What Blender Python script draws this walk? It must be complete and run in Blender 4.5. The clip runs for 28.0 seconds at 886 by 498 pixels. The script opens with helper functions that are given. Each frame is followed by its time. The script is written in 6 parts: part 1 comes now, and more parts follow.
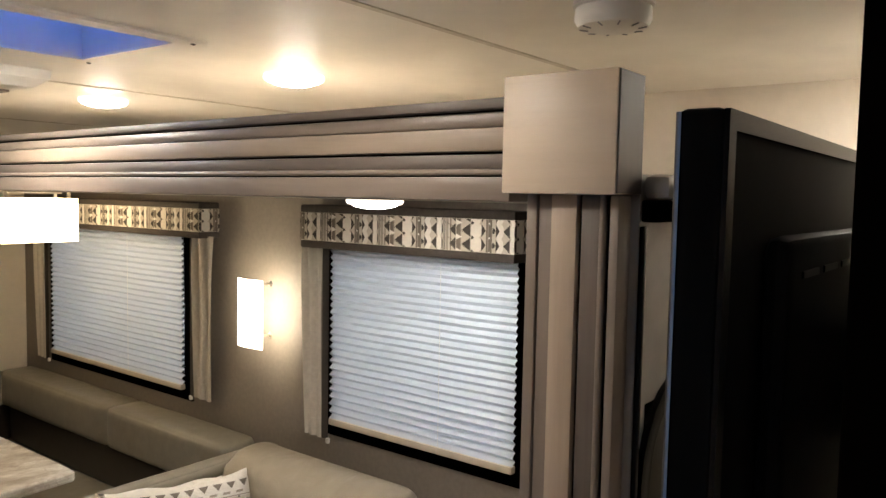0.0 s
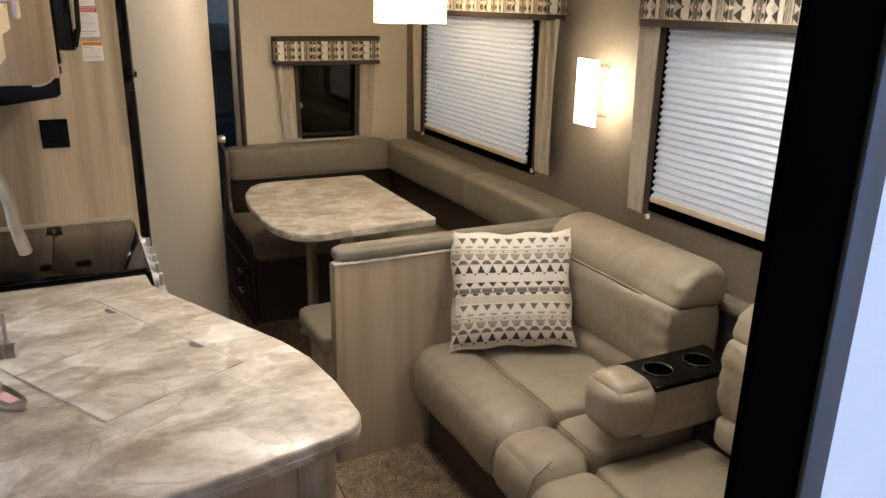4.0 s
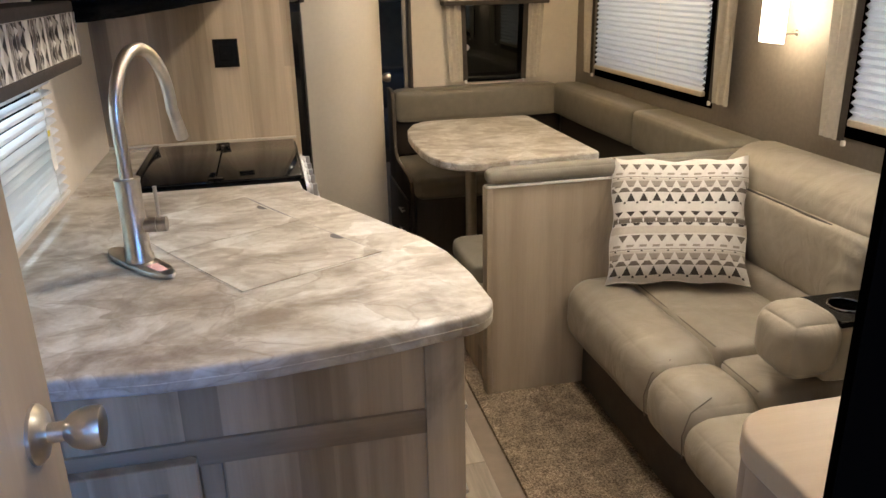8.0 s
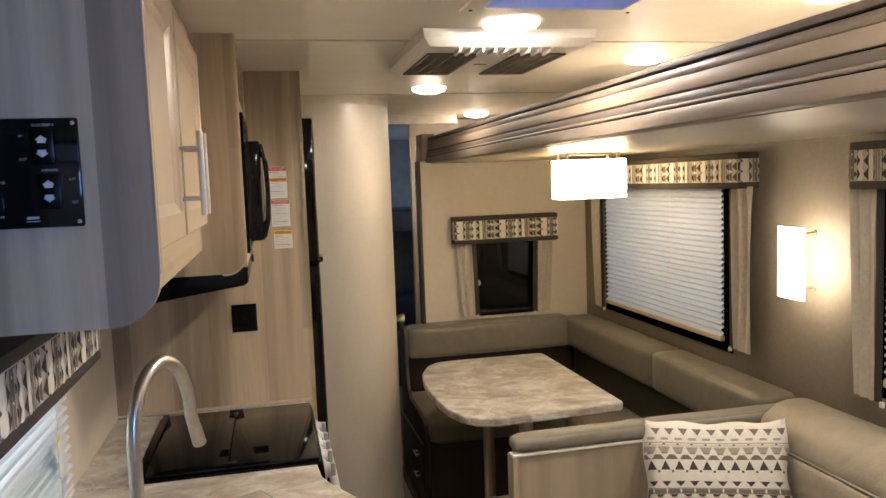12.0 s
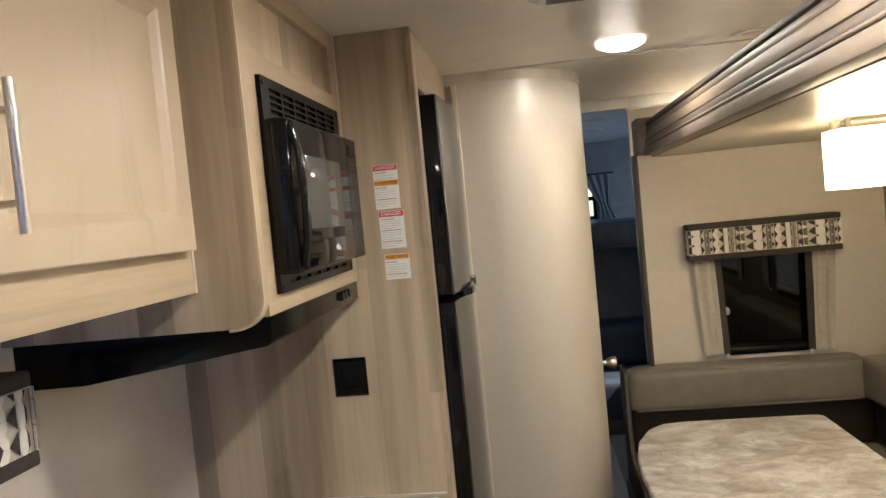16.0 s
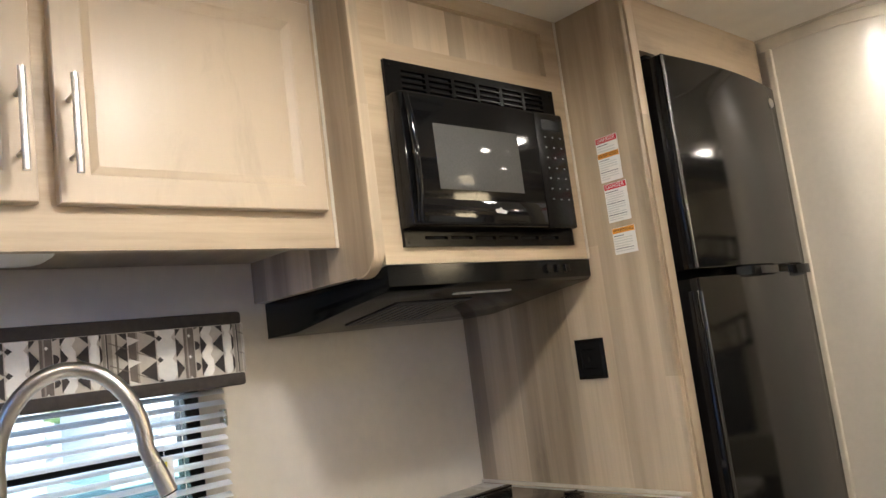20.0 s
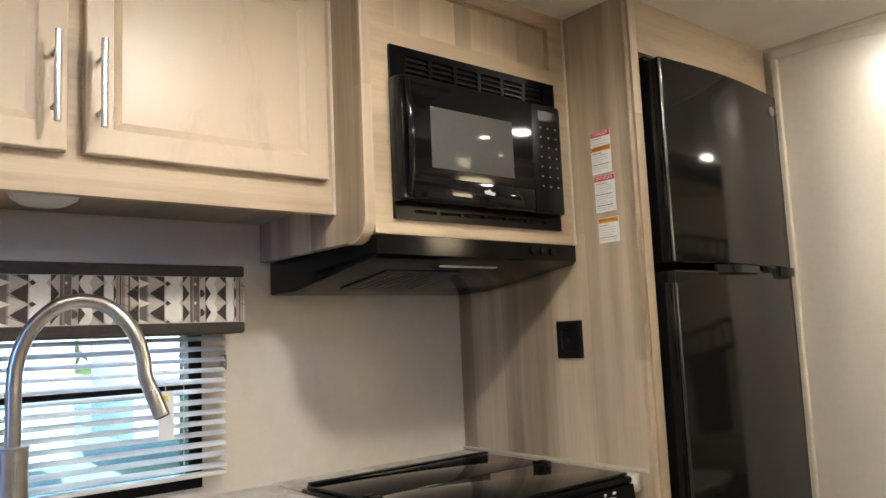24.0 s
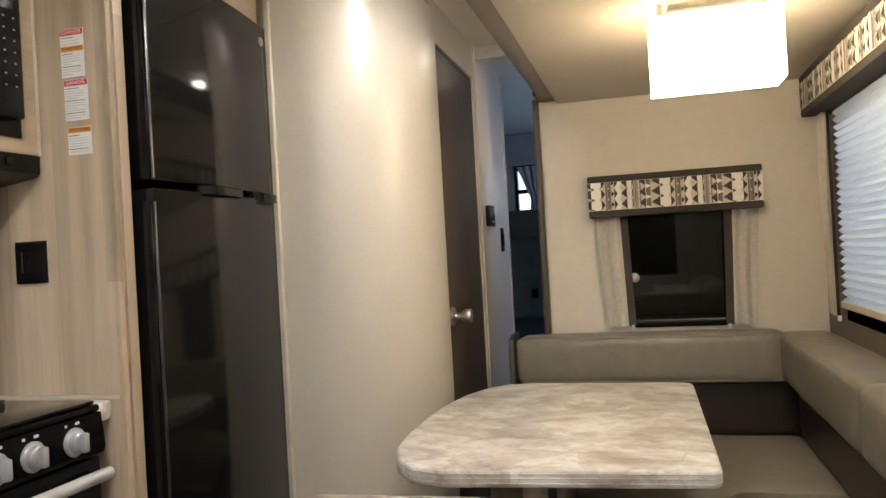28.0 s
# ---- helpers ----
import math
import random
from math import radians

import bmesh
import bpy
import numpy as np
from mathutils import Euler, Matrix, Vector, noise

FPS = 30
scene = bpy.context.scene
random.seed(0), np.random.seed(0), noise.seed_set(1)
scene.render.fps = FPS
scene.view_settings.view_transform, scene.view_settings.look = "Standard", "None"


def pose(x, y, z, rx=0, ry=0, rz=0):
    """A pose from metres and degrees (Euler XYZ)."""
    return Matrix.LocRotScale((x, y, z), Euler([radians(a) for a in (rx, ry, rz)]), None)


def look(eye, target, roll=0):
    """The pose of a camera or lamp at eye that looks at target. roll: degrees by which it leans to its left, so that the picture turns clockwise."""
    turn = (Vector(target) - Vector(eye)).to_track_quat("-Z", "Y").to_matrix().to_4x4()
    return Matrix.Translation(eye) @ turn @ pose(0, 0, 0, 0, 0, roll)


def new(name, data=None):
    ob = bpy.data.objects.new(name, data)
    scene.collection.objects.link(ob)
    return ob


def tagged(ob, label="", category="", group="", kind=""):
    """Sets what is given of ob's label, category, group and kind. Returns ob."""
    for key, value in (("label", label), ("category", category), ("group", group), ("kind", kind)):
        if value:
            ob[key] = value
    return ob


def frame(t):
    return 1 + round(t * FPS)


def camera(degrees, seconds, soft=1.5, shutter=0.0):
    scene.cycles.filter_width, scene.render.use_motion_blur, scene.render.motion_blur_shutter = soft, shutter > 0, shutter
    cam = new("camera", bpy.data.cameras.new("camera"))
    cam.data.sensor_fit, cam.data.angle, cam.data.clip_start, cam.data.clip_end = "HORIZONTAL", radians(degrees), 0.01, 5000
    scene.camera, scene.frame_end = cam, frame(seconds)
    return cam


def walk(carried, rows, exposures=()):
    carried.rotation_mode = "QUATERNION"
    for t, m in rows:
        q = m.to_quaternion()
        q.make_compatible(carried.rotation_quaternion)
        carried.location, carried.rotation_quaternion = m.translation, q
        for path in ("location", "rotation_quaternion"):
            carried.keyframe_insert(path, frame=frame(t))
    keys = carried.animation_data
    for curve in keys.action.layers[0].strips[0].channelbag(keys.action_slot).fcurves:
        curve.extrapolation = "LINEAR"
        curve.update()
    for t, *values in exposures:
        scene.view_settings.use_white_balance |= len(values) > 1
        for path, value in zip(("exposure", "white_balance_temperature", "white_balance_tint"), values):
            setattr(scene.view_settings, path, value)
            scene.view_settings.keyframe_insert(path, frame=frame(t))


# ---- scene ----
cam = camera(60.5, 28.0)
METRES, EYE, TILT, LEAN, TURN = 3.9, 1.75, 0.0, 0.0, -53.9
PATH = [
    (0, (0.231, 0.206, 1.767), (1.818, 1.416, 1.63), 1.1),
    (0.5, (0.24, 0.184, 1.767), (1.754, 1.48, 1.588), 0.9),
    (1, (0.24, 0.148, 1.767), (1.662, 1.535, 1.54), 0.6),
    (1.5, (0.216, 0.109, 1.765), (1.536, 1.586, 1.488), 0.5),
    (2, (0.19, 0.058, 1.757), (1.4, 1.616, 1.428), 0.3),
    (2.5, (0.168, 0.03, 1.744), (1.266, 1.657, 1.357), 0.5),
    (3, (0.177, 0.015, 1.723), (1.17, 1.69, 1.267), 0.6),
    (3.5, (0.182, -0.006, 1.696), (1.084, 1.697, 1.16), 0.9),
    (4, (0.184, -0.016, 1.658), (1.022, 1.691, 1.037), 1.1),
    (4.5, (0.184, -0.014, 1.627), (0.984, 1.679, 0.924), 1.1),
    (6.5, (0.19, 0.034, 1.495), (0.81, 1.719, 0.614), 0.7),
    (7, (0.218, 0.019, 1.465), (0.732, 1.734, 0.575), 0.7),
    (7.5, (0.243, 0.005, 1.452), (0.686, 1.783, 0.649), -0.2),
    (8, (0.257, 0.002, 1.458), (0.664, 1.839, 0.779), -1.3),
    (8.5, (0.256, 0.007, 1.47), (0.642, 1.888, 0.909), -2.0),
    (9, (0.256, 0.003, 1.496), (0.633, 1.916, 1.048), -2.5),
    (9.5, (0.252, 0.008, 1.527), (0.631, 1.939, 1.173), -2.7),
    (10, (0.251, 0.019, 1.556), (0.645, 1.959, 1.275), -2.5),
    (10.5, (0.245, 0.034, 1.589), (0.656, 1.977, 1.357), -2.1),
    (11, (0.237, 0.054, 1.619), (0.667, 1.997, 1.418), -2.0),
    (11.5, (0.224, 0.087, 1.664), (0.67, 2.028, 1.476), -1.9),
    (13.5, (0.291, 0.337, 1.621), (0.582, 2.311, 1.477), -3.8),
    (14, (0.32, 0.452, 1.617), (0.501, 2.44, 1.484), -4.0),
    (14.5, (0.388, 0.601, 1.621), (0.454, 2.596, 1.499), -4.2),
    (15, (0.457, 0.733, 1.62), (0.41, 2.729, 1.502), -4.5),
    (15.5, (0.53, 0.841, 1.602), (0.381, 2.832, 1.492), -4.9),
    (16, (0.607, 0.964, 1.593), (0.36, 2.946, 1.506), -5.5),
    (16.5, (0.668, 1.074, 1.579), (0.328, 3.044, 1.524), -5.8),
    (17, (0.736, 1.175, 1.572), (0.311, 3.13, 1.564), -6.1),
    (17.5, (0.854, 1.294, 1.543), (0.277, 3.208, 1.593), -6.2),
    (18, (0.961, 1.389, 1.498), (0.248, 3.255, 1.595), -5.7),
    (18.5, (1.035, 1.432, 1.435), (0.164, 3.227, 1.571), -5.5),
    (19, (1.112, 1.431, 1.342), (0.083, 3.136, 1.518), -5.5),
    (19.5, (1.204, 1.369, 1.306), (-0.044, 2.92, 1.504), -6.3),
    (20, (1.254, 1.296, 1.3), (-0.208, 2.639, 1.548), -7.3),
    (20.5, (1.288, 1.248, 1.314), (-0.324, 2.384, 1.649), -6.6),
    (22.5, (1.375, 1.172, 1.301), (-0.382, 2.013, 1.751), -1.5),
    (23, (1.388, 1.217, 1.271), (-0.336, 2.161, 1.64), -1.2),
    (23.5, (1.383, 1.247, 1.259), (-0.243, 2.371, 1.558), -1.9),
    (24, (1.406, 1.29, 1.249), (-0.121, 2.563, 1.473), -2.5),
    (24.5, (1.429, 1.34, 1.24), (0.015, 2.747, 1.388), -3.3),
    (25, (1.432, 1.376, 1.218), (0.139, 2.9, 1.294), -3.7),
    (25.5, (1.432, 1.407, 1.207), (0.294, 3.052, 1.205), -3.8),
    (26, (1.408, 1.43, 1.196), (0.435, 3.176, 1.146), -3.6),
    (26.5, (1.342, 1.439, 1.205), (0.555, 3.276, 1.132), -3.1),
    (27, (1.343, 1.428, 1.208), (0.695, 3.319, 1.148), -2.8),
    (27.5, (1.38, 1.383, 1.203), (0.824, 3.304, 1.18), -2.9),
    (28, (1.447, 1.36, 1.193), (0.932, 3.292, 1.204), -3.2),
]
walk(cam, [(t, look(eye, target, roll)) for t, eye, target, roll in PATH], exposures=[(0.0, 1.62, 6550, 10), (1.5, 1.66, 6650, 10), (3.0, 1.69, 6850, 11), (4.5, 1.98, 6850, 12), (6.5, 2.2, 7000, 13), (8.0, 2.05, 7000, 12), (9.0, 1.93, 6950, 12), (10.0, 1.88, 6950, 12), (14.0, 1.72, 7050, 12), (15.0, 1.74, 6950, 11), (16.0, 1.92, 6350, 9), (17.0, 2.12, 6150, 9), (18.0, 2.22, 6150, 9), (19.0, 2.27, 6100, 9), (20.0, 2.12, 6150, 9), (24.0, 2.08, 6200, 9), (25.0, 2.2, 6200, 9), (26.0, 2.48, 6250, 9), (27.0, 2.34, 6150, 9), (28.0, 2.22, 6050, 9)])

# ---- light: sky through real and assumed openings, added lamps, lamps of the room ----
world = bpy.data.worlds.new("sky")
scene.world = world
world.use_nodes = True
wn = world.node_tree.nodes
wbg = wn["Background"]
sky = wn.new("ShaderNodeTexSky")
sky.sky_type, sky.sun_disc = "NISHITA", False
sky.sun_elevation, sky.sun_rotation, sky.altitude = radians(48), radians(100), 200
world.node_tree.links.new(sky.outputs[0], wbg.inputs[0])
wbg.inputs[1].default_value = 0.15
sun_data = bpy.data.lights.new("sun", "SUN")
sun_data.energy, sun_data.angle, sun_data.color = 3.6, radians(0.5), (0.94, 0.975, 1.0)
sun = new("sun", sun_data)
sun.matrix_world = look((6.6, -1.2, 7.5), (0, 0, 0))

WARM = (1.0, 0.875, 0.735)


def sky_lamp(name, width, height, power, where, towards, colour=(0.24, 0.50, 1.0)):
    """Added area lamp that stands in for daylight near an opening."""
    d = bpy.data.lights.new(name, "AREA")
    d.shape, d.size, d.size_y = "RECTANGLE", width, height
    d.energy, d.color = power, colour
    ob = new(name, d)
    ob.matrix_world = look(where, towards)
    return ob


# Bedroom opening is unseen and assumed; lamp placed to tint the cabinet end blue.
sky_lamp("bedroom_daylight_fill", 0.85, 0.55, 14.0, (1.20, -1.775, 1.55), (0.25, 1.0, 1.62), (0.06, 0.31, 1.0))
# Added lamp above the kitchen window, out of view, to boost its daylight.
sky_lamp("kitchen_daylight_fill", 0.62, 0.30, 4.0, (-0.70, 1.68, 1.80), (-0.295, 1.68, 1.12), (0.55, 0.77, 1.0))
# Fill lamp added in a made-up side opening, not at the rear window.
sky_lamp("bunk_daylight_fill", 0.75, 0.28, 1.5, (2.105, 5.9, 1.65), (0.9, 5.9, 1.0))


# ---- materials ----
def base_mat(name, rough=0.5, metal=0.0, spec=0.5):
    m = bpy.data.materials.new(name)
    m.use_nodes = True
    nt = m.node_tree
    b = nt.nodes["Principled BSDF"]
    b.inputs["Roughness"].default_value = rough
    b.inputs["Metallic"].default_value = metal
    b.inputs["Specular IOR Level"].default_value = spec
    return m, nt, b


def coords(nt, scale, rot=(0, 0, 0)):
    tc = nt.nodes.new("ShaderNodeTexCoord")
    mp = nt.nodes.new("ShaderNodeMapping")
    mp.inputs["Scale"].default_value = scale
    mp.inputs["Rotation"].default_value = rot
    nt.links.new(tc.outputs["Object"], mp.inputs[0])
    return mp.outputs[0]


def noise_tex(nt, vec, scale, detail=4.0, rough=0.55, dist=0.0):
    n = nt.nodes.new("ShaderNodeTexNoise")
    n.inputs["Scale"].default_value = scale
    n.inputs["Detail"].default_value = detail
    n.inputs["Roughness"].default_value = rough
    n.inputs["Distortion"].default_value = dist
    nt.links.new(vec, n.inputs["Vector"])
    return n.outputs["Fac"]


def ramp(nt, fac, stops):
    r = nt.nodes.new("ShaderNodeValToRGB")
    el = r.color_ramp.elements
    while len(el) < len(stops):
        el.new(0.5)
    for e, (p, c) in zip(el, stops):
        e.position, e.color = p, (*c, 1.0)
    nt.links.new(fac, r.inputs[0])
    return r.outputs[0]


def mix(nt, fac, a, b, blend="MIX"):
    n = nt.nodes.new("ShaderNodeMix")
    n.data_type, n.blend_type = "RGBA", blend
    for sock, v in ((n.inputs[0], fac), (n.inputs[6], a), (n.inputs[7], b)):
        if isinstance(v, (int, float)):
            sock.default_value = v
        elif isinstance(v, tuple):
            sock.default_value = (*v, 1.0)
        else:
            nt.links.new(v, sock)
    return n.outputs[2]


def bump(nt, b, height, strength=0.2, dist=0.002):
    n = nt.nodes.new("ShaderNodeBump")
    n.inputs["Strength"].default_value = strength
    n.inputs["Distance"].default_value = dist
    nt.links.new(height, n.inputs["Height"])
    nt.links.new(n.outputs[0], b.inputs["Normal"])


def plain(name, colour, rough=0.5, metal=0.0, var=0.12, scale=14.0, relief=0.0, relief_scale=300.0, spec=0.5, creases=0.0):
    """One colour with soft blotches and, if asked, a fine relief."""
    m, nt, b = base_mat(name, rough, metal, spec)
    v = coords(nt, (1, 1, 1))
    f = noise_tex(nt, v, scale, 5)
    lo = tuple(c * (1 - var) for c in colour)
    hi = tuple(min(1, c * (1 + var)) for c in colour)
    nt.links.new(ramp(nt, f, [(0.3, lo), (0.7, hi)]), b.inputs["Base Color"])
    if relief:
        bump(nt, b, noise_tex(nt, v, relief_scale, 3), relief, 0.001)
    if creases:
        n = nt.nodes.new("ShaderNodeBump")
        n.inputs["Strength"].default_value, n.inputs["Distance"].default_value = creases, 0.02
        nt.links.new(noise_tex(nt, v, 7.0, 3, 0.45, 1.6), n.inputs["Height"])
        fine = [k for k in nt.nodes if k.type == "BUMP" and k is not n]
        nt.links.new(n.outputs[0], fine[0].inputs["Normal"] if fine else b.inputs["Normal"])
    return m


def wood(name, dark, mid, light, axis="z", rough=0.42, band=9.0, relief=0.08, boards=0.0, width=0.045, streak=0.45, spread=0.12):
    """Printed wood grain that runs along one axis, with broad boards and fine streaks."""
    m, nt, b = base_mat(name, rough)
    long = {"x": (0.05, 1, 1), "y": (1, 0.05, 1), "z": (1, 1, 0.05)}[axis]
    v = coords(nt, long)
    broad = noise_tex(nt, v, band, 2, 0.5)
    fine = noise_tex(nt, v, band * 9, 5, 0.65, 0.4)
    knots = noise_tex(nt, coords(nt, tuple(0.35 if c < 1 else 1 for c in long)), 5.0, 6, 0.6, 1.2)
    c1 = ramp(nt, broad, [(0.5 - spread, dark), (0.5, mid), (0.5 + spread, light)])
    c2 = ramp(nt, fine, [(0.3, dark), (0.55, mid), (0.8, light)])
    c = mix(nt, streak, c1, c2)
    k = ramp(nt, knots, [(0.28, tuple(x * 0.5 for x in dark)), (0.42, mid)])
    c = mix(nt, 0.36, c, k)
    if boards:
        sep = nt.nodes.new("ShaderNodeSeparateXYZ")
        nt.links.new(coords(nt, (1, 1, 1)), sep.inputs[0])

        def calc(op, a, b_):
            n = nt.nodes.new("ShaderNodeMath")
            n.operation = op
            for sock, val in zip(n.inputs, (a, b_)):
                if isinstance(val, (int, float)):
                    sock.default_value = val
                elif val is not None:
                    nt.links.new(val, sock)
            return n.outputs[0]

        X, Y, Z = sep.outputs
        across, along = {"z": (calc("ADD", X, Y), Z), "y": (calc("ADD", X, Z), Y), "x": (calc("ADD", Y, Z), X)}[axis]
        col = calc("FLOOR", calc("MULTIPLY", across, 1 / width), None)
        row_ = calc("FLOOR", calc("ADD", calc("MULTIPLY", along, 0.42), calc("MULTIPLY", col, 0.377)), None)
        cmb = nt.nodes.new("ShaderNodeCombineXYZ")
        nt.links.new(col, cmb.inputs[0])
        nt.links.new(row_, cmb.inputs[1])
        wn_ = nt.nodes.new("ShaderNodeTexWhiteNoise")
        wn_.noise_dimensions = "2D"
        nt.links.new(cmb.outputs[0], wn_.inputs["Vector"])
        tone = ramp(nt, wn_.outputs["Value"], [(0.0, (1 - boards,) * 3), (0.5, (1.0,) * 3), (1.0, (1 + 0.7 * boards,) * 3)])
        c = mix(nt, 1.0, c, tone, "MULTIPLY")
    nt.links.new(c, b.inputs["Base Color"])
    bump(nt, b, fine, relief, 0.001)
    return m


def emitter(name, colour, strength):
    m = bpy.data.materials.new(name)
    m.use_nodes = True
    b = m.node_tree.nodes["Principled BSDF"]
    b.inputs["Base Color"].default_value = (0.8, 0.78, 0.74, 1)
    b.inputs["Emission Color"].default_value = (*colour, 1)
    b.inputs["Emission Strength"].default_value = strength
    return m


M_GREY_OAK = wood("grey_oak_laminate", (0.195, 0.144, 0.094), (0.42, 0.328, 0.224), (0.60, 0.488, 0.355), "z", band=11.0, boards=0.34, width=0.062, streak=0.30, spread=0.085)
M_OAK_SOFT = wood("soft_oak_laminate", (0.25, 0.195, 0.138), (0.375, 0.302, 0.22), (0.47, 0.388, 0.292), "z", band=9.0, boards=0.05, width=0.09, streak=0.40)
M_OAK_FRAME = wood("pale_oak_laminate", (0.29, 0.21, 0.13), (0.47, 0.36, 0.24), (0.57, 0.455, 0.315), "y", boards=0.08, width=0.06)
M_OAK_STILE = wood("pale_oak_upright", (0.34, 0.26, 0.175), (0.47, 0.37, 0.26), (0.57, 0.465, 0.335), "z", boards=0.26, width=0.05)
M_MAPLE = wood("maple_door", (0.49, 0.385, 0.272), (0.53, 0.422, 0.302), (0.56, 0.452, 0.33), "z", 0.37, 3.0, 0.01)
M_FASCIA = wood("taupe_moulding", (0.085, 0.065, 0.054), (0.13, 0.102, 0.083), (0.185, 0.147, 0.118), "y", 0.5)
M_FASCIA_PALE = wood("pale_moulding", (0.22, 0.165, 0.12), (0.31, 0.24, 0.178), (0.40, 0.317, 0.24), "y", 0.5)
M_BLOCK_LIT = wood("pale_block_lit", (0.45, 0.355, 0.26), (0.55, 0.445, 0.335), (0.62, 0.51, 0.39), "y", 0.45, 4.0)
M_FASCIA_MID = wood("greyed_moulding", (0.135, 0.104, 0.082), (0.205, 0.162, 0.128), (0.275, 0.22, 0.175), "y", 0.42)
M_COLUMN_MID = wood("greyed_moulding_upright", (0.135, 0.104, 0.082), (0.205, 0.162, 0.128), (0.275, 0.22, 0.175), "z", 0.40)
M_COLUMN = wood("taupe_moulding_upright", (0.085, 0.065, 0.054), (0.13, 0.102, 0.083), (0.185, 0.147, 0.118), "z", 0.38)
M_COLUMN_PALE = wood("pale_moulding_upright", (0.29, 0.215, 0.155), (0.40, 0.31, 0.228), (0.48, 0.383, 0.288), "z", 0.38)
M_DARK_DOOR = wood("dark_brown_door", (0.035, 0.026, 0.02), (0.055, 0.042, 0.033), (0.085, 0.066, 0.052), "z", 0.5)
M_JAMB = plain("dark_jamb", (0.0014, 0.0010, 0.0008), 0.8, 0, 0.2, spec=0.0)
M_CASING = wood("brown_casing", (0.03, 0.021, 0.014), (0.05, 0.035, 0.024), (0.07, 0.051, 0.036), "z", 0.6)
M_WALL = plain("cream_wall_vinyl", (0.64, 0.575, 0.485), 0.55, 0, 0.03, 30, 0.05, 500)
M_TV = plain("matt_black_plastic", (0.005, 0.005, 0.005), 0.5, 0, 0.1, spec=0.03)
M_WALL_BATH = plain("pale_wall_vinyl", (0.58, 0.525, 0.45), 0.33, 0, 0.025, 60, 0.12, 420, spec=0.85)
M_WALL_GREY = plain("taupe_wall_vinyl", (0.20, 0.17, 0.14), 0.55, 0, 0.08, 60, 0.08, 600)
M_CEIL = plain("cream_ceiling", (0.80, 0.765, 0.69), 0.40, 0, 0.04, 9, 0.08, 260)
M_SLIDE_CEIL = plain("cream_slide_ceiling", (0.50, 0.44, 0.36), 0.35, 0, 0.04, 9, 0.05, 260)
M_BLACK = plain("black_plastic", (0.003, 0.003, 0.0032), 0.26, 0, 0.2, spec=0.16)
M_BLACK_GLOSS = plain("black_gloss", (0.005, 0.005, 0.0055), 0.07, 0, 0.2, spec=0.28)
M_BLACK_SATIN = plain("black_steel", (0.007, 0.007, 0.007), 0.085, 0, 0.03, 3.0, spec=0.32)
M_BLACK_HOOD = plain("black_enamel", (0.004, 0.004, 0.004), 0.14, 0, 0.2, spec=0.2)
M_NICKEL = plain("brushed_nickel", (0.56, 0.53, 0.49), 0.29, 1.0, 0.08, 60)
M_WHITE = plain("white_plastic", (0.72, 0.70, 0.66), 0.4, 0, 0.04)
M_SEAT = plain("taupe_vinyl", (0.205, 0.182, 0.142), 0.45, 0, 0.08, 20, 0.12, 420, creases=0.15)
M_SEAT_DARK = plain("dark_brown_vinyl", (0.022, 0.016, 0.012), 0.38, 0, 0.15, 20, 0.12, 420)
M_SOFA = plain("taupe_leather", (0.27, 0.23, 0.175), 0.46, 0, 0.08, 16, 0.18, 380, creases=0.38)
M_SOFA_BASE = plain("brown_sofa_base", (0.055, 0.042, 0.03), 0.6, 0, 0.15, 30, 0.1, 400)
M_PIPING = plain("dark_piping", (0.03, 0.023, 0.018), 0.5)
M_TRIM_WHITE = plain("white_edge_trim", (0.72, 0.70, 0.64), 0.35)
M_BROWN_CLOTH = plain("brown_cloth", (0.05, 0.04, 0.033), 0.9, 0, 0.15, 80, 0.3, 900)
M_CURTAIN = plain("beige_cloth", (0.50, 0.455, 0.385), 0.9, 0, 0.08, 60, 0.3, 900)
M_LENS = emitter("lit_lens", (1.0, 0.93, 0.82), 104.0)
# Added lamp hidden behind the jamb, to lift the front ceiling and wall.
M_LENS_SIDE_ADDED = emitter("lit_lens_door_added", (1.0, 0.92, 0.81), 30.0)
# Unseen entry lamp, added to brighten the front end and corner block.
M_LENS_ENTRY_ADDED = emitter("lit_lens_entry_added", (1.0, 0.92, 0.81), 34.0)
M_LENS_HALL = emitter("lit_lens_hall", (1.0, 0.90, 0.77), 38.0)
# Unseen bedroom lamp, added to light the wall beside the jamb.
M_LENS_BED_ADDED = emitter("lit_lens_bedroom_added", WARM, 120.0)
M_LENS_SLIDE = emitter("lit_lens_slide", (1.0, 0.92, 0.81), 64.0)
M_LENS_DIM = emitter("lit_lens_dim", WARM, 30.0)
M_LENS_MID = emitter("lit_lens_mid", (1.0, 0.91, 0.79), 42.0)
# Rims are plain plastic; a faint glow is added so they look lit.
M_LENS_RIM = emitter("rim_added_glow", WARM, 0.9)
M_SHADE = emitter("lit_shade", (1.0, 0.78, 0.48), 4.9)
M_SCONCE = emitter("lit_sconce", (1.0, 0.895, 0.73), 2.6)
M_SCONCE_LAMP = emitter("lit_sconce_lamp", (1.0, 0.86, 0.64), 10.0)
M_CREAM_CLOTH = plain("cream_print", (0.54, 0.485, 0.405), 0.9, 0, 0.06, 90, 0.3, 900)
M_WHITE_CLOTH = plain("white_print", (0.76, 0.72, 0.65), 0.9, 0, 0.05, 90, 0.3, 900)
M_PILLOW = plain("pillow_cotton", (0.64, 0.60, 0.545), 0.9, 0, 0.06, 60, 0.4, 700, creases=0.5)
M_GREY_CLOTH = plain("grey_print", (0.31, 0.268, 0.222), 0.9, 0, 0.08, 90, 0.3, 900)
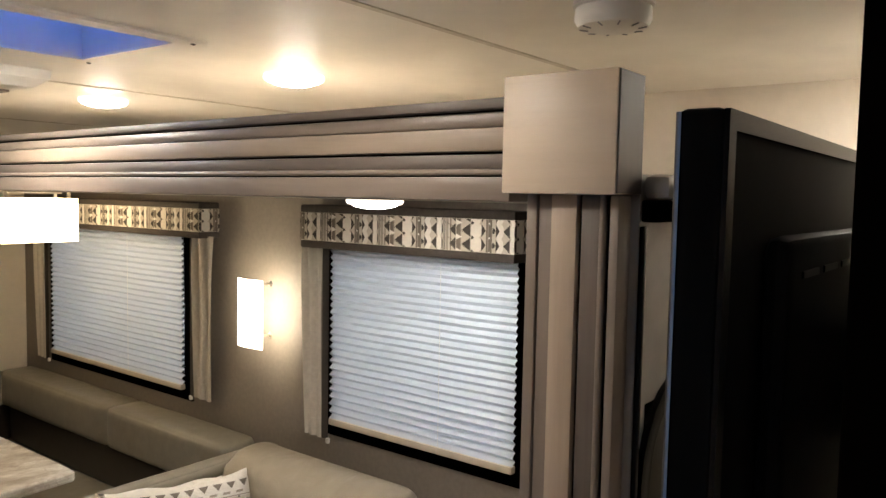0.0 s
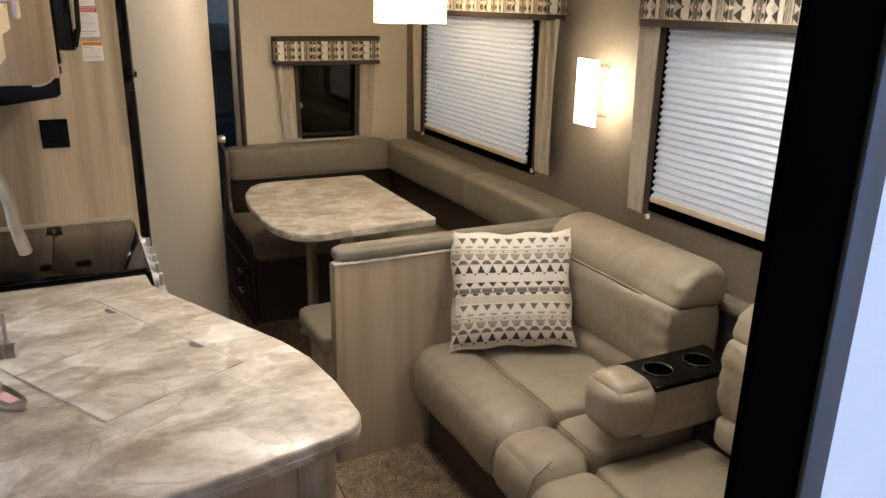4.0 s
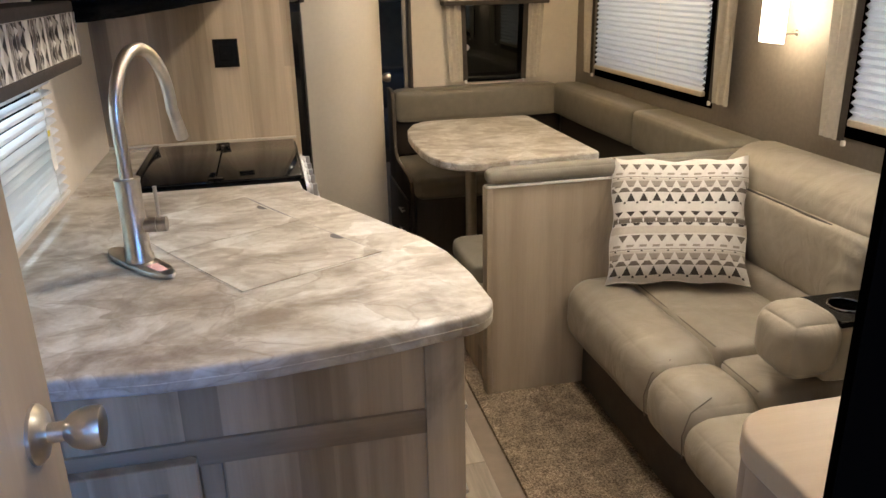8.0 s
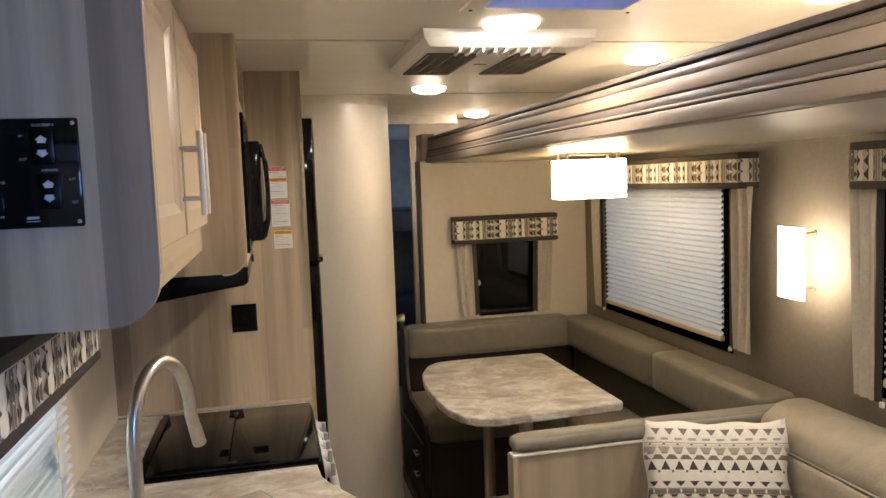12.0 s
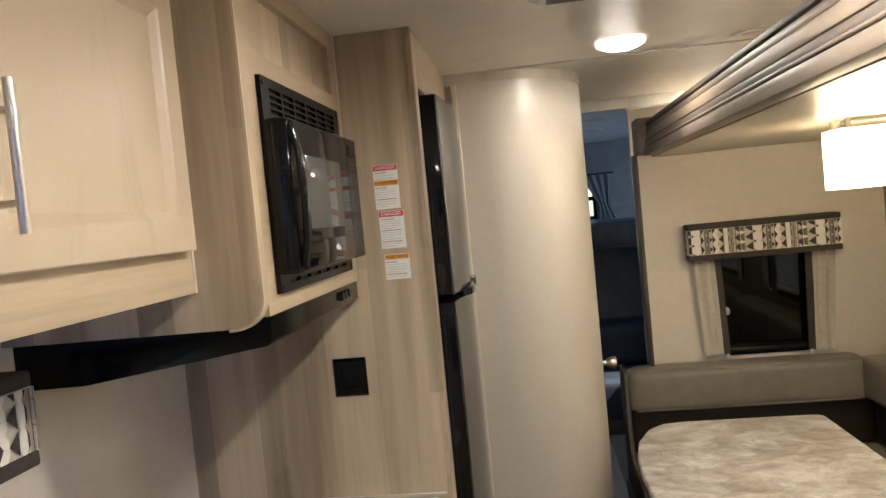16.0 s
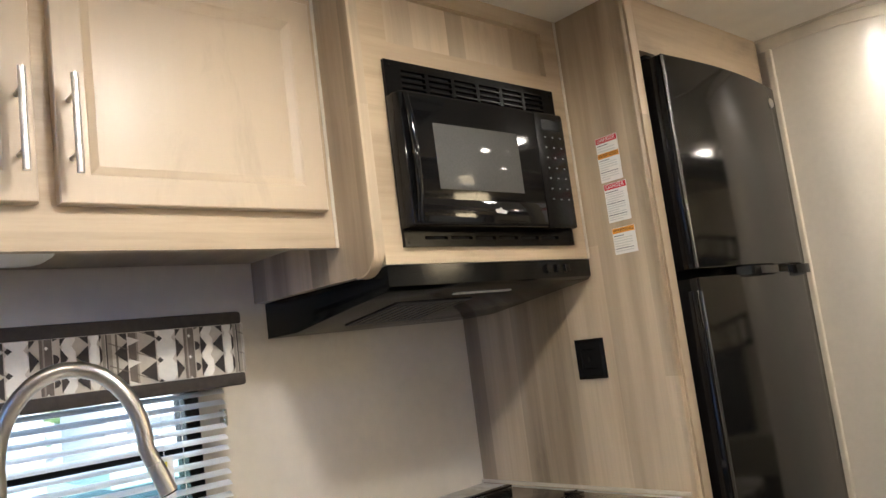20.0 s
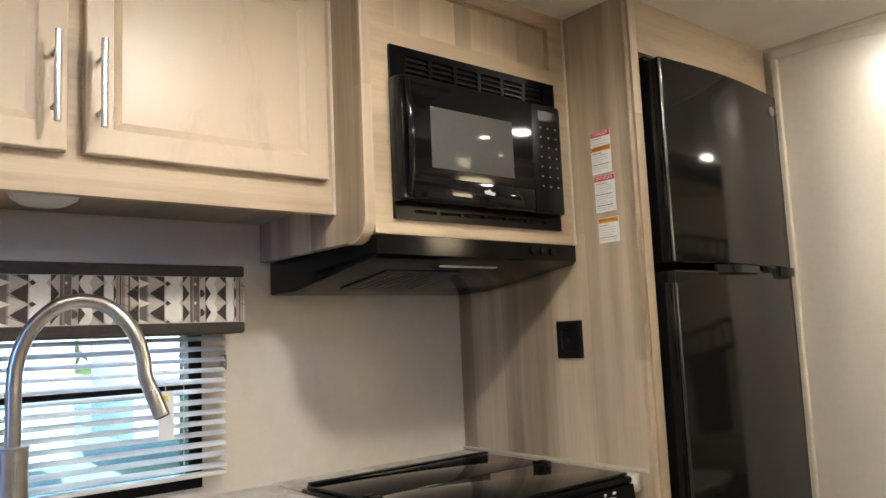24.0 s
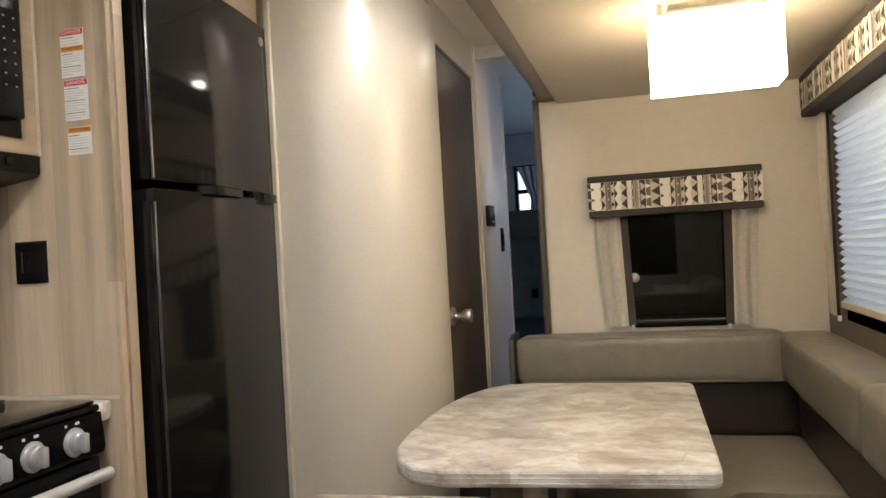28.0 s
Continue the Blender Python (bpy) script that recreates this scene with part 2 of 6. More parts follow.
M_TAUPE_CLOTH = plain("taupe_print", (0.155, 0.126, 0.102), 0.9, 0, 0.1, 90, 0.3, 900)
PILLOW_PRINTS = [M_CREAM_CLOTH, M_PILLOW, M_GREY_CLOTH, M_TAUPE_CLOTH, M_BROWN_CLOTH]
PRINTS = [M_CREAM_CLOTH, M_WHITE_CLOTH, M_GREY_CLOTH, M_TAUPE_CLOTH, M_BROWN_CLOTH]
M_GRILLE = plain("taupe_grille", (0.16, 0.145, 0.125), 0.5)
M_CHROME = plain("chrome", (0.72, 0.72, 0.72), 0.1, 1.0, 0.03)
M_PAPER = plain("white_paper", (0.78, 0.77, 0.75), 0.5, 0, 0.03)
M_RED = plain("red_print", (0.55, 0.02, 0.04), 0.5, 0, 0.05)
M_ORANGE = plain("orange_print", (0.75, 0.30, 0.02), 0.5, 0, 0.05)
M_INK = plain("black_ink", (0.015, 0.015, 0.015), 0.5)
M_GREY_INK = plain("grey_ink", (0.22, 0.22, 0.24), 0.5)
M_PALE_INK = plain("pale_ink", (0.55, 0.55, 0.55), 0.5)
M_BEAD = plain("beige_bead", (0.56, 0.50, 0.41), 0.4)
M_NAVY = plain("navy_vinyl", (0.03, 0.032, 0.04), 0.5)
M_DOOR_TAN = wood("tan_door", (0.24, 0.18, 0.125), (0.31, 0.24, 0.17), (0.37, 0.29, 0.21), "z", 0.45)


def marble(name):
    """Cream laminate with drifting tan clouds and thin brown veins."""
    m, nt, b = base_mat(name, 0.33)
    v = coords(nt, (1, 1.3, 1.2), (0, 0, 0.75))
    drift = nt.nodes.new("ShaderNodeTexNoise")
    drift.inputs["Scale"].default_value = 2.6
    drift.inputs["Detail"].default_value = 4
    nt.links.new(v, drift.inputs["Vector"])
    warp = nt.nodes.new("ShaderNodeVectorMath")
    warp.operation = "MULTIPLY_ADD"
    nt.links.new(drift.outputs["Color"], warp.inputs[0])
    warp.inputs[1].default_value = (0.27, 0.27, 0.27)
    nt.links.new(v, warp.inputs[2])
    w = warp.outputs[0]
    cloud = noise_tex(nt, w, 8.0, 8, 0.62)
    col = ramp(nt, cloud, [(0.34, (0.345, 0.30, 0.25)), (0.43, (0.455, 0.42, 0.375)), (0.51, (0.58, 0.555, 0.515)), (0.60, (0.70, 0.69, 0.665))])
    shard = nt.nodes.new("ShaderNodeTexVoronoi")
    shard.inputs["Scale"].default_value = 11.0
    nt.links.new(w, shard.inputs["Vector"])
    bw = nt.nodes.new("ShaderNodeRGBToBW")
    nt.links.new(shard.outputs["Color"], bw.inputs[0])
    col = mix(nt, 0.75, col, ramp(nt, bw.outputs[0], [(0.15, (0.76, 0.70, 0.62)), (0.5, (1.0, 0.98, 0.95)), (0.85, (1.14, 1.13, 1.11))]), "MULTIPLY")
    grain = ramp(nt, noise_tex(nt, w, 30.0, 6, 0.65), [(0.32, (0.62, 0.55, 0.47)), (0.62, (1.0, 1.0, 1.0))])
    col = mix(nt, 0.55, col, grain, "MULTIPLY")
    for scale, wide, amount in ((5.5, 0.022, 0.52), (13.0, 0.040, 0.30)):
        crack = nt.nodes.new("ShaderNodeTexVoronoi")
        crack.feature = "DISTANCE_TO_EDGE"
        crack.inputs["Scale"].default_value = scale
        nt.links.new(w, crack.inputs["Vector"])
        vein = ramp(nt, crack.outputs["Distance"], [(0.0, (amount,) * 3), (wide, (0.0, 0.0, 0.0))])
        patch = ramp(nt, noise_tex(nt, v, scale * 0.8, 3, 0.5), [(0.47, (0.0, 0.0, 0.0)), (0.62, (1.0, 1.0, 1.0))])
        col = mix(nt, mix(nt, 1.0, vein, patch, "MULTIPLY"), col, (0.27, 0.21, 0.155))
    nt.links.new(col, b.inputs["Base Color"])
    bump(nt, b, noise_tex(nt, v, 160, 3), 0.10, 0.0006)
    return m


def clear(name, tint, gloss=1.0):
    """A thin pane: see-through, with a mirror share that grows at a slant."""
    m = bpy.data.materials.new(name)
    m.use_nodes = True
    nt = m.node_tree
    nt.nodes.remove(nt.nodes["Principled BSDF"])
    out = nt.nodes["Material Output"]
    tr = nt.nodes.new("ShaderNodeBsdfTransparent")
    tr.inputs[0].default_value = (*tint, 1)
    gl = nt.nodes.new("ShaderNodeBsdfGlossy")
    gl.inputs["Roughness"].default_value = 0.02
    gl.inputs[0].default_value = (gloss, gloss, gloss, 1)
    fr = nt.nodes.new("ShaderNodeFresnel")
    fr.inputs[0].default_value = 1.5
    mx = nt.nodes.new("ShaderNodeMixShader")
    for a, b2 in ((fr.outputs[0], mx.inputs[0]), (tr.outputs[0], mx.inputs[1]), (gl.outputs[0], mx.inputs[2]), (mx.outputs[0], out.inputs[0])):
        nt.links.new(a, b2)
    return m


def thin_cloth(name, colour, through_share):
    m, nt, b = base_mat(name, 0.9)
    out = nt.nodes["Material Output"]
    b.inputs["Base Color"].default_value = (*colour, 1)
    tl = nt.nodes.new("ShaderNodeBsdfTranslucent")
    tl.inputs[0].default_value = (*colour, 1)
    mx = nt.nodes.new("ShaderNodeMixShader")
    mx.inputs[0].default_value = through_share
    nt.links.new(b.outputs[0], mx.inputs[1])
    nt.links.new(tl.outputs[0], mx.inputs[2])
    nt.links.new(mx.outputs[0], out.inputs[0])
    return m


M_MARBLE = marble("cream_marble_laminate")
M_GLASS = clear("window_glass", (0.85, 0.88, 0.88))
M_GLASS_TINT = clear("tinted_glass", (0.10, 0.11, 0.10))
# White cloth; the cool tint of daylight is put into its colour.
M_SHADE_CLOTH = thin_cloth("pleated_cloth_day_tint", (0.56, 0.605, 0.68), 0.062)
# Blue of the sky beyond is put into the lid's own colour.
M_VENT_LID = thin_cloth("vent_lid_sky_tint", (0.12, 0.42, 0.85), 0.6)


# ---- mesh helpers ----
def box(bm, x0, x1, y0, y1, z0, z1, bevel=0.0, seg=2):
    r = bmesh.ops.create_cube(bm, size=1.0)
    for v in r["verts"]:
        v.co = ((x0 + x1) / 2 + v.co.x * (x1 - x0), (y0 + y1) / 2 + v.co.y * (y1 - y0), (z0 + z1) / 2 + v.co.z * (z1 - z0))
    if bevel:
        edges = list({e for v in r["verts"] for e in v.link_edges})
        bmesh.ops.bevel(bm, geom=edges, offset=bevel, segments=seg, affect="EDGES", profile=0.5)
    return bm


def boxed(*a, **k):
    return box(bmesh.new(), *a, **k)


def prism(pts, lo, hi, axis="z", bevel=0.0, bm=None):
    """A flat outline pulled out along an axis: outline in (x, y), (x, z) or (y, z)."""
    bm = bm or bmesh.new()
    at = {"z": lambda p, h: (p[0], p[1], h), "y": lambda p, h: (p[0], h, p[1]), "x": lambda p, h: (h, p[0], p[1])}[axis]
    low = [bm.verts.new(at(p, lo)) for p in pts]
    top = [bm.verts.new(at(p, hi)) for p in pts]
    n = len(pts)
    faces = [bm.faces.new(low[::-1]), bm.faces.new(top)]
    for i in range(n):
        faces.append(bm.faces.new((low[i], low[(i + 1) % n], top[(i + 1) % n], top[i])))
    bmesh.ops.recalc_face_normals(bm, faces=faces)
    if bevel:
        edges = list({e for f in faces[:2] for e in f.edges})
        bmesh.ops.bevel(bm, geom=edges, offset=bevel, segments=3, affect="EDGES", profile=0.5)
    return bm


def lathe(profile, centre, axis="z", steps=32, bm=None):
    """A turned body: profile of (radius, along)."""
    bm = bm or bmesh.new()
    cx, cy, cz = centre
    put = {"z": lambda r, a, h: (cx + r * math.cos(a), cy + r * math.sin(a), cz + h),
           "x": lambda r, a, h: (cx + h, cy + r * math.cos(a), cz + r * math.sin(a)),
           "y": lambda r, a, h: (cx + r * math.sin(a), cy + h, cz + r * math.cos(a))}[axis]
    rings = []
    for r, h in profile:
        if r < 1e-6:
            rings.append([bm.verts.new(put(0, 0, h))])
        else:
            rings.append([bm.verts.new(put(r, 2 * math.pi * i / steps, h)) for i in range(steps)])
    for a, b in zip(rings, rings[1:]):
        for i in range(steps):
            j = (i + 1) % steps
            q = [a[i % len(a)], a[j % len(a)], b[j % len(b)], b[i % len(b)]]
            q = list(dict.fromkeys(q))
            if len(q) > 2:
                bm.faces.new(q)
    for ring in (rings[0], rings[-1]):
        if len(ring) > 2:
            bm.faces.new(ring)
    bmesh.ops.recalc_face_normals(bm, faces=bm.faces[:])
    return bm


def tube(points, radius, steps=12, bm=None, radii=None):
    """A round bar along a line of points."""
    bm = bm or bmesh.new()
    pts = [Vector(p) for p in points]
    rings, up = [], None
    for i, p in enumerate(pts):
        d = (pts[min(i + 1, len(pts) - 1)] - pts[max(i - 1, 0)]).normalized()
        if up is None:
            up = d.orthogonal().normalized()
        up = (up - d * up.dot(d)).normalized()
        side = d.cross(up)
        r = radii[i] if radii else radius
        rings.append([bm.verts.new(p + r * (math.cos(2 * math.pi * k / steps) * up + math.sin(2 * math.pi * k / steps) * side)) for k in range(steps)])
    for a, b in zip(rings, rings[1:]):
        for k in range(steps):
            bm.faces.new((a[k], a[(k + 1) % steps], b[(k + 1) % steps], b[k]))
    bm.faces.new(rings[0]), bm.faces.new(rings[-1])
    bmesh.ops.recalc_face_normals(bm, faces=bm.faces[:])
    return bm


def cushion(x0, x1, y0, y1, z0, z1, soft=0.04, puff=0.012, cuts=10, bm=None):
    """An upholstered block: rounded edges and slightly swollen faces."""
    own = bmesh.new()
    c = Vector(((x0 + x1) / 2, (y0 + y1) / 2, (z0 + z1) / 2))
    h = Vector(((x1 - x0) / 2, (y1 - y0) / 2, (z1 - z0) / 2))
    soft = min(soft, 0.95 * min(h))
    bmesh.ops.create_cube(own, size=2.0)
    bmesh.ops.subdivide_edges(own, edges=own.edges[:], cuts=cuts, use_grid_fill=True)
    for v in own.verts:
        u = v.co.copy()
        p = Vector((math.copysign(1 - (1 - abs(a)) ** 1.6, a) * b for a, b in zip(u, h)))
        core = Vector((max(-b + soft, min(b - soft, a)) for a, b in zip(p, h)))
        d = p - core
        if d.length > 1e-9:
            big = max(abs(d.x), abs(d.y), abs(d.z))
            d = d.normalized() * min(soft, big if big < soft - 1e-6 else soft)
        swell = Vector(((1 - u.y ** 2) * (1 - u.z ** 2) * u.x ** 3, (1 - u.x ** 2) * (1 - u.z ** 2) * u.y ** 3, (1 - u.x ** 2) * (1 - u.y ** 2) * u.z ** 3))
        v.co = c + core + d + puff * swell
        v.co += noise.noise_vector(v.co * 7.0) * min(0.0035, 0.1 * soft)
    if bm is None:
        return own
    me = bpy.data.meshes.new("tmp")
    own.to_mesh(me)
    own.free()
    bm.from_mesh(me)
    bpy.data.meshes.remove(me)
    return bm


def arc(cx, cy, r, a0, a1, n=8):
    return [(cx + r * math.cos(radians(a0 + (a1 - a0) * i / n)), cy + r * math.sin(radians(a0 + (a1 - a0) * i / n))) for i in range(n + 1)]


ROOT = {}


def smooth_mesh(me, angle=40):
    me.shade_smooth()
    me.set_sharp_from_angle(angle=radians(angle))


def thing(name, at, label, category, group=""):
    ob = new(name)
    ob.location = at
    ob.empty_display_size = 0.05
    ROOT[ob] = Vector(at)
    return tagged(ob, label, category, group)


def part(name, bm, material, parent=None, label="", smooth=True):
    """One mesh object under a thing or a part, built in the room's own coordinates."""
    me = bpy.data.meshes.new(name)
    off = ROOT.get(parent, Vector((0, 0, 0)))
    if off.length:
        bmesh.ops.translate(bm, verts=bm.verts[:], vec=-off)
    bm.to_mesh(me)
    bm.free()
    for m in material if isinstance(material, (list, tuple)) else [material]:
        me.materials.append(m)
    if smooth:
        smooth_mesh(me)
    ob = new(name, me)
    ob.parent = parent
    ROOT[ob] = off
    if label:
        tagged(ob, label)
    return ob


def structure(name, bm, material, label="", category="", smooth=False):
    ob = part(name, bm, material, None, "", smooth)
    return tagged(ob, label, category, "", "structure")


def holed(axis, w0, w1, u0, u1, v0, v1, holes):
    """A wall slab with real openings. axis x: u is y; axis y: u is x; axis z: u, v are x, y. holes: (u0, u1, v0, v1)."""
    bm = bmesh.new()
    us = sorted({u0, u1, *[h[0] for h in holes], *[h[1] for h in holes]})
    vs = sorted({v0, v1, *[h[2] for h in holes], *[h[3] for h in holes]})
    at = {"x": lambda u, v, w: (w, u, v), "y": lambda u, v, w: (u, w, v), "z": lambda u, v, w: (u, v, w)}[axis]
    cell = {}
    for i in range(len(us) - 1):
        for j in range(len(vs) - 1):
            cu, cv = (us[i] + us[i + 1]) / 2, (vs[j] + vs[j + 1]) / 2
            cell[i, j] = not any(h[0] < cu < h[1] and h[2] < cv < h[3] for h in holes)
    vert = {}

    def vx(i, j, k):
        key = (i, j, k)
        if key not in vert:
            vert[key] = bm.verts.new(at(us[i], vs[j], (w0, w1)[k]))
        return vert[key]

    for (i, j), full in cell.items():
        if not full:
            continue
        for k in (0, 1):
            bm.faces.new([vx(i, j, k), vx(i + 1, j, k), vx(i + 1, j + 1, k), vx(i, j + 1, k)])
        for (a, b), (p, q) in (((i - 1, j), ((i, j), (i, j + 1))), ((i + 1, j), ((i + 1, j), (i + 1, j + 1))), ((i, j - 1), ((i, j), (i + 1, j))), ((i, j + 1), ((i, j + 1), (i + 1, j + 1)))):
            if not cell.get((a, b), False):
                bm.faces.new([vx(*p, 0), vx(*q, 0), vx(*q, 1), vx(*p, 1)])
    bmesh.ops.recalc_face_normals(bm, faces=bm.faces[:])
    return bm

# ---- the plan ----
XK, XR = -0.295, 2.08          # kitchen side wall, far side wall
YB, YF0, YF1 = -1.75, 0.199, 0.245  # bedroom end, partition with the doorway
ZC, ZS = 2.045, 1.760          # main ceiling, slide-out ceiling
YS0, YS1 = 0.62, 4.40          # slide-out ends (inner faces)
XF = 1.092                     # fascia face of the slide-out
YH, YE = 5.05, 6.95            # end of the hallway, rear end
XBATH = 0.80

# ---- setting ----
structure("floor", boxed(XK - 0.1, XR + 0.1, YB - 0.1, YE + 0.1, -0.08, -0.004), plain("subfloor", (0.22, 0.17, 0.12), 0.6), "grey-brown vinyl plank floor of a travel trailer", "floor")
structure("ground", boxed(-60, 60, -60, 60, -0.9, -0.8), plain("gravel_lot", (0.40, 0.39, 0.37), 0.9, 0, 0.2, 3), "grey gravel lot outside the trailer", "ground")
# Hole at negative y is an unseen bedroom opening, assumed for daylight.
structure("wall_kitchen", holed("x", XK - 0.06, XK, YB, YE, -0.1, ZC + 0.1, [(1.40, 1.96, 0.955, 1.36), (-1.35, -0.35, 1.0, 1.65)]), M_WALL, "cream vinyl side wall with a window behind the sink", "wall")
structure("wall_slide", holed("x", XR, XR + 0.05, YS0 - 0.05, YS1 + 0.05, -0.1, 1.81, [(1.34, 2.09, 0.985, 1.62), (2.95, 4.08, 0.945, 1.62)]), M_WALL_GREY, "taupe vinyl slide-out wall with two large windows", "wall")
structure("wall_slide_rear", holed("y", YS1, YS1 + 0.05, 1.066, XR, 0.02, 1.81, [(1.36, 1.76, 0.885, 1.33)]), M_WALL, "cream end wall of the slide-out with a dark window", "wall")
structure("wall_slide_front", holed("y", YS0 - 0.032, YS0, 1.136, XR, 0.02, 1.80, [(1.175, 1.70, 0.90, 1.50)]), plain("grey_outer_skin", (0.36, 0.335, 0.30), 0.45), "grey end wall of the slide-out with a dark window", "wall")
structure("wall_side_upper", boxed(XR + 0.051, XR + 0.10, YF0, YE, 1.812, ZC + 0.1), M_WALL, "cream upper side wall", "wall")
# Opening out of view, cut only for the added bunk lamp.
structure("wall_side_rear", holed("x", XR, XR + 0.05, YS1 + 0.055, YE, -0.1, ZC + 0.1, [(5.5, 6.3, 1.5, 1.8)]), M_WALL, "cream side wall of the rear bunk room", "wall")
structure("wall_side_entry", boxed(XR + 0.051, XR + 0.10, YF0, YS0 + 0.02, -0.1, 1.811), M_WALL, "cream side wall beside the entry", "wall")
structure("wall_side_bedroom", boxed(XR, XR + 0.05, YB, YF0 - 0.002, -0.1, ZC + 0.1), M_WALL, "cream side wall of the bedroom", "wall")
# The opening is assumed, out of view, and holds the added daylight lamp.
structure("wall_bedroom_end", holed("y", YB - 0.06, YB - 0.002, XK - 0.06, XR + 0.05, -0.1, ZC + 0.1, [(0.70, 1.70, 1.22, 1.88)]), M_WALL, "cream end wall of the bedroom", "wall")
structure("wall_front", holed("y", YF0, YF1, XK, XR + 0.05, -0.004, ZC, [(-0.035, 0.508, -0.004, 1.97)]), M_WALL, "cream partition with the bedroom doorway", "wall")
structure("wall_rear", holed("y", YE, YE + 0.06, XK, XR, -0.1, ZC + 0.1, [(0.55, 1.07, 1.47, 1.78)]), plain("grey_blue_wall", (0.30, 0.29, 0.28), 0.6), "grey rear wall of the bunk room with a small window", "wall")
structure("ceiling", holed("z", ZC, ZC + 0.08, XK - 0.06, XR + 0.1, YB - 0.06, YE + 0.06, [(0.71, 1.06, 1.455, 1.80)]), M_CEIL, "cream panelled ceiling with a roof vent", "ceiling")
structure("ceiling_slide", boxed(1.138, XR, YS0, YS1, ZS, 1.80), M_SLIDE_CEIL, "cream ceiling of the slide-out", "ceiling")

# Added out of view; keeps the living-room lamps out of the bunk room.
structure("wall_bunk", boxed(1.10, XR, 4.80, 4.84, -0.004, ZC), M_WALL, "unseen cream partition of the bunk room behind the slide-out", "wall")


def carpet_mat(name):
    """Cut pile: speckled tufts in three browns, with trodden patches."""
    m, nt, b = base_mat(name, 0.95, 0, 0.1)
    v = coords(nt, (1, 1, 1))
    tuft = noise_tex(nt, v, 150, 4, 0.75)
    fleck = noise_tex(nt, v, 42, 4, 0.7)
    col = ramp(nt, tuft, [(0.38, (0.10, 0.074, 0.048)), (0.49, (0.205, 0.16, 0.112)), (0.60, (0.34, 0.278, 0.205))])
    col = mix(nt, 0.6, col, ramp(nt, fleck, [(0.36, (0.60, 0.57, 0.53)), (0.62, (1.25, 1.22, 1.18))]), "MULTIPLY")
    worn = ramp(nt, noise_tex(nt, v, 14, 4, 0.6), [(0.36, (0.72, 0.70, 0.67)), (0.62, (1.2, 1.17, 1.13))])
    col = mix(nt, 0.8, col, worn, "MULTIPLY")
    nt.links.new(col, b.inputs["Base Color"])
    bump(nt, b, tuft, 1.0, 0.004)
    return m


# carpet of the slide-out
structure("carpet", boxed(0.885, XR, YS0, YS1, -0.004, 0.012), carpet_mat("brown_carpet"), "brown cut-pile carpet in the slide-out", "carpet")

# bath wall: flat, then rounded, then straight along the hall
outer = [(0.30, 3.455)] + [(0.47 + 0.335 * math.sin(radians(a)), 3.79 - 0.335 * math.cos(radians(a))) for a in range(0, 91, 5)]
inner = [(0.47 + 0.30 * math.sin(radians(a)), 3.79 - 0.30 * math.cos(radians(a))) for a in range(90, -1, -5)] + [(0.30, 3.49)]
structure("wall_bath_round", prism(outer + inner, 0.0, ZC), M_WALL_BATH, "pale vinyl rounded bathroom wall", "wall", True)
crown = [(0.3525, 3.451)] + [(0.47 + 0.339 * math.sin(radians(a)), 3.79 - 0.339 * math.cos(radians(a))) for a in range(0, 91, 5)]
crown2 = [(0.47 + 0.334 * math.sin(radians(a)), 3.79 - 0.334 * math.cos(radians(a))) for a in range(90, -1, -5)] + [(0.3525, 3.4545)]
structure("trim_crown", prism(crown + crown2, 2.012, ZC), M_BEAD, "beige crown strip on the rounded wall", "trim", True)
structure("trim_corner", boxed(0.372, 0.389, 3.438, 3.454, 0, 2.011, 0.003), M_BEAD, "pale upright corner bead beside the refrigerator", "trim")
structure("wall_bath", holed("x", XBATH - 0.045, XBATH, 3.795, YH, 0.0, ZC, [(3.83, 4.40, 0.0, 1.902)]), M_WALL_BATH, "pale vinyl bathroom wall along the hall", "wall")
structure("wall_hall_end", boxed(XK, XBATH - 0.046, YH - 0.05, YH, 0, ZC), M_WALL_BATH, "pale wall behind the bathroom", "wall")
structure("trim_hall", boxed(XBATH, 1.32, 4.47, 4.54, 1.995, ZC), M_TRIM_WHITE, "white header strip across the hall ceiling", "trim")
structure("trim_wall", boxed(XBATH, XBATH + 0.004, 4.425, 4.435, 0.0, ZC), M_BEAD, "pale seam strip on the hall wall", "trim")
structure("trim_hall_corner", boxed(XBATH - 0.02, XBATH + 0.005, YH - 0.018, YH + 0.004, 0.0, ZC), M_BEAD, "pale corner strip at the hall end", "trim")
for k, y in enumerate((0.99, 2.21, 3.44)):
    structure("trim_ceiling_%d" % (k + 1), boxed(XK, XR, y - 0.007, y + 0.007, ZC - 0.0025, ZC + 0.002, 0.001), plain("seam_strip_%d" % k, (0.56, 0.51, 0.43), 0.4), "cream seam strip across the ceiling", "trim")


# ---- small helpers for things ----
def pull(parent, at, length, axis="z", out=(1, 0, 0), stand=0.026, r=0.0055):
    """A bar pull with two standoffs."""
    at, out = Vector(at), Vector(out)
    along = {"x": Vector((1, 0, 0)), "y": Vector((0, 1, 0)), "z": Vector((0, 0, 1))}[axis]
    bar = at + out * stand
    h = part("handle", tube([bar - along * length / 2, bar + along * length / 2], r, 12), M_NICKEL, parent, "brushed nickel bar pull")
    for s in (-0.3, 0.3):
        part("post", tube([at + along * length * s, bar + along * length * s], r * 0.75, 10), M_NICKEL, h)
    return h


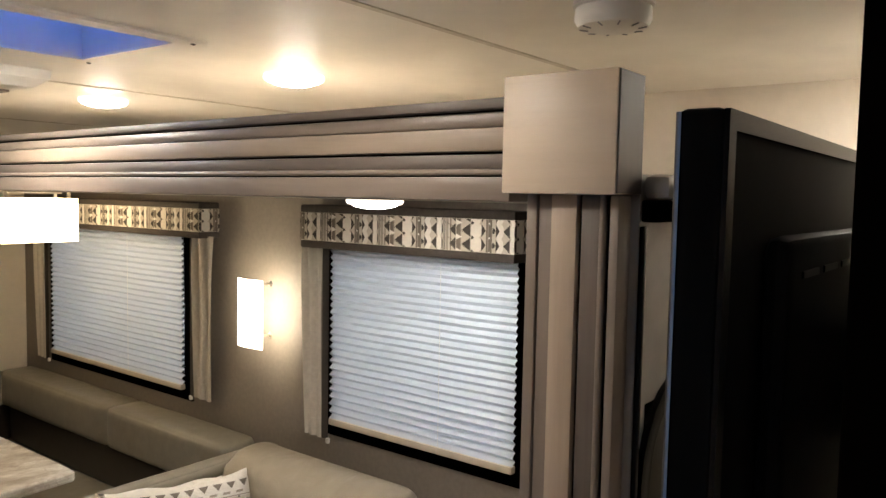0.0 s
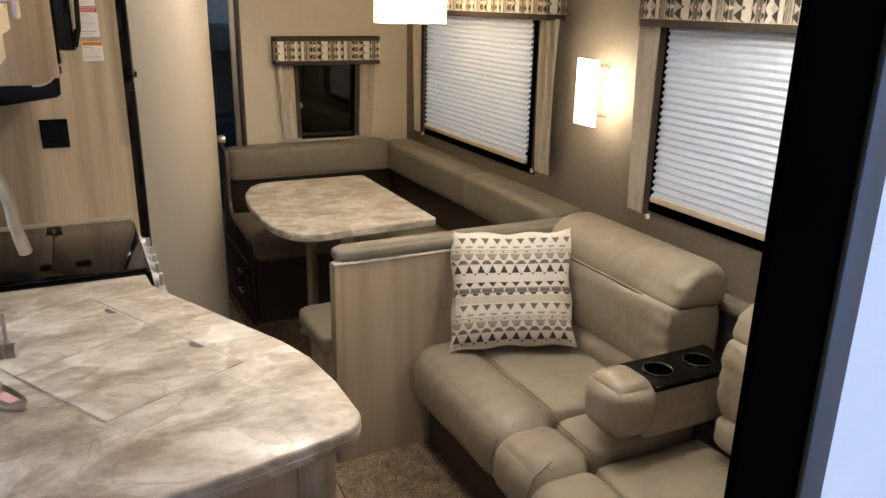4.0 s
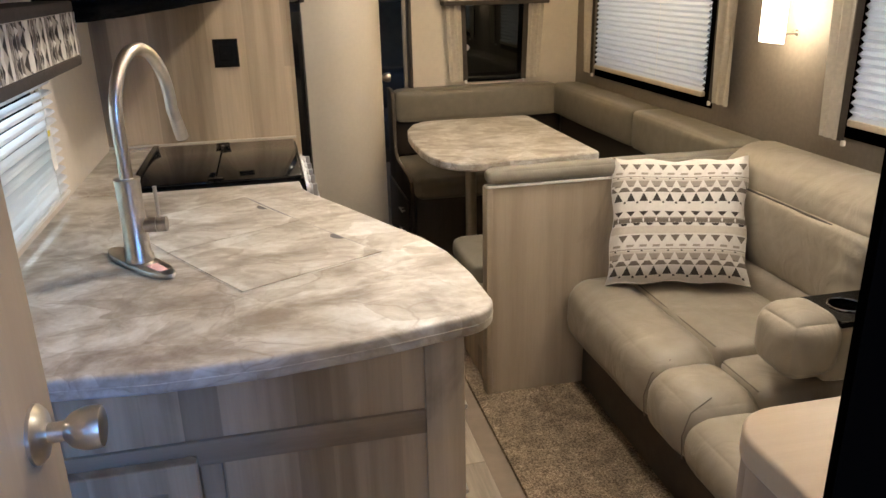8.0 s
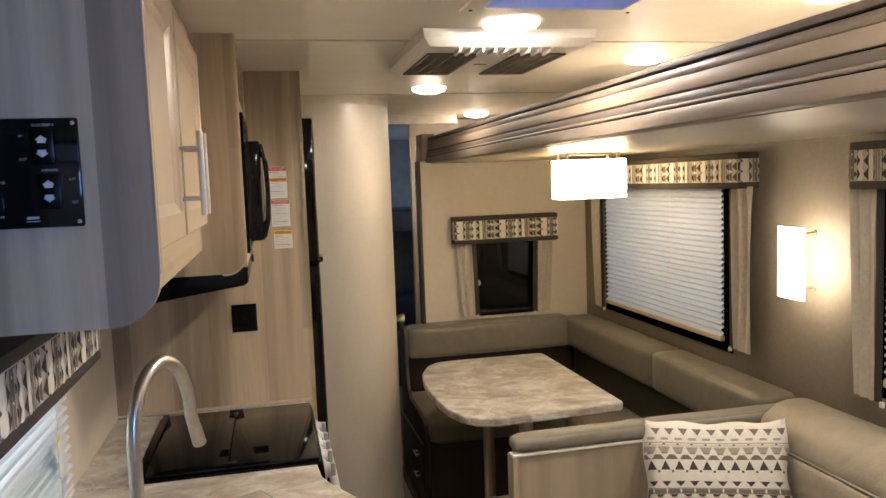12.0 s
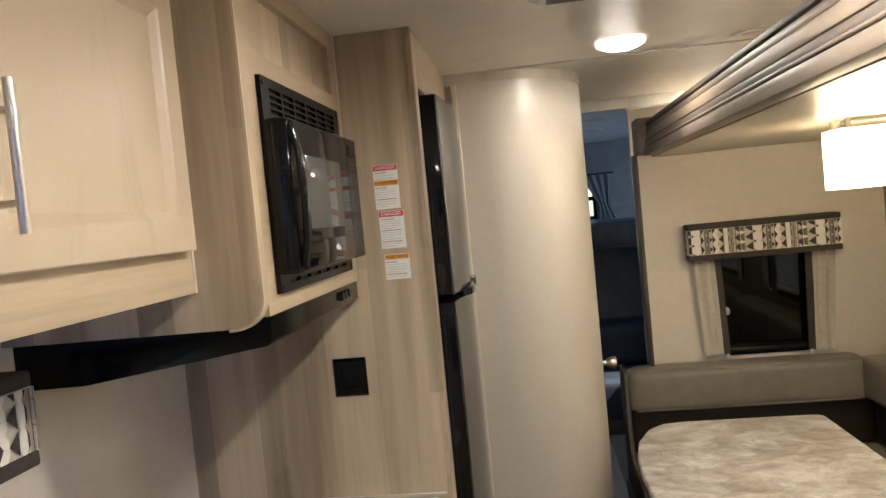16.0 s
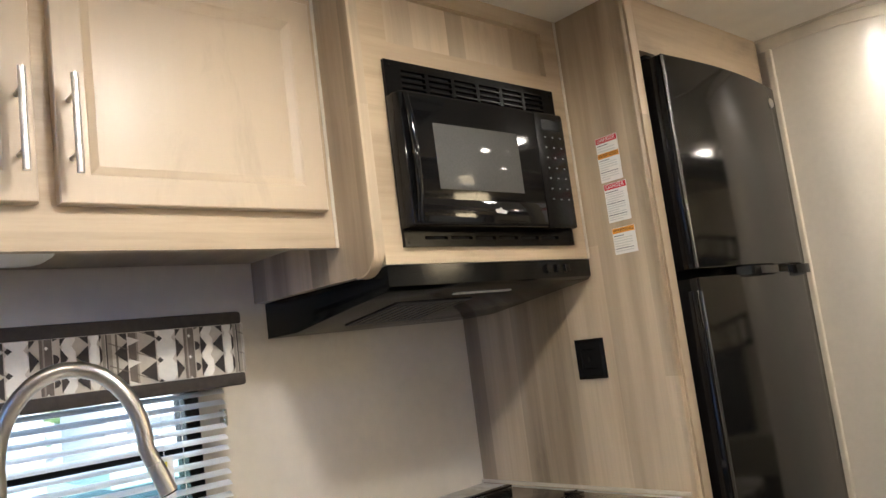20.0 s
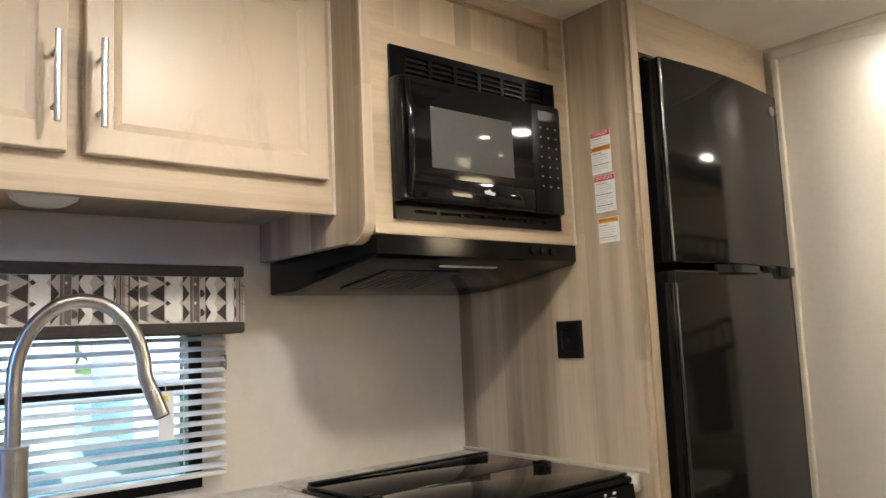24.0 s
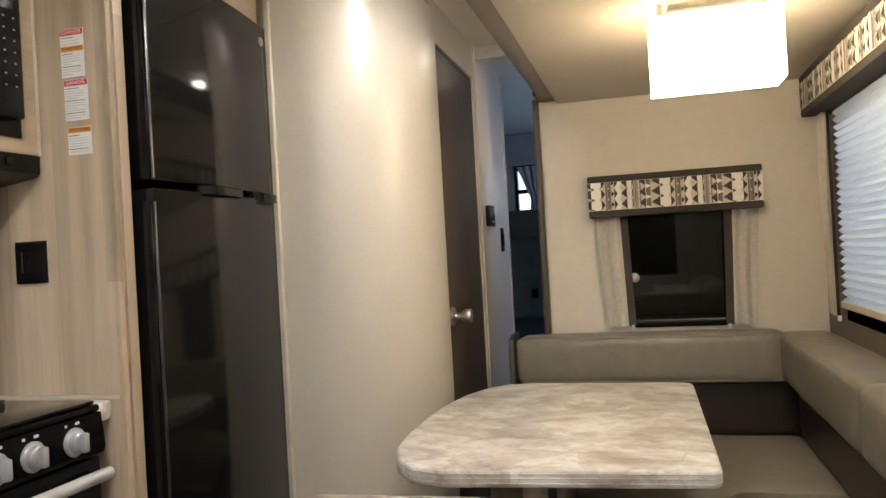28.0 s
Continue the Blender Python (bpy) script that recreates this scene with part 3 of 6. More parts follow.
def framed_door(parent, y0, y1, z0, z1, x, m_frame, m_panel, rail=0.048, name="door", axis="x", thick=0.020):
    """A cabinet door that faces +x (or -y): raised frame, sloped inner lip and sunk panel."""
    at = (lambda d, a, b: (x + d, a, b)) if axis == "x" else (lambda d, a, b: (a, x - d, b))
    bm = bmesh.new()
    loops = []
    for inset, dx in ((0, 0), (0, thick - 0.002), (0.002, thick), (rail - 0.003, thick), (rail + 0.001, thick - 0.003), (rail + 0.012, thick - 0.0085), (rail + 0.014, thick - 0.0095)):
        loops.append([bm.verts.new(at(dx, a, b)) for a, b in ((y0 + inset, z0 + inset), (y1 - inset, z0 + inset), (y1 - inset, z1 - inset), (y0 + inset, z1 - inset))])
    for p, q in zip(loops, loops[1:]):
        for i in range(4):
            bm.faces.new((p[i], p[(i + 1) % 4], q[(i + 1) % 4], q[i]))
    bm.faces.new(loops[0])
    bmesh.ops.recalc_face_normals(bm, faces=bm.faces[:])
    d = part(name, bm, m_frame, parent, "", False)
    bmi = bmesh.new()
    s = rail + 0.0139
    if axis == "x":
        box(bmi, x + 0.002, x + thick - 0.0098, y0 + s, y1 - s, z0 + s, z1 - s)
    else:
        box(bmi, y0 + s, y1 - s, x - thick + 0.0098, x - 0.002, z0 + s, z1 - s)
    part("panel", bmi, m_panel, d, "", False)
    return d


def outlet(name, at, w, h, axis, label):
    """A black cover plate with a sunken socket, on a wall that faces -y or +x."""
    x, y, z = at
    t = thing(name, at, label, "outlet", "black wall outlets")
    bm = bmesh.new()
    loops = []
    for s, d in ((1.0, 0.0005), (1.0, 0.003), (0.86, 0.010), (0.50, 0.010), (0.46, 0.007)):
        loops.append([bm.verts.new((x + a * w / 2 * s, y - d, z + b * h / 2 * s) if axis == "y" else (x + d, y + a * w / 2 * s, z + b * h / 2 * s)) for a, b in ((-1, -1), (1, -1), (1, 1), (-1, 1))])
    for p, q in zip(loops, loops[1:]):
        for i in range(4):
            bm.faces.new((p[i], p[(i + 1) % 4], q[(i + 1) % 4], q[i]))
    bm.faces.new(loops[-1])
    bmesh.ops.recalc_face_normals(bm, faces=bm.faces[:])
    part("plate", bm, M_BLACK, t, "", False)
    if axis == "y":
        b2 = boxed(x - 0.004, x + 0.004, y - 0.0085, y - 0.0072, z - 0.006, z + 0.006, 0.0005)
    else:
        b2 = boxed(x + 0.0072, x + 0.0085, y - 0.004, y + 0.004, z - 0.006, z + 0.006, 0.0005)
    part("socket", b2, M_BLACK_GLOSS, t)
    return t


def words(text, size, m, parent, place, name="lettering"):
    """Flat lettering; place: the matrix that lays the text's plane."""
    cu = bpy.data.curves.new(name, "FONT")
    cu.body, cu.size, cu.align_x, cu.align_y = text, size, "CENTER", "CENTER"
    tmp = bpy.data.objects.new(name, cu)
    scene.collection.objects.link(tmp)
    me = bpy.data.meshes.new_from_object(tmp.evaluated_get(bpy.context.evaluated_depsgraph_get()))
    bpy.data.objects.remove(tmp)
    bpy.data.curves.remove(cu)
    bm = bmesh.new()
    bm.from_mesh(me)
    bpy.data.meshes.remove(me)
    bm.transform(place)
    return part(name, bm, m, parent, "", False)


def knob(parent, at, out, m=None, r=0.024):
    """A turned door knob with its rose; out: along +x or -x."""
    m = m or M_NICKEL
    x, y, z = at
    rose = part("rose", lathe([(0.0, 0), (0.033, 0.0), (0.033, 0.004 * out), (0.027, 0.010 * out), (0.014, 0.014 * out)], (x, y, z), "x", 28), m, parent, "round nickel rose")
    part("knob", lathe([(0.011, 0.012 * out), (0.011, 0.030 * out), (0.019, 0.038 * out), (0.0235, 0.050 * out), (r, 0.060 * out), (0.022, 0.068 * out), (0.010, 0.071 * out), (0.0, 0.070 * out)], (x, y, z), "x", 28), m, rose, "brushed nickel knob")


# ---- doorway in front of the bedroom ----
jamb = thing("door_frame", (0.54, 0.25, 0), "dark brown wooden frame of the bedroom doorway", "door frame")
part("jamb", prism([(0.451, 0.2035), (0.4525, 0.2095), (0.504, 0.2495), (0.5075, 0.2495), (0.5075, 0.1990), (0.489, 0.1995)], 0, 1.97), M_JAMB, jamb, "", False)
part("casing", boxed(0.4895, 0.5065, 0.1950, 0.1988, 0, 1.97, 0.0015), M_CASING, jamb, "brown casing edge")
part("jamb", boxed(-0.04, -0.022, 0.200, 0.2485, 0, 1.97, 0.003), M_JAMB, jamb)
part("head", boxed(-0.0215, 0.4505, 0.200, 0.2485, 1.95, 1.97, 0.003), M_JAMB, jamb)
bd = thing("bedroom_door", (-0.03, 0.55, 0.01), "tan wooden bedroom door standing open with a nickel knob", "door")
part("slab", boxed(-0.052, -0.02, 0.252, 0.845, 0.012, 1.94, 0.002), M_DOOR_TAN, bd)
knob(bd, (-0.02, 0.775, 1.008), 1)
part("latch", boxed(-0.046, -0.026, 0.8448, 0.8465, 0.98, 1.035), M_NICKEL, bd, "nickel latch plate")

# ---- slide-out fascia and its corner post ----
fas = thing("slide_fascia", (XF, 2.5, 1.75), "taupe wooden moulding along the slide-out edge", "moulding")


def fascia_strip(name, z0, z1, depth, m, round_=0.0035):
    part(name, boxed(XF - depth, XF + 0.0445, 0.7465, 4.2545, z0, z1, round_), m, fas)


# Two-tone strips; the bead's highlight and the grooves' shade are put into colour.
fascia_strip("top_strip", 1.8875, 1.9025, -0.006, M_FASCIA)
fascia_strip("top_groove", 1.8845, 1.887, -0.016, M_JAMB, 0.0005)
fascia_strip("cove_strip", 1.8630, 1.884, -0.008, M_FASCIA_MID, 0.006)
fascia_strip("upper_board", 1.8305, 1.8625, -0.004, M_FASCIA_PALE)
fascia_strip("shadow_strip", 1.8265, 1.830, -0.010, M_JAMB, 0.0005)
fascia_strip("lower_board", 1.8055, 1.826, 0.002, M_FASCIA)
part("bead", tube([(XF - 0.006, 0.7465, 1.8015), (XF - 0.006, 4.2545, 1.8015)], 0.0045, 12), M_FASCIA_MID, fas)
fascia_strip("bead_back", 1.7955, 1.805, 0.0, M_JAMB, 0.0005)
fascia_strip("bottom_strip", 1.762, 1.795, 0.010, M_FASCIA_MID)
# Near block is paler than the far one: its lit face is put into colour.
for y0, y1 in ((0.588, 0.746), (4.255, 4.412)):
    part("corner_block", boxed(XF - 0.030, XF + 0.043, y0, y1, 1.7735, 1.9215, 0.0012), M_BLOCK_LIT if y0 < 2 else M_FASCIA_MID, fas, "square corner block")
part("block_side", boxed(XF - 0.0285, XF + 0.041, 0.5855, 0.5878, 1.775, 1.920), M_DARK_DOOR, fas, "dark brown side plate of the corner block")
# Near-black gaps put the shade between the column strips into colour.
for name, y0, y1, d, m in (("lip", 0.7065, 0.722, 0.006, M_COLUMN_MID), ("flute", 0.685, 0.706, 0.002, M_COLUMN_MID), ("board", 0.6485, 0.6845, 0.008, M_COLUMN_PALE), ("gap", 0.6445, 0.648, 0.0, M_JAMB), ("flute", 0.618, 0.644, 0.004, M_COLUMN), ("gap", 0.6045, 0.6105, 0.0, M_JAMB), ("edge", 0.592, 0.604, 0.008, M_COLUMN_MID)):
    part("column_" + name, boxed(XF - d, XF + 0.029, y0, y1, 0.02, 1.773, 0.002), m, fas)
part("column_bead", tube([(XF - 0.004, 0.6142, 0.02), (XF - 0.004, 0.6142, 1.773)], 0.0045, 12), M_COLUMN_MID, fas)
part("column_board", boxed(1.048, 1.0655, 4.33, 4.4075, 0.02, 1.773, 0.003), M_DARK_DOOR, fas)
# rubber seal and flange of the slide-out's end
seal = thing("slide_flange", (1.5, 0.55, 1.77), "grey aluminium flange on the slide-out end wall", "flange")
part("bar", boxed(1.137, 2.06, 0.550, 0.587, 1.768, 1.800, 0.010), plain("aluminium", (0.42, 0.41, 0.39), 0.35, 0.8), seal)
part("lip", boxed(1.138, 2.06, 0.566, 0.587, 1.740, 1.7675, 0.003), M_JAMB, seal)
part("seal", boxed(1.1355, 1.145, 0.580, 0.5875, 0.02, 1.735, 0.002), M_BLACK, seal, "black rubber seal")


def rounded(a0, a1, b0, b1, r, n=6):
    pts = []
    for cx, cy, s in ((a1 - r, b0 + r, -90), (a1 - r, b1 - r, 0), (a0 + r, b1 - r, 90), (a0 + r, b0 + r, 180)):
        pts += arc(cx, cy, r, s, s + 90, n)
    return pts


def pane(parent, bm, m):
    p = part("pane", bm, m, parent, "", False)
    p.visible_shadow = False
    return p


def end_window(name, y, x0, x1, z0, z1, label, face, r=0.04):
    """A black-framed window with rounded corners in an end wall; face: -1 looks towards -y."""
    w = thing(name, ((x0 + x1) / 2, y, z0), label, "window")
    bm = bmesh.new()
    ring = lambda a, d: [bm.verts.new((p, y + d * face, q)) for p, q in rounded(x0 + a, x1 - a, z0 + a, z1 - a, max(0.012, r - a))]
    loops = [ring(-0.012, 0.001), ring(-0.012, 0.010), ring(0.006, 0.014), ring(0.018, 0.008), ring(0.022, -0.02)]
    for p, q in zip(loops, loops[1:]):
        n = len(p)
        for i in range(n):
            bm.faces.new((p[i], p[(i + 1) % n], q[(i + 1) % n], q[i]))
    bmesh.ops.recalc_face_normals(bm, faces=bm.faces[:])
    part("frame", bm, M_BLACK, w)
    pane(w, boxed(x0 + 0.01, x1 - 0.01, y - 0.018 * face - 0.002, y - 0.018 * face + 0.002, z0 + 0.01, z1 - 0.01), M_GLASS_TINT)
    part("sash", boxed(x0 + 0.02, x1 - 0.02, y + 0.001 * face - 0.002, y + 0.001 * face + 0.002, z0 + 0.024, z0 + 0.032), M_BLACK, w)
    return w


end_window("slide_rear_window", YS1, 1.365, 1.755, 0.875, 1.335, "dark tinted window in the slide-out rear wall", -1)
srw = [o for o in ROOT if o.name.startswith("slide_rear_window")][0]
part("latch", lathe([(0.0, -0.010), (0.011, -0.010), (0.017, -0.006), (0.018, 0.0)], (1.400, YS1 + 0.010, 1.056), "y", 24), M_NICKEL, srw, "round metal latch")
end_window("slide_front_window", YS0 - 0.032, 1.162, 1.71, 0.89, 1.515, "dark tinted window in the slide-out front wall", -1, 0.12)


# ---- printed cloth ----
def print_shapes(period=0.253, row=0.05):
    """One repeat of the printed motif: polygons (material, points), in metres."""
    P, R, out = period, row, []

    def rect(m, a, b, v0=0.0, v1=1.0):
        out.append((m, [(a * P, v0 * R), (b * P, v0 * R), (b * P, v1 * R), (a * P, v1 * R)]))

    def poly(m, *pts):
        out.append((m, [(a * P, v * R) for a, v in pts]))

    rect(2, 0.0, 0.035)
    rect(3, 0.060, 0.075)
    poly(4, (0.050, 0.5), (0.140, 0.04), (0.140, 0.96))
    rect(3, 0.150, 0.205)
    rect(2, 0.205, 0.218)
    poly(1, (0.142, 0.0), (0.235, 0.0), (0.142, 0.22))
    poly(1, (0.142, 1.0), (0.235, 1.0), (0.142, 0.78))
    poly(4, (0.225, 0.5), (0.345, 0.03), (0.345, 0.97))
    poly(3, (0.010, 0.96), (0.014, 1.0), (0.380, 0.0), (0.370, 0.0))
    poly(1, (0.352, 0.25), (0.382, 0.0), (0.466, 0.0), (0.496, 0.25), (0.496, 0.75), (0.466, 1.0), (0.382, 1.0), (0.352, 0.75))
    poly(4, (0.352, 0.0), (0.400, 0.0), (0.372, 0.14))
    poly(4, (0.352, 1.0), (0.400, 1.0), (0.372, 0.86))
    poly(4, (0.498, 0.03), (0.556, 0.5), (0.498, 0.97))
    rect(3, 0.560, 0.640)
    rect(2, 0.580, 0.592)
    poly(1, (0.592, 0.0), (0.616, 0.0), (0.604, 0.09))
    poly(1, (0.592, 1.0), (0.616, 1.0), (0.604, 0.91))
    poly(0, (0.640, 0.0), (0.655, 0.0), (0.668, 0.24), (0.668, 0.76), (0.655, 1.0), (0.640, 1.0))
    poly(4, (0.645, 0.28), (0.672, 0.34), (0.686, 0.5), (0.672, 0.66), (0.645, 0.72))
    poly(1, (0.690, 0.25), (0.705, 0.0), (0.765, 0.0), (0.790, 0.25), (0.790, 0.75), (0.765, 1.0), (0.705, 1.0), (0.690, 0.75))
    poly(4, (0.690, 0.04), (0.740, 0.5), (0.690, 0.96))
    poly(4, (0.790, 0.5), (0.872, 0.03), (0.872, 0.97))
    poly(1, (0.876, 0.25), (0.894, 0.0), (0.928, 0.0), (0.946, 0.25), (0.946, 0.75), (0.928, 1.0), (0.894, 1.0), (0.876, 0.75))
    poly(4, (0.946, 0.06), (0.978, 0.5), (0.946, 0.94))
    rect(3, 0.978, 0.985)
    rect(2, 0.962, 0.985)
    rect(4, 0.990, 0.999)
    return out


def clipped(pts, limit):
    """Keeps the part of a polygon below u = limit."""
    out = []
    for (a, va), (b, vb) in zip(pts, pts[1:] + pts[:1]):
        if a <= limit:
            out.append((a, va))
        if (a < limit) != (b < limit) and a != b:
            s = (limit - a) / (b - a)
            out.append((limit, va + s * (vb - va)))
    return out


def print_on(bm, place, width, height, start=0.0):
    """Lays the motif on a plane: place(u, v, lift) gives a point."""
    P, R = 0.253, 0.0405
    rows = math.ceil(height / R)
    base = [bm.verts.new(place(u, v, 0.0)) for u, v in ((0, 0), (width, 0), (width, height), (0, height))]
    bm.faces.new(base).material_index = 0
    u0 = -start * P
    while u0 < width:
        for r in range(rows):
            for k, (m, pts) in enumerate(print_shapes(P, R)):
                moved = [(-(u0 + a), r * R + v) for a, v in pts]
                moved = [(-a, v) for a, v in clipped(moved, 0.0)]
                moved = clipped(moved, width) if len(moved) > 2 else []
                if len(moved) > 2:
                    moved = [(a, v) for v, a in clipped([(v, a) for a, v in moved], height)]
                if len(moved) > 2:
                    f = [bm.verts.new(place(a, v, 0.0006 + 0.00012 * k)) for a, v in moved]
                    try:
                        bm.faces.new(f).material_index = m
                    except ValueError:
                        pass
        u0 += P


def valance(name, label, x0, x1, y0, y1, z0, z1, face, start=0.0):
    """A padded box valance; face: which way its front looks (+x, -x or -y)."""
    t = thing(name, ((x0 + x1) / 2, (y0 + y1) / 2, z0), label, "valance", "printed valances")
    band = 0.026
    part("board", boxed(x0 + 0.003, x1 - 0.003, y0 + 0.003, y1 - 0.003, z0 + band - 0.004, z1 - band + 0.004), M_CREAM_CLOTH, t)
    part("top_band", boxed(x0, x1, y0, y1, z1 - band, z1, 0.006), M_BROWN_CLOTH, t, "dark brown cloth band")
    part("bottom_band", boxed(x0, x1, y0, y1, z0, z0 + band, 0.006), M_BROWN_CLOTH, t, "dark brown cloth band")
    bm = bmesh.new()
    zz = z0 + band
    h = z1 - z0 - 2 * band
    if face == "+x":
        print_on(bm, lambda u, v, d: (x1 - 0.0022 + d, y0 + u, zz + v), y1 - y0, h, start)
        print_on(bm, lambda u, v, d: (x0 + u, y1 - 0.0022 + d, zz + v), x1 - x0, h, 0.3)
    elif face == "-x":
        print_on(bm, lambda u, v, d: (x0 + 0.0022 - d, y1 - u, zz + v), y1 - y0, h, start)
        print_on(bm, lambda u, v, d: (x0 + u, y0 + 0.0022 - d, zz + v), x1 - x0, h, 0.3)
        print_on(bm, lambda u, v, d: (x0 + u, y1 - 0.0022 + d, zz + v), x1 - x0, h, 0.3)
    else:
        print_on(bm, lambda u, v, d: (x0 + u, y0 + 0.0022 - d, zz + v), x1 - x0, h, start)
        print_on(bm, lambda u, v, d: (x0 + 0.0022 - d, y0 + u, zz + v), y1 - y0, h, 0.3)
    bmesh.ops.recalc_face_normals(bm, faces=bm.faces[:])
    part("printed_cloth", bm, PRINTS, t, "", False)
    return t


valance("kitchen_valance", "valance in geometric cloth over the kitchen window", XK, -0.175, 1.283, 2.03, 1.272, 1.42, "+x", 0.1)
valance("window_valance", "valance in geometric cloth over the sofa window", 1.985, XR, 1.30, 2.155, 1.588, 1.732, "-x", 0.55)
valance("window_valance", "valance in geometric cloth over the dinette side window", 1.985, XR, 2.728, 4.20, 1.588, 1.728, "-x", 0.55)
valance("rear_valance", "small valance in geometric cloth over the dinette end window", 1.245, 1.868, 4.305, YS1, 1.295, 1.452, "-y", 0.3)


def curtain(name, label, a0, a1, z0, z1, depth, band_at, axis, base, lean=0.0):
    """A narrow gathered side panel with a dark band on one edge; axis x hangs on a side wall, axis y on the end wall."""
    mid = (a0 + a1) / 2
    at = (base, mid, z0) if axis == "x" else (mid, base, z0)
    t = thing(name, at, label, "curtain", "beige side curtains")
    bw = 0.028
    spans = [("cloth", a0 + (bw if band_at == 0 else 0), a1 - (bw if band_at == 1 else 0), M_CURTAIN), ("band", a0 if band_at == 0 else a1 - bw, a0 + bw if band_at == 0 else a1, M_BROWN_CLOTH)]
    for nm, b0, b1, m in spans:
        bm = bmesh.new()
        nu, nv = (18, 14) if nm == "cloth" else (4, 14)
        rows = []
        for j in range(nv + 1):
            v = j / nv
            z = z0 + (z1 - z0) * v
            squeeze = 1 - 0.16 * (1 - v) if nm == "cloth" else 1
            row_ = []
            for i in range(nu + 1):
                u = i / nu
                a = b0 + (b1 - b0) * u
                pivot = b1 if band_at == 1 else b0
                a = pivot + (a - pivot) * squeeze + lean * (1 - v)
                d = depth * (0.55 + 0.22 * math.sin(u * 13 + 1.1 * math.sin(v * 3)) * (0.35 + 0.65 * v) * (nm == "cloth"))
                row_.append((a, d, z))
            rows.append(row_)
        for sgn in (0, 1):
            grid = [[bm.verts.new((base - d + 0.004 * sgn, a, z) if axis == "x" else (a, base - d + 0.004 * sgn, z)) for a, d, z in r] for r in rows]
            for j in range(nv):
                for i in range(nu):
                    bm.faces.new((grid[j][i], grid[j][i + 1], grid[j + 1][i + 1], grid[j + 1][i]))
        bmesh.ops.recalc_face_normals(bm, faces=bm.faces[:])
        part(nm, bm, m, t)
    tip = (base - depth * 0.55, (a1 if band_at == 1 else a0) - 0.004, z0 - 0.006) if axis == "x" else ((a1 if band_at == 1 else a0), base - depth * 0.55, z0 - 0.006)
    part("tab", boxed(tip[0] - 0.006, tip[0] + 0.006, tip[1] - 0.006, tip[1] + 0.006, tip[2] - 0.008, tip[2] + 0.01, 0.002), M_WHITE, t, "white plastic clip")


curtain("side_curtain", "beige curtain panel with a brown edge beside the sofa window", 2.075, 2.20, 0.925, 1.595, 0.07, 0, "x", XR)
curtain("side_curtain", "beige curtain panel with a brown edge beside the dinette window", 2.715, 2.87, 0.935, 1.595, 0.07, 1, "x", XR)
curtain("side_curtain", "beige curtain panel with a brown edge near the corner", 4.075, 4.20, 0.915, 1.595, 0.07, 0, "x", XR)
curtain("end_curtain", "beige curtain panel with a brown edge on the end wall", 1.262, 1.385, 0.872, 1.30, 0.055, 1, "y", YS1, 0.012)
curtain("end_curtain", "beige curtain panel with a brown edge on the end wall", 1.735, 1.855, 0.868, 1.30, 0.055, 0, "y", YS1, -0.012)


def pleated(name, label, y0, y1, z0, z1):
    """A lowered pleated shade in front of a side window."""
    t = thing(name, (XR, (y0 + y1) / 2, z0), label, "window shade", "pleated shades")
    part("frame", holed("x", XR - 0.006, XR + 0.03, y0 - 0.045, y1 + 0.045, z0 - 0.045, z1 + 0.03, [(y0 + 0.012, y1 - 0.012, z0 + 0.02, z1 - 0.01)]), M_JAMB, t, "dark brown window frame")
    bm = bmesh.new()
    n = 2 * int((z1 - z0 - 0.02) / 0.0240)
    xs = XR - 0.022
    cols = 16
    grid = []
    for j in range(n + 1):
        z = z0 + 0.02 + (z1 - z0 - 0.02) * (j / n) ** 0.96
        row_ = []
        for i in range(cols + 1):
            y = y0 + (y1 - y0) * i / cols
            row_.append(bm.verts.new((xs + (0.0085 if j % 2 else -0.0085) * (1 - 0.30 * j / n), y, z + 0.0007 * math.sin(i * 0.8 + j * 0.05))))
        grid.append(row_)
    for j in range(n):
        for i in range(cols):
            bm.faces.new((grid[j][i], grid[j][i + 1], grid[j + 1][i + 1], grid[j + 1][i]))
    part("pleats", bm, M_SHADE_CLOTH, t, "white pleated cloth with daylight tint in its colour", False)
    part("bottom_rail", boxed(xs - 0.012, xs + 0.012, y0, y1, z0, z0 + 0.022, 0.004), plain("cream_rail", (0.55, 0.48, 0.38), 0.5), t, "cream bottom rail")
    pane(t, boxed(XR + 0.032, XR + 0.036, y0 - 0.02, y1 + 0.02, z0 - 0.02, z1 + 0.02), M_GLASS)
    part("cord", tube([(xs - 0.010, y0 + 0.36 * (y1 - y0), z0 + 0.02), (xs - 0.010, y0 + 0.36 * (y1 - y0), z1)], 0.0008, 6), M_WHITE, t)
    return t


pleated("pleated_shade", "lowered white pleated shade behind the sofa", 1.33, 2.075, 0.975, 1.60)
pleated("pleated_shade", "lowered white pleated shade beside the dinette", 2.945, 4.065, 0.945, 1.60)

# ---- kitchen: tall panel and refrigerator ----
tall = thing("pantry_panel", (0.03, 2.8, 0), "tall grey-oak laminate side panel beside the stove", "panel")
part("panel", boxed(XK, 0.338, 2.76, 2.782, 0, ZC), M_GREY_OAK, tall, "", False)
part("edge_strip", boxed(0.3385, 0.3525, 2.757, 2.772, 0, ZC, 0.001), M_GREY_OAK, tall)
part("stile", boxed(0.31, 0.352, 2.7825, 2.812, 0, ZC), M_OAK_STILE, tall, "pale oak upright", False)
part("header", boxed(0.31, 0.352, 2.8125, 3.4375, 1.912, ZC), M_OAK_FRAME, tall, "pale oak board over the refrigerator", False)
part("corner_bead", boxed(XK, 0.336, 2.7525, 2.7595, 0.919, 0.927, 0.001), M_BEAD, tall)

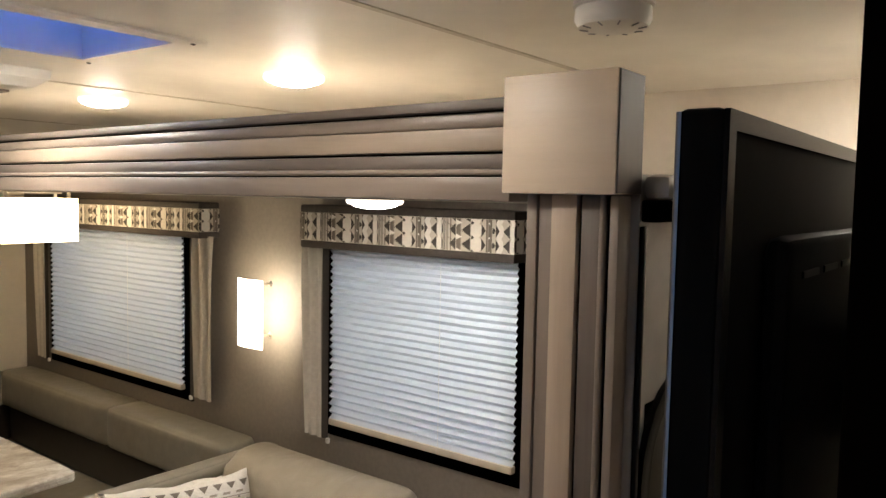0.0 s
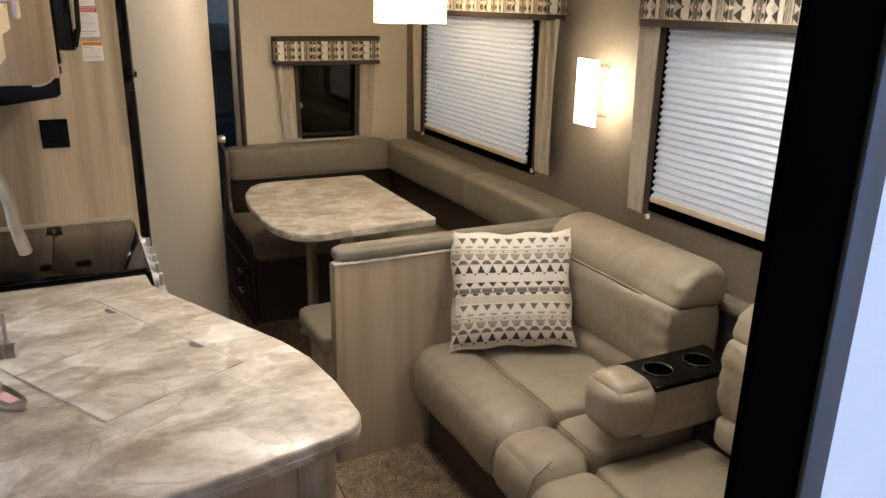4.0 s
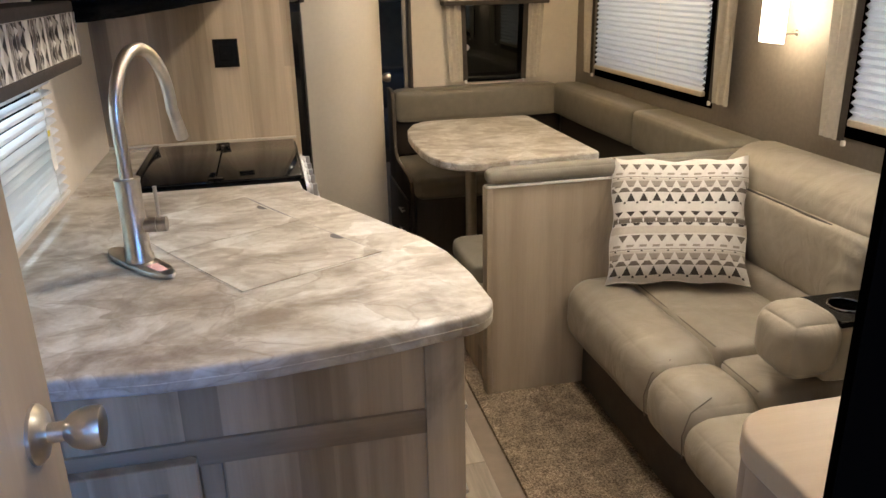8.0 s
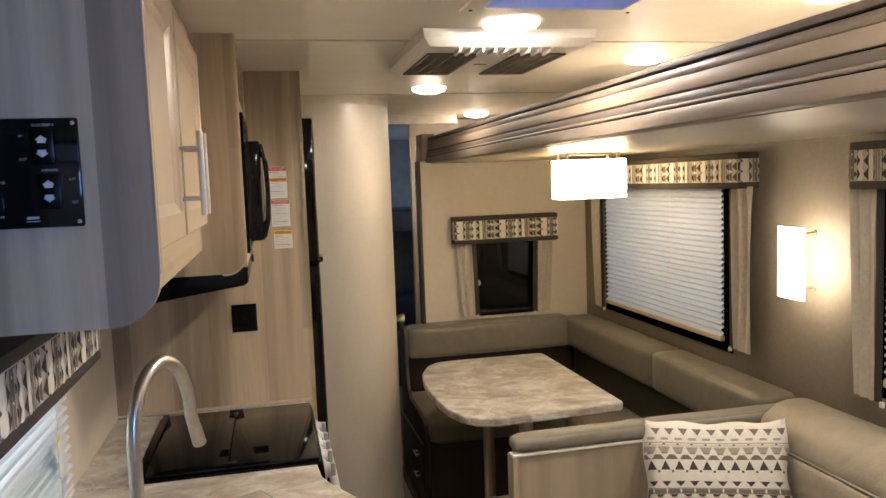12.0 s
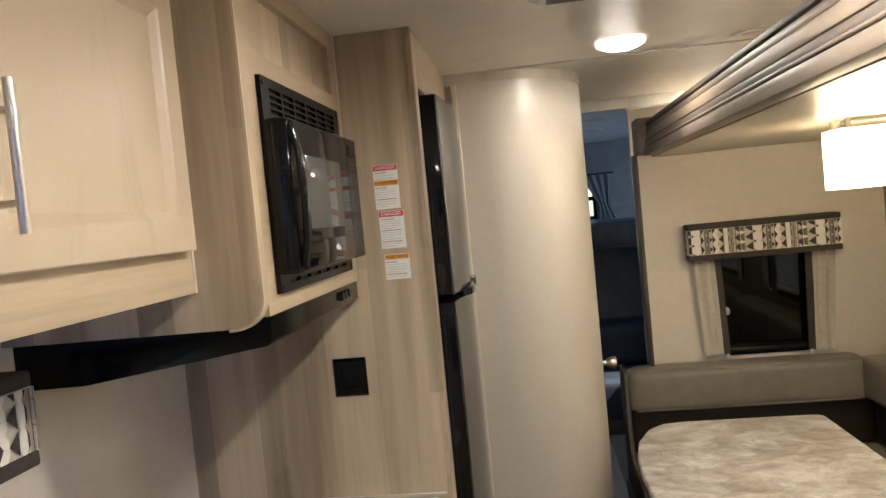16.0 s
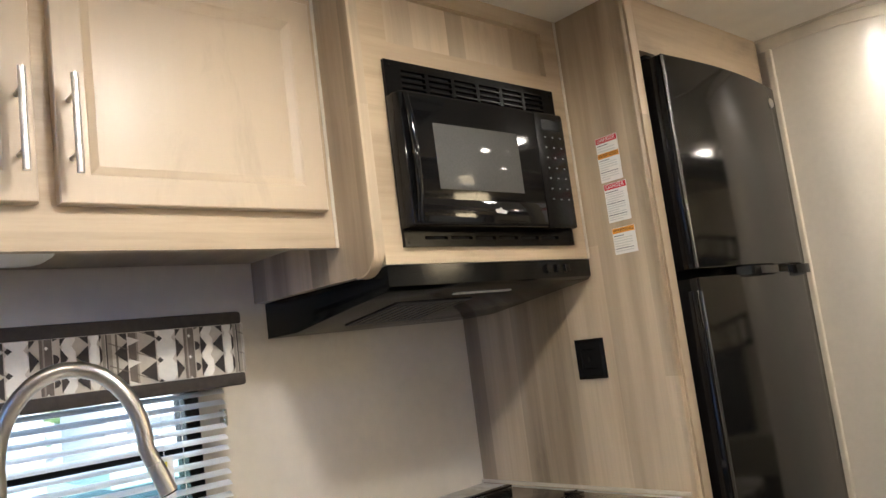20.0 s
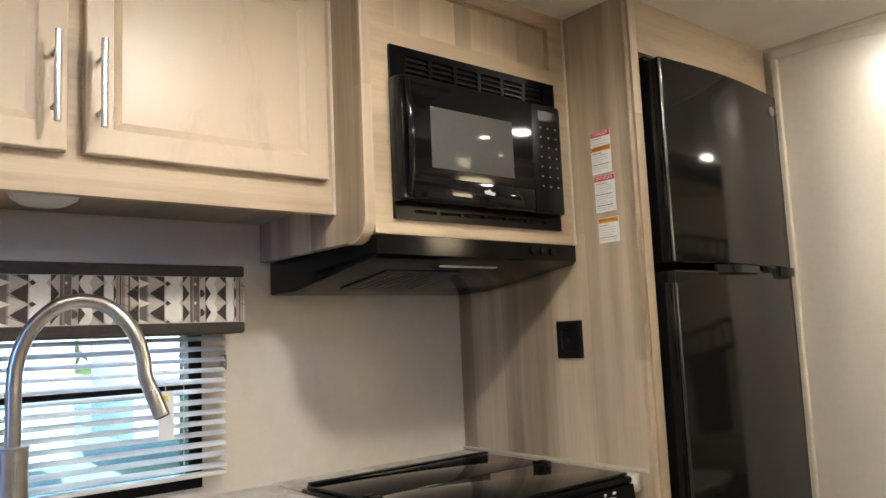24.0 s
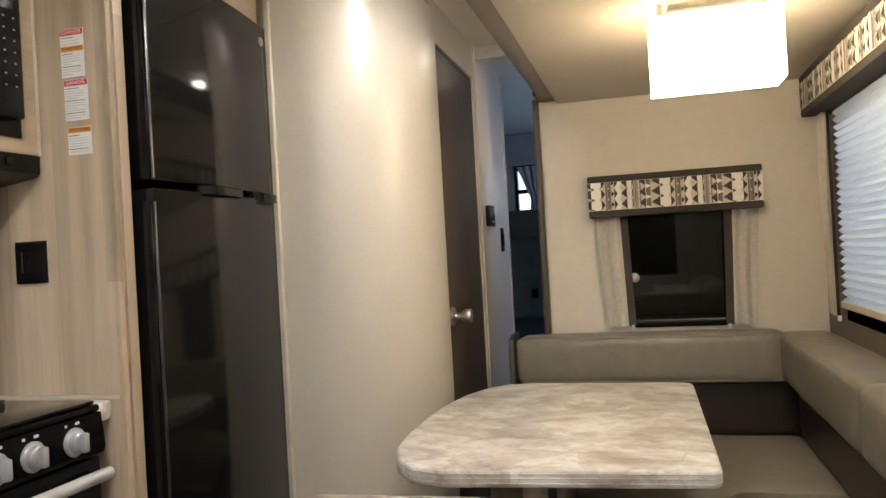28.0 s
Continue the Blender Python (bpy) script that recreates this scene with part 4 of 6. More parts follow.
fridge = thing("refrigerator", (0.1, 3.13, 0.03), "tall black two-door refrigerator with curved doors", "refrigerator")
part("body", boxed(-0.25, 0.303, 2.825, 3.425, 0.03, 1.905, 0.006), M_BLACK, fridge)


def fridge_front(t):
    return 0.391 - 0.013 * t + 0.020 * math.sin(math.pi * t)


def fridge_door(z0, z1):
    y0, y1, n = 2.838, 3.432, 18
    front = [(fridge_front(i / n), y0 + (y1 - y0) * i / n) for i in range(n + 1)]
    return prism([(0.306, y0)] + front + [(0.306, y1)], z0, z1, "z", 0.004)


M_EDGE = plain("polished_edge", (0.16, 0.16, 0.165), 0.16, 1.0)
fd = part("freezer_door", fridge_door(1.394, 1.895), M_BLACK_SATIN, fridge)
ld = part("lower_door", fridge_door(0.07, 1.376), M_BLACK_SATIN, fridge)
for d, z0, z1 in ((fd, 1.398, 1.89), (ld, 0.08, 1.345)):
    part("edge_strip", tube([(0.389, 2.8405, z0), (0.389, 2.8405, z1)], 0.0042, 10), M_EDGE, d, "polished edge strip")
    part("side_cap", boxed(0.307, 0.386, 2.8335, 2.8378, z0 - 0.002, z1 + 0.002, 0.002), M_BLACK_GLOSS, d, "glossy black door side")
part("handle", prism([(fridge_front(0.25) - 0.004, 3.0), (fridge_front(0.3) + 0.014, 3.03), (fridge_front(0.45) + 0.016, 3.10), (fridge_front(0.6) + 0.006, 3.2), (fridge_front(0.6) - 0.01, 3.2), (fridge_front(0.3) - 0.01, 3.02)], 1.372, 1.392), M_BLACK_GLOSS, ld, "black grip between the doors")
part("handle", prism([(fridge_front(0.78) - 0.006, 3.30), (fridge_front(0.85) + 0.016, 3.335), (fridge_front(0.95) + 0.020, 3.40), (fridge_front(0.99) + 0.012, 3.428), (fridge_front(0.99) - 0.012, 3.428)], 1.368, 1.392), M_BLACK_GLOSS, ld, "black grip at the door corner")
part("hinge_cover", boxed(0.306, 0.35, 2.838, 2.872, 1.8955, 1.907, 0.003), M_BLACK, fridge)
part("badge", lathe([(0.0, 0.003), (0.013, 0.003), (0.014, 0.0)], (fridge_front(0.93) + 0.0005, 3.39, 1.845), "x", 24), M_NICKEL, fd, "small round metal badge")

# warning stickers on the panel
def sticker(x0, x1, z0, z1, heads, lines):
    t = thing("warning_sticker", ((x0 + x1) / 2, 2.7595, z0), "white warning sticker with printed headings on the oak panel", "sticker", "warning stickers")
    y = 2.7592
    part("paper", boxed(x0, x1, y - 0.0006, y, z0, z1), M_PAPER, t, "", False)
    for text, m, a, b in heads:
        part("heading", boxed(x0 + 0.001, x1 - 0.001, y - 0.0011, y - 0.0007, a, b), m, t, "", False)
        words(text, (b - a) * 0.95, M_INK if m is M_ORANGE else M_PAPER, t, Matrix.Translation(((x0 + x1) / 2, y - 0.0016, (a + b) / 2)) @ pose(0, 0, 0, 90, 0, 0))
    random.seed(int(z0 * 1000))
    for a, b in lines:
        n = max(2, int((b - a) / 0.0052))
        for k in range(n):
            z = b - (k + 0.5) * (b - a) / n
            w = (x1 - x0) * (0.9 if k % 4 else random.uniform(0.45, 0.8))
            part("text_line", boxed(x0 + 0.003, x0 + 0.003 + w - 0.006, y - 0.0011, y - 0.0007, z - 0.0009, z + 0.0009), M_PALE_INK if k % 5 else M_GREY_INK, t, "", False)


sticker(0.232, 0.292, 1.622, 1.728, [("DANGER", M_RED, 1.714, 1.727), ("WARNING", M_ORANGE, 1.678, 1.690)], [(1.692, 1.712), (1.626, 1.676)])
sticker(0.236, 0.297, 1.527, 1.617, [("DANGER", M_RED, 1.603, 1.616)], [(1.530, 1.600)])
sticker(0.240, 0.301, 1.452, 1.513, [("WARNING", M_ORANGE, 1.500, 1.512)], [(1.456, 1.497)])
outlet("wall_outlet", (0.127, 2.7595, 1.223), 0.083, 0.094, "y", "black outlet on the oak panel above the stove")
outlet("wall_outlet", (XK, 1.243, 1.18), 0.056, 0.078, "x", "small black outlet beside the kitchen window")

# ---- counter, sink covers, faucet ----
HC = 0.915


def counter_outline():
    front = [(XK, 1.15), (-0.12, 1.085), (0.05, 1.066), (0.22, 1.070), (0.38, 1.093), (0.50, 1.120)]
    nose = arc(0.535, 1.205, 0.075, -75, 8, 8)
    side = [(0.607, 1.33), (0.590, 1.46), (0.558, 1.56), (0.50, 1.68), (0.415, 1.86), (0.345, 2.0), (0.324, 2.06), (0.318, 2.145)]
    return front + nose + side + [(XK, 2.145)]


counter = thing("countertop", (0, 1.6, 0.877), "cream marbled laminate countertop with a rounded end", "countertop")
part("slab", prism(counter_outline(), HC - 0.038, HC, "z", 0.007), M_MARBLE, counter)
for z in (HC - 0.020,):
    part("edge_ridge", tube([(x, y, z) for x, y in counter_outline()[:-1]], 0.0012, 8), M_MARBLE, counter, "moulded edge ridge")
part("end_strip", boxed(XK, 0.318, 2.7035, 2.756, HC - 0.038, HC + 0.003, 0.006), M_MARBLE, counter)
part("back_strip", boxed(XK, -0.158, 2.1455, 2.703, HC - 0.038, HC + 0.001, 0.002), M_MARBLE, counter)

A, B, C, D = Vector((0.17, 2.005, 0)), Vector((0.454, 1.484, 0)), Vector((0.174, 1.341, 0)), Vector((-0.12, 1.848, 0))
E1, E2 = (A + B) / 2 + Vector((-0.012, 0.01, 0)), (C + D) / 2 + Vector((-0.012, 0.01, 0))
for a, b, c, d, n in ((A, E1, E2, D, Vector((0.22, 1.896, 0))), (E1, B, C, E2, Vector((0.38, 1.615, 0)))):
    t = thing("sink_cover", ((a + c) / 2).to_tuple()[:2] + (HC,), "marbled laminate sink cover lying in the countertop", "sink cover", "sink covers")
    mid = (a + b + c + d) / 4
    pts = [(mid + (p - mid) * 0.992).to_tuple()[:2] for p in (a, d, c, b)]
    along, inn = (b - a).normalized(), (d - a).normalized()
    bite = [(n + along * (0.024 * math.cos(radians(k))) + inn * (0.004 + 0.017 * math.sin(radians(k)))).to_tuple()[:2] for k in range(180, -1, -20)]
    edge_b = pts[3]
    outline = [pts[0]] + bite + [edge_b, pts[2], pts[1]]
    part("board", prism(outline, HC + 0.0006, HC + 0.0032), M_MARBLE, t, "", False)
    part("rim", prism([(mid + (p - mid) * 1.004).to_tuple()[:2] for p in (a, d, c, b)], HC + 0.0002, HC + 0.0009), plain("pale_rim", (0.60, 0.57, 0.53), 0.4), t, "pale edge strip", False)
    for p, q in ((a, b), (d, a), (c, d), (b, c)):
        nrm = Vector((-(q - p).y, (q - p).x, 0)).normalized() * 0.0016
        sh = [((p if k in (0, 3) else q) + (nrm if k < 2 else -nrm)).to_tuple()[:2] for k in range(4)]
        part("gap", prism(sh, HC + 0.0008, HC + 0.0014), M_GREY_INK if p is a else M_TRIM_WHITE if p in (b, d) else M_MARBLE, t, "", False)
    # Dark half-moon puts the shade inside the notch into colour.
    fl = [(n + along * (0.023 * math.cos(radians(k))) + inn * (0.003 + 0.0165 * math.sin(radians(k)))).to_tuple()[:2] for k in range(180, -1, -20)]
    part("finger_notch", prism(fl, HC + 0.0010, HC + 0.0016), plain("notch_shade", (0.13, 0.12, 0.12), 0.6), t, "dark finger notch", False)

fau = thing("faucet", (-0.04, 1.56, HC), "brushed nickel gooseneck kitchen faucet", "faucet")
PX, PY = -0.031, 1.551
ax = Vector((0.576, -0.816, 0)).normalized()
sd = Vector((ax.y, -ax.x, 0)) * -1
plate = []
for k in range(0, 360, 15):
    c, s = math.cos(radians(k)), math.sin(radians(k))
    plate.append((PX + ax.x * (0.125 * math.copysign(abs(c) ** 0.8, c)) + sd.x * 0.030 * s, PY + ax.y * (0.125 * math.copysign(abs(c) ** 0.8, c)) + sd.y * 0.030 * s))
part("deck_plate", prism(plate, HC + 0.0005, HC + 0.011, "z", 0.003), M_NICKEL, fau)
part("body", lathe([(0.0285, 0.0), (0.0285, 0.012), (0.0255, 0.016), (0.024, 0.10), (0.024, 0.165), (0.0255, 0.166), (0.0255, 0.170), (0.018, 0.171)], (PX, PY, HC + 0.0112), "z", 32), M_NICKEL, fau)
out = (Vector((0.060, 1.763, 0)) - Vector((PX, PY, 0)))
reach = out.length
out = out.normalized()
neck = [(PX, PY, HC + 0.18), (PX, PY, 1.10), (PX, PY, 1.16), (PX, PY, 1.200)]
rad = reach * 0.44
for k in range(10, 181, 10):
    p = Vector((PX, PY, 0)) + out * (rad - rad * math.cos(radians(k)))
    neck.append((p.x, p.y, 1.200 + rad * 1.32 * math.sin(radians(k))))
tip = Vector((0.060, 1.763, 1.13))
last = Vector(neck[-1])
for s in (0.35,):
    neck.append(tuple(last.lerp(tip, s)))
part("neck", tube(neck, 0.0125, 18), M_NICKEL, fau)
h0 = last.lerp(tip, 0.36)
part("spray_head", tube([h0, last.lerp(tip, 0.4), last.lerp(tip, 0.75), tip], 0.0165, 18, None, [0.0128, 0.0132, 0.0138, 0.0140]), M_NICKEL, fau)
part("nozzle", tube([tip, last.lerp(tip, 1.03)], 0.0125, 18), M_BLACK, fau, "black spray nozzle")
hb = Vector((PX, PY, HC + 0.085))
hd = (Vector((0.88, -0.1, 0))).normalized()
part("valve", tube([hb, hb + hd * 0.044], 0.0155, 20), M_NICKEL, fau)
part("valve_cap", tube([hb + hd * 0.0455, hb + hd * 0.064], 0.0155, 20), M_NICKEL, fau)
part("lever", tube([hb + hd * 0.050 + Vector((0, 0, 0.012)), hb + hd * 0.050 + Vector((0, 0, 0.078))], 0.0038, 10), M_NICKEL, fau, "thin nickel lever")
tg = [(PX + ax.x * u + sd.x * v, PY + ax.y * u + sd.y * v) for u, v in ((0.045, -0.012), (0.098, -0.010), (0.098, 0.010), (0.045, 0.012))]
part("tag", prism(tg, HC + 0.0115, HC + 0.0122), plain("pink_label", (0.70, 0.42, 0.42), 0.5), fau, "small pink and white label", False)

# ---- base cabinets ----
base = thing("kitchen_base_cabinet", (0, 1.6, 0), "grey-oak kitchen base cabinet with a panelled end", "cabinet")
part("body", prism([(XK, 1.178), (0.525, 1.178), (0.545, 1.20), (0.545, 1.45), (0.295, 2.02), (0.295, 2.14), (XK, 2.14)], 0.0, HC - 0.0385), M_GREY_OAK, base, "", False)
# face frame of the end: uprights, rails and panels
M_GREY_OAK_H = wood("grey_oak_rail", (0.19, 0.138, 0.092), (0.31, 0.243, 0.175), (0.44, 0.36, 0.27), "x")
part("corner_post", boxed(0.476, 0.5475, 1.157, 1.1775, 0.0, HC - 0.0385, 0.002), M_GREY_OAK, base)
part("rail", boxed(XK, 0.4755, 1.157, 1.1775, 0.683, 0.730, 0.001), M_GREY_OAK_H, base)
part("top_panel", boxed(XK, 0.4755, 1.164, 1.1775, 0.7305, HC - 0.0385), M_GREY_OAK, base)
part("upright", boxed(0.083, 0.118, 1.157, 1.1775, 0.06, 0.6825, 0.001), M_GREY_OAK, base)
part("end_panel", boxed(0.1185, 0.4755, 1.168, 1.1775, 0.06, 0.6825), M_GREY_OAK, base)
part("bottom_rail", boxed(XK, 0.4755, 1.157, 1.1775, 0.0, 0.0595), M_GREY_OAK_H, base)
ed = framed_door(base, -0.235, 0.080, 0.075, 0.705, 1.1565, M_GREY_OAK, M_GREY_OAK, 0.052, "door", "y", 0.0245)
pull(ed, (0.052, 1.132, 0.565), 0.15, "z", (0, -1, 0))
for k, z in enumerate((0.66, 0.46, 0.26)):
    dr = part("drawer", boxed(0.5455, 0.5515, 1.22, 1.43, z - 0.085, z + 0.085, 0.003), M_GREY_OAK, base, "grey-oak drawer front")
    pull(dr, (0.5515, 1.325, z), 0.13, "y", (1, 0, 0), 0.022)
slope = Vector((0.295 - 0.545, 2.02 - 1.45, 0)).normalized()
nrm = Vector((slope.y, -slope.x, 0))
for s0, s1 in ((0.03, 0.29), (0.31, 0.58)):
    p0, p1 = Vector((0.545, 1.45, 0)) + slope * s0 + nrm * 0.0005, Vector((0.545, 1.45, 0)) + slope * s1 + nrm * 0.0005
    dd = part("door", prism([p0.to_tuple()[:2], p1.to_tuple()[:2], (p1 + nrm * 0.018).to_tuple()[:2], (p0 + nrm * 0.018).to_tuple()[:2]], 0.09, 0.84, "z", 0.002), M_GREY_OAK, base, "grey-oak sink cabinet door")
    at = (p0 if s0 > 0.2 else p1) + nrm * 0.018 + slope * (0.04 if s0 > 0.2 else -0.04)
    pull(dd, (at.x, at.y, 0.72), 0.14, "z", tuple(nrm))

# ---- stove ----
stove = thing("stove", (0.1, 2.42, 0.02), "black gas range with a folding glass lid and white knobs", "stove")
part("body", boxed(-0.15, 0.300, 2.15, 2.70, 0.02, 0.905, 0.004), M_BLACK, stove)
lid = part("glass_lid", boxed(-0.145, 0.085, 2.155, 2.695, 0.921, 0.929, 0.003), M_BLACK_GLOSS, stove, "folding black glass lid")
part("lid_leaf", boxed(0.089, 0.325, 2.155, 2.695, 0.921, 0.929, 0.003), M_BLACK_GLOSS, lid)
part("hinge_bar", boxed(-0.142, -0.124, 2.157, 2.693, 0.9292, 0.9345, 0.002), M_BLACK, lid, "long black hinge bar")
for y in (2.176, 2.674):
    hg = part("hinge", boxed(0.066, 0.108, y - 0.011, y + 0.011, 0.9292, 0.9325, 0.001), M_BLACK, lid)
    part("pin", tube([(0.087, y - 0.012, 0.9328), (0.087, y + 0.012, 0.9328)], 0.0022, 10), M_BLACK, hg)
part("cooktop_rim", boxed(-0.155, 0.332, 2.1465, 2.7025, 0.9055, 0.9205, 0.005), M_BLACK, stove)
fp = part("control_panel", prism([(0.300, 0.905), (0.335, 0.905), (0.343, 0.835), (0.338, 0.822), (0.300, 0.822)], 2.152, 2.70, "y"), M_BLACK, stove)
for k, y in enumerate((2.238, 2.343, 2.427, 2.510, 2.615)):
    kn = part("knob", lathe([(0.0, 0), (0.0285, 0.0), (0.0285, 0.004), (0.0265, 0.0065), (0.0215, 0.007), (0.0205, 0.016), (0.018, 0.018), (0.0, 0.018)], (0.3395, y, 0.861), "x", 30), plain("silver_knob_%d" % k, (0.46, 0.46, 0.47), 0.34, 0.5, 0.04), fp, "silver-white control knob")
    part("grip", boxed(0.3578, 0.3715, y - 0.0075, y + 0.0075, 0.842, 0.880, 0.0035), kn.data.materials[0], kn)
    for s, w in ((-0.016, 0.006), (0.014, 0.010)):
        part("mark", boxed(0.3365, 0.3378, y + s - w / 2, y + s + w / 2, 0.8935, 0.8985), M_PALE_INK, fp, "", False)
for z in (0.868, 0.853, 0.838):
    part("mark", boxed(0.3392 + (0.861 - z) * 0.11, 0.3402 + (0.861 - z) * 0.11, 2.166, 2.19, z, z + 0.005), M_PALE_INK, fp, "", False)
od = part("oven_door", boxed(0.3005, 0.332, 2.156, 2.696, 0.28, 0.815, 0.006), M_BLACK, stove)
part("oven_glass", boxed(0.3322, 0.3352, 2.22, 2.63, 0.38, 0.72, 0.001), M_BLACK_GLOSS, od)
oh = part("oven_handle", tube([(0.372, 2.18, 0.787), (0.374, 2.42, 0.789), (0.372, 2.672, 0.787)], 0.0125, 16), plain("silver_handle", (0.62, 0.62, 0.63), 0.3, 0.5), od, "silver oven handle")
for y in (2.20, 2.65):
    part("bracket", boxed(0.3325, 0.371, y - 0.009, y + 0.009, 0.779, 0.795, 0.002), M_BLACK, oh)
part("drawer", boxed(0.3005, 0.328, 2.156, 2.696, 0.06, 0.27, 0.005), M_BLACK, stove)

# ---- upper cabinet ----
up = thing("upper_cabinet", (-0.1, 1.6, 1.515), "pale oak upper cabinet with two maple doors", "cabinet")
part("face_frame", holed("x", 0.036, 0.058, 1.112, 2.1255, 1.508, ZC, [(1.17, 1.585, 1.60, 1.97), (1.67, 2.08, 1.60, 1.97)]), M_OAK_FRAME, up, "", False)
part("bottom", boxed(XK, 0.0355, 1.112, 2.1255, 1.535, 1.55), M_GREY_OAK_H, up, "", False)
part("inside", boxed(XK, 0.02, 1.112, 2.1255, 1.5505, 1.56), M_GREY_OAK, up, "", False)
part("end_panel", prism([(XK, 1.498), (0.035, 1.498)] + arc(0.040, 1.555, 0.057, -85, 0, 8) + [(0.097, ZC), (XK, ZC)], 1.092, 1.1115, "y"), M_GREY_OAK, up, "grey-oak end panel")
part("edge_strip", prism([(0.0975, 1.560), (0.0985, 1.560), (0.0985, ZC), (0.0975, ZC)], 1.0915, 1.112, "y"), M_OAK_STILE, up)
d1 = framed_door(up, 1.140, 1.602, 1.576, 1.992, 0.0585, M_MAPLE, M_MAPLE)
d2 = framed_door(up, 1.630, 2.100, 1.576, 1.988, 0.0585, M_MAPLE, M_MAPLE)
pull(d1, (0.0785, 1.579, 1.690), 0.152, "z", (1, 0, 0), 0.036)
pull(d2, (0.0785, 1.650, 1.690), 0.152, "z", (1, 0, 0), 0.037)
for z in (1.665, 1.90):
    hg = part("hinge", lathe([(0.004, -0.024), (0.006, -0.018), (0.006, 0.018), (0.004, 0.024)], (0.0625, 1.1365, z), "z", 14), M_CHROME, up, "nickel hinge")
    part("leaf", boxed(0.0583, 0.0605, 1.119, 1.136, z - 0.024, z + 0.024, 0.001), M_CHROME, hg)
part("corner_bead", boxed(0.050, 0.0595, 2.1195, 2.1262, 1.508, ZC), M_BEAD, up)
puck = thing("under_cabinet_light", (-0.18, 1.622, 1.53), "unlit white round light under the upper cabinet", "light")
part("lens", lathe([(0.0, -0.024), (0.038, -0.020), (0.055, -0.010), (0.060, 0.0)], (-0.10, 1.607, 1.5345), "z", 32), M_WHITE, puck)

# switch panel on the cabinet's end
sw = thing("control_panel", (-0.03, 1.09, 1.62), "black trailer control panel with rocker switches", "control panel")
yk = 1.0915
part("plate", boxed(-0.21, 0.02, yk - 0.006, yk, 1.622, 1.748, 0.003), M_BLACK_GLOSS, sw)
for k, (cx, z) in enumerate(((-0.018, 1.715), (-0.014, 1.664))):
    r = part("switch", boxed(cx - 0.013, cx + 0.013, yk - 0.012, yk - 0.0062, z - 0.02, z + 0.02, 0.002), M_BLACK, sw, "black rocker switch")
    for s in (1, -1):
        tri_pts = [(cx - 0.0045, z + s * 0.004), (cx + 0.0045, z + s * 0.004), (cx + 0.0045, z + s * 0.0075), (cx + 0.007, z + s * 0.0075), (cx, z + s * 0.0125), (cx - 0.007, z + s * 0.0075), (cx - 0.0045, z + s * 0.0075)]
        part("arrow", prism(tri_pts, yk - 0.0128, yk - 0.0122, "y"), M_PALE_INK, r, "white arrow mark", False)
r = part("switch", boxed(-0.078, -0.062, yk - 0.011, yk - 0.0062, 1.640, 1.664, 0.002), M_BLACK, sw, "black rocker switch")
face = pose(0, 0, 0, 90, 0, 0)
for text, x, z, s in (("SLIDE-OUT 1", -0.017, 1.7395, 0.0042), ("IN", -0.041, 1.7275, 0.0042), ("OUT", -0.040, 1.701, 0.0042), ("AWNING", -0.013, 1.688, 0.0042), ("EXT", 0.0105, 1.677, 0.0042), ("RET", 0.012, 1.6505, 0.0042), ("EXTERIOR", -0.070, 1.675, 0.0042), ("LIGHT", -0.070, 1.636, 0.0042)):
    words(text, s, M_PALE_INK, sw, Matrix.Translation((x, yk - 0.0065, z)) @ face)
part("maker_mark", boxed(-0.041, -0.028, yk - 0.0066, yk - 0.0062, 1.6325, 1.6355), M_PALE_INK, sw, "", False)
part("maker_mark", boxed(-0.042, -0.027, yk - 0.0066, yk - 0.0062, 1.6295, 1.6305), M_PALE_INK, sw, "", False)
for x, z in ((0.0145, 1.7415), (-0.09, 1.7415), (0.0145, 1.628)):
    part("screw", lathe([(0.0, -0.001), (0.0022, -0.0005), (0.0025, 0)], (x, yk - 0.006, z), "y", 12), M_NICKEL, sw)
for k in range(3):
    part("mark", boxed(-0.128, -0.112, yk - 0.0066, yk - 0.0062, 1.722 - 0.008 * k, 1.7235 - 0.008 * k), M_PALE_INK, sw, "", False)

# ---- microwave cabinet, microwave, hood ----
mwc = thing("microwave_cabinet", (0, 2.45, 1.45), "tall oak cabinet holding a built-in microwave", "cabinet")
part("side", prism([(XK, 1.443), (0.105, 1.443)] + arc(0.115, 1.492, 0.049, -85, 0, 8) + [(0.164, ZC), (XK, ZC)], 2.1265, 2.150, "y"), M_GREY_OAK, mwc, "grey-oak rounded side panel")
edge_out = [(0.105, 1.4425)] + arc(0.115, 1.492, 0.0495, -85, 0, 8) + [(0.1645, ZC)]
edge_in = [(0.168, ZC)] + arc(0.115, 1.492, 0.053, 0, -85, 8) + [(0.105, 1.439)]
part("edge_strip", prism(edge_out + edge_in, 2.126, 2.1505, "y"), M_OAK_STILE, mwc, "pale edge strip")
part("face", holed("x", 0.145, 0.166, 2.151, 2.757, 1.457, ZC, [(2.205, 2.688, 1.50, 1.85), (2.215, 2.697, 1.897, 2.006)]), M_OAK_FRAME, mwc, "", False)
part("upper_panel", boxed(0.145, 0.152, 2.2155, 2.6965, 1.8975, 2.0055), M_OAK_STILE, mwc, "", False)
part("corner_bead", boxed(0.160, 0.1685, 2.7505, 2.7578, 1.457, ZC), M_BEAD, mwc)
mw = thing("microwave", (0.1, 2.45, 1.49), "black built-in microwave with a vented trim frame", "microwave")
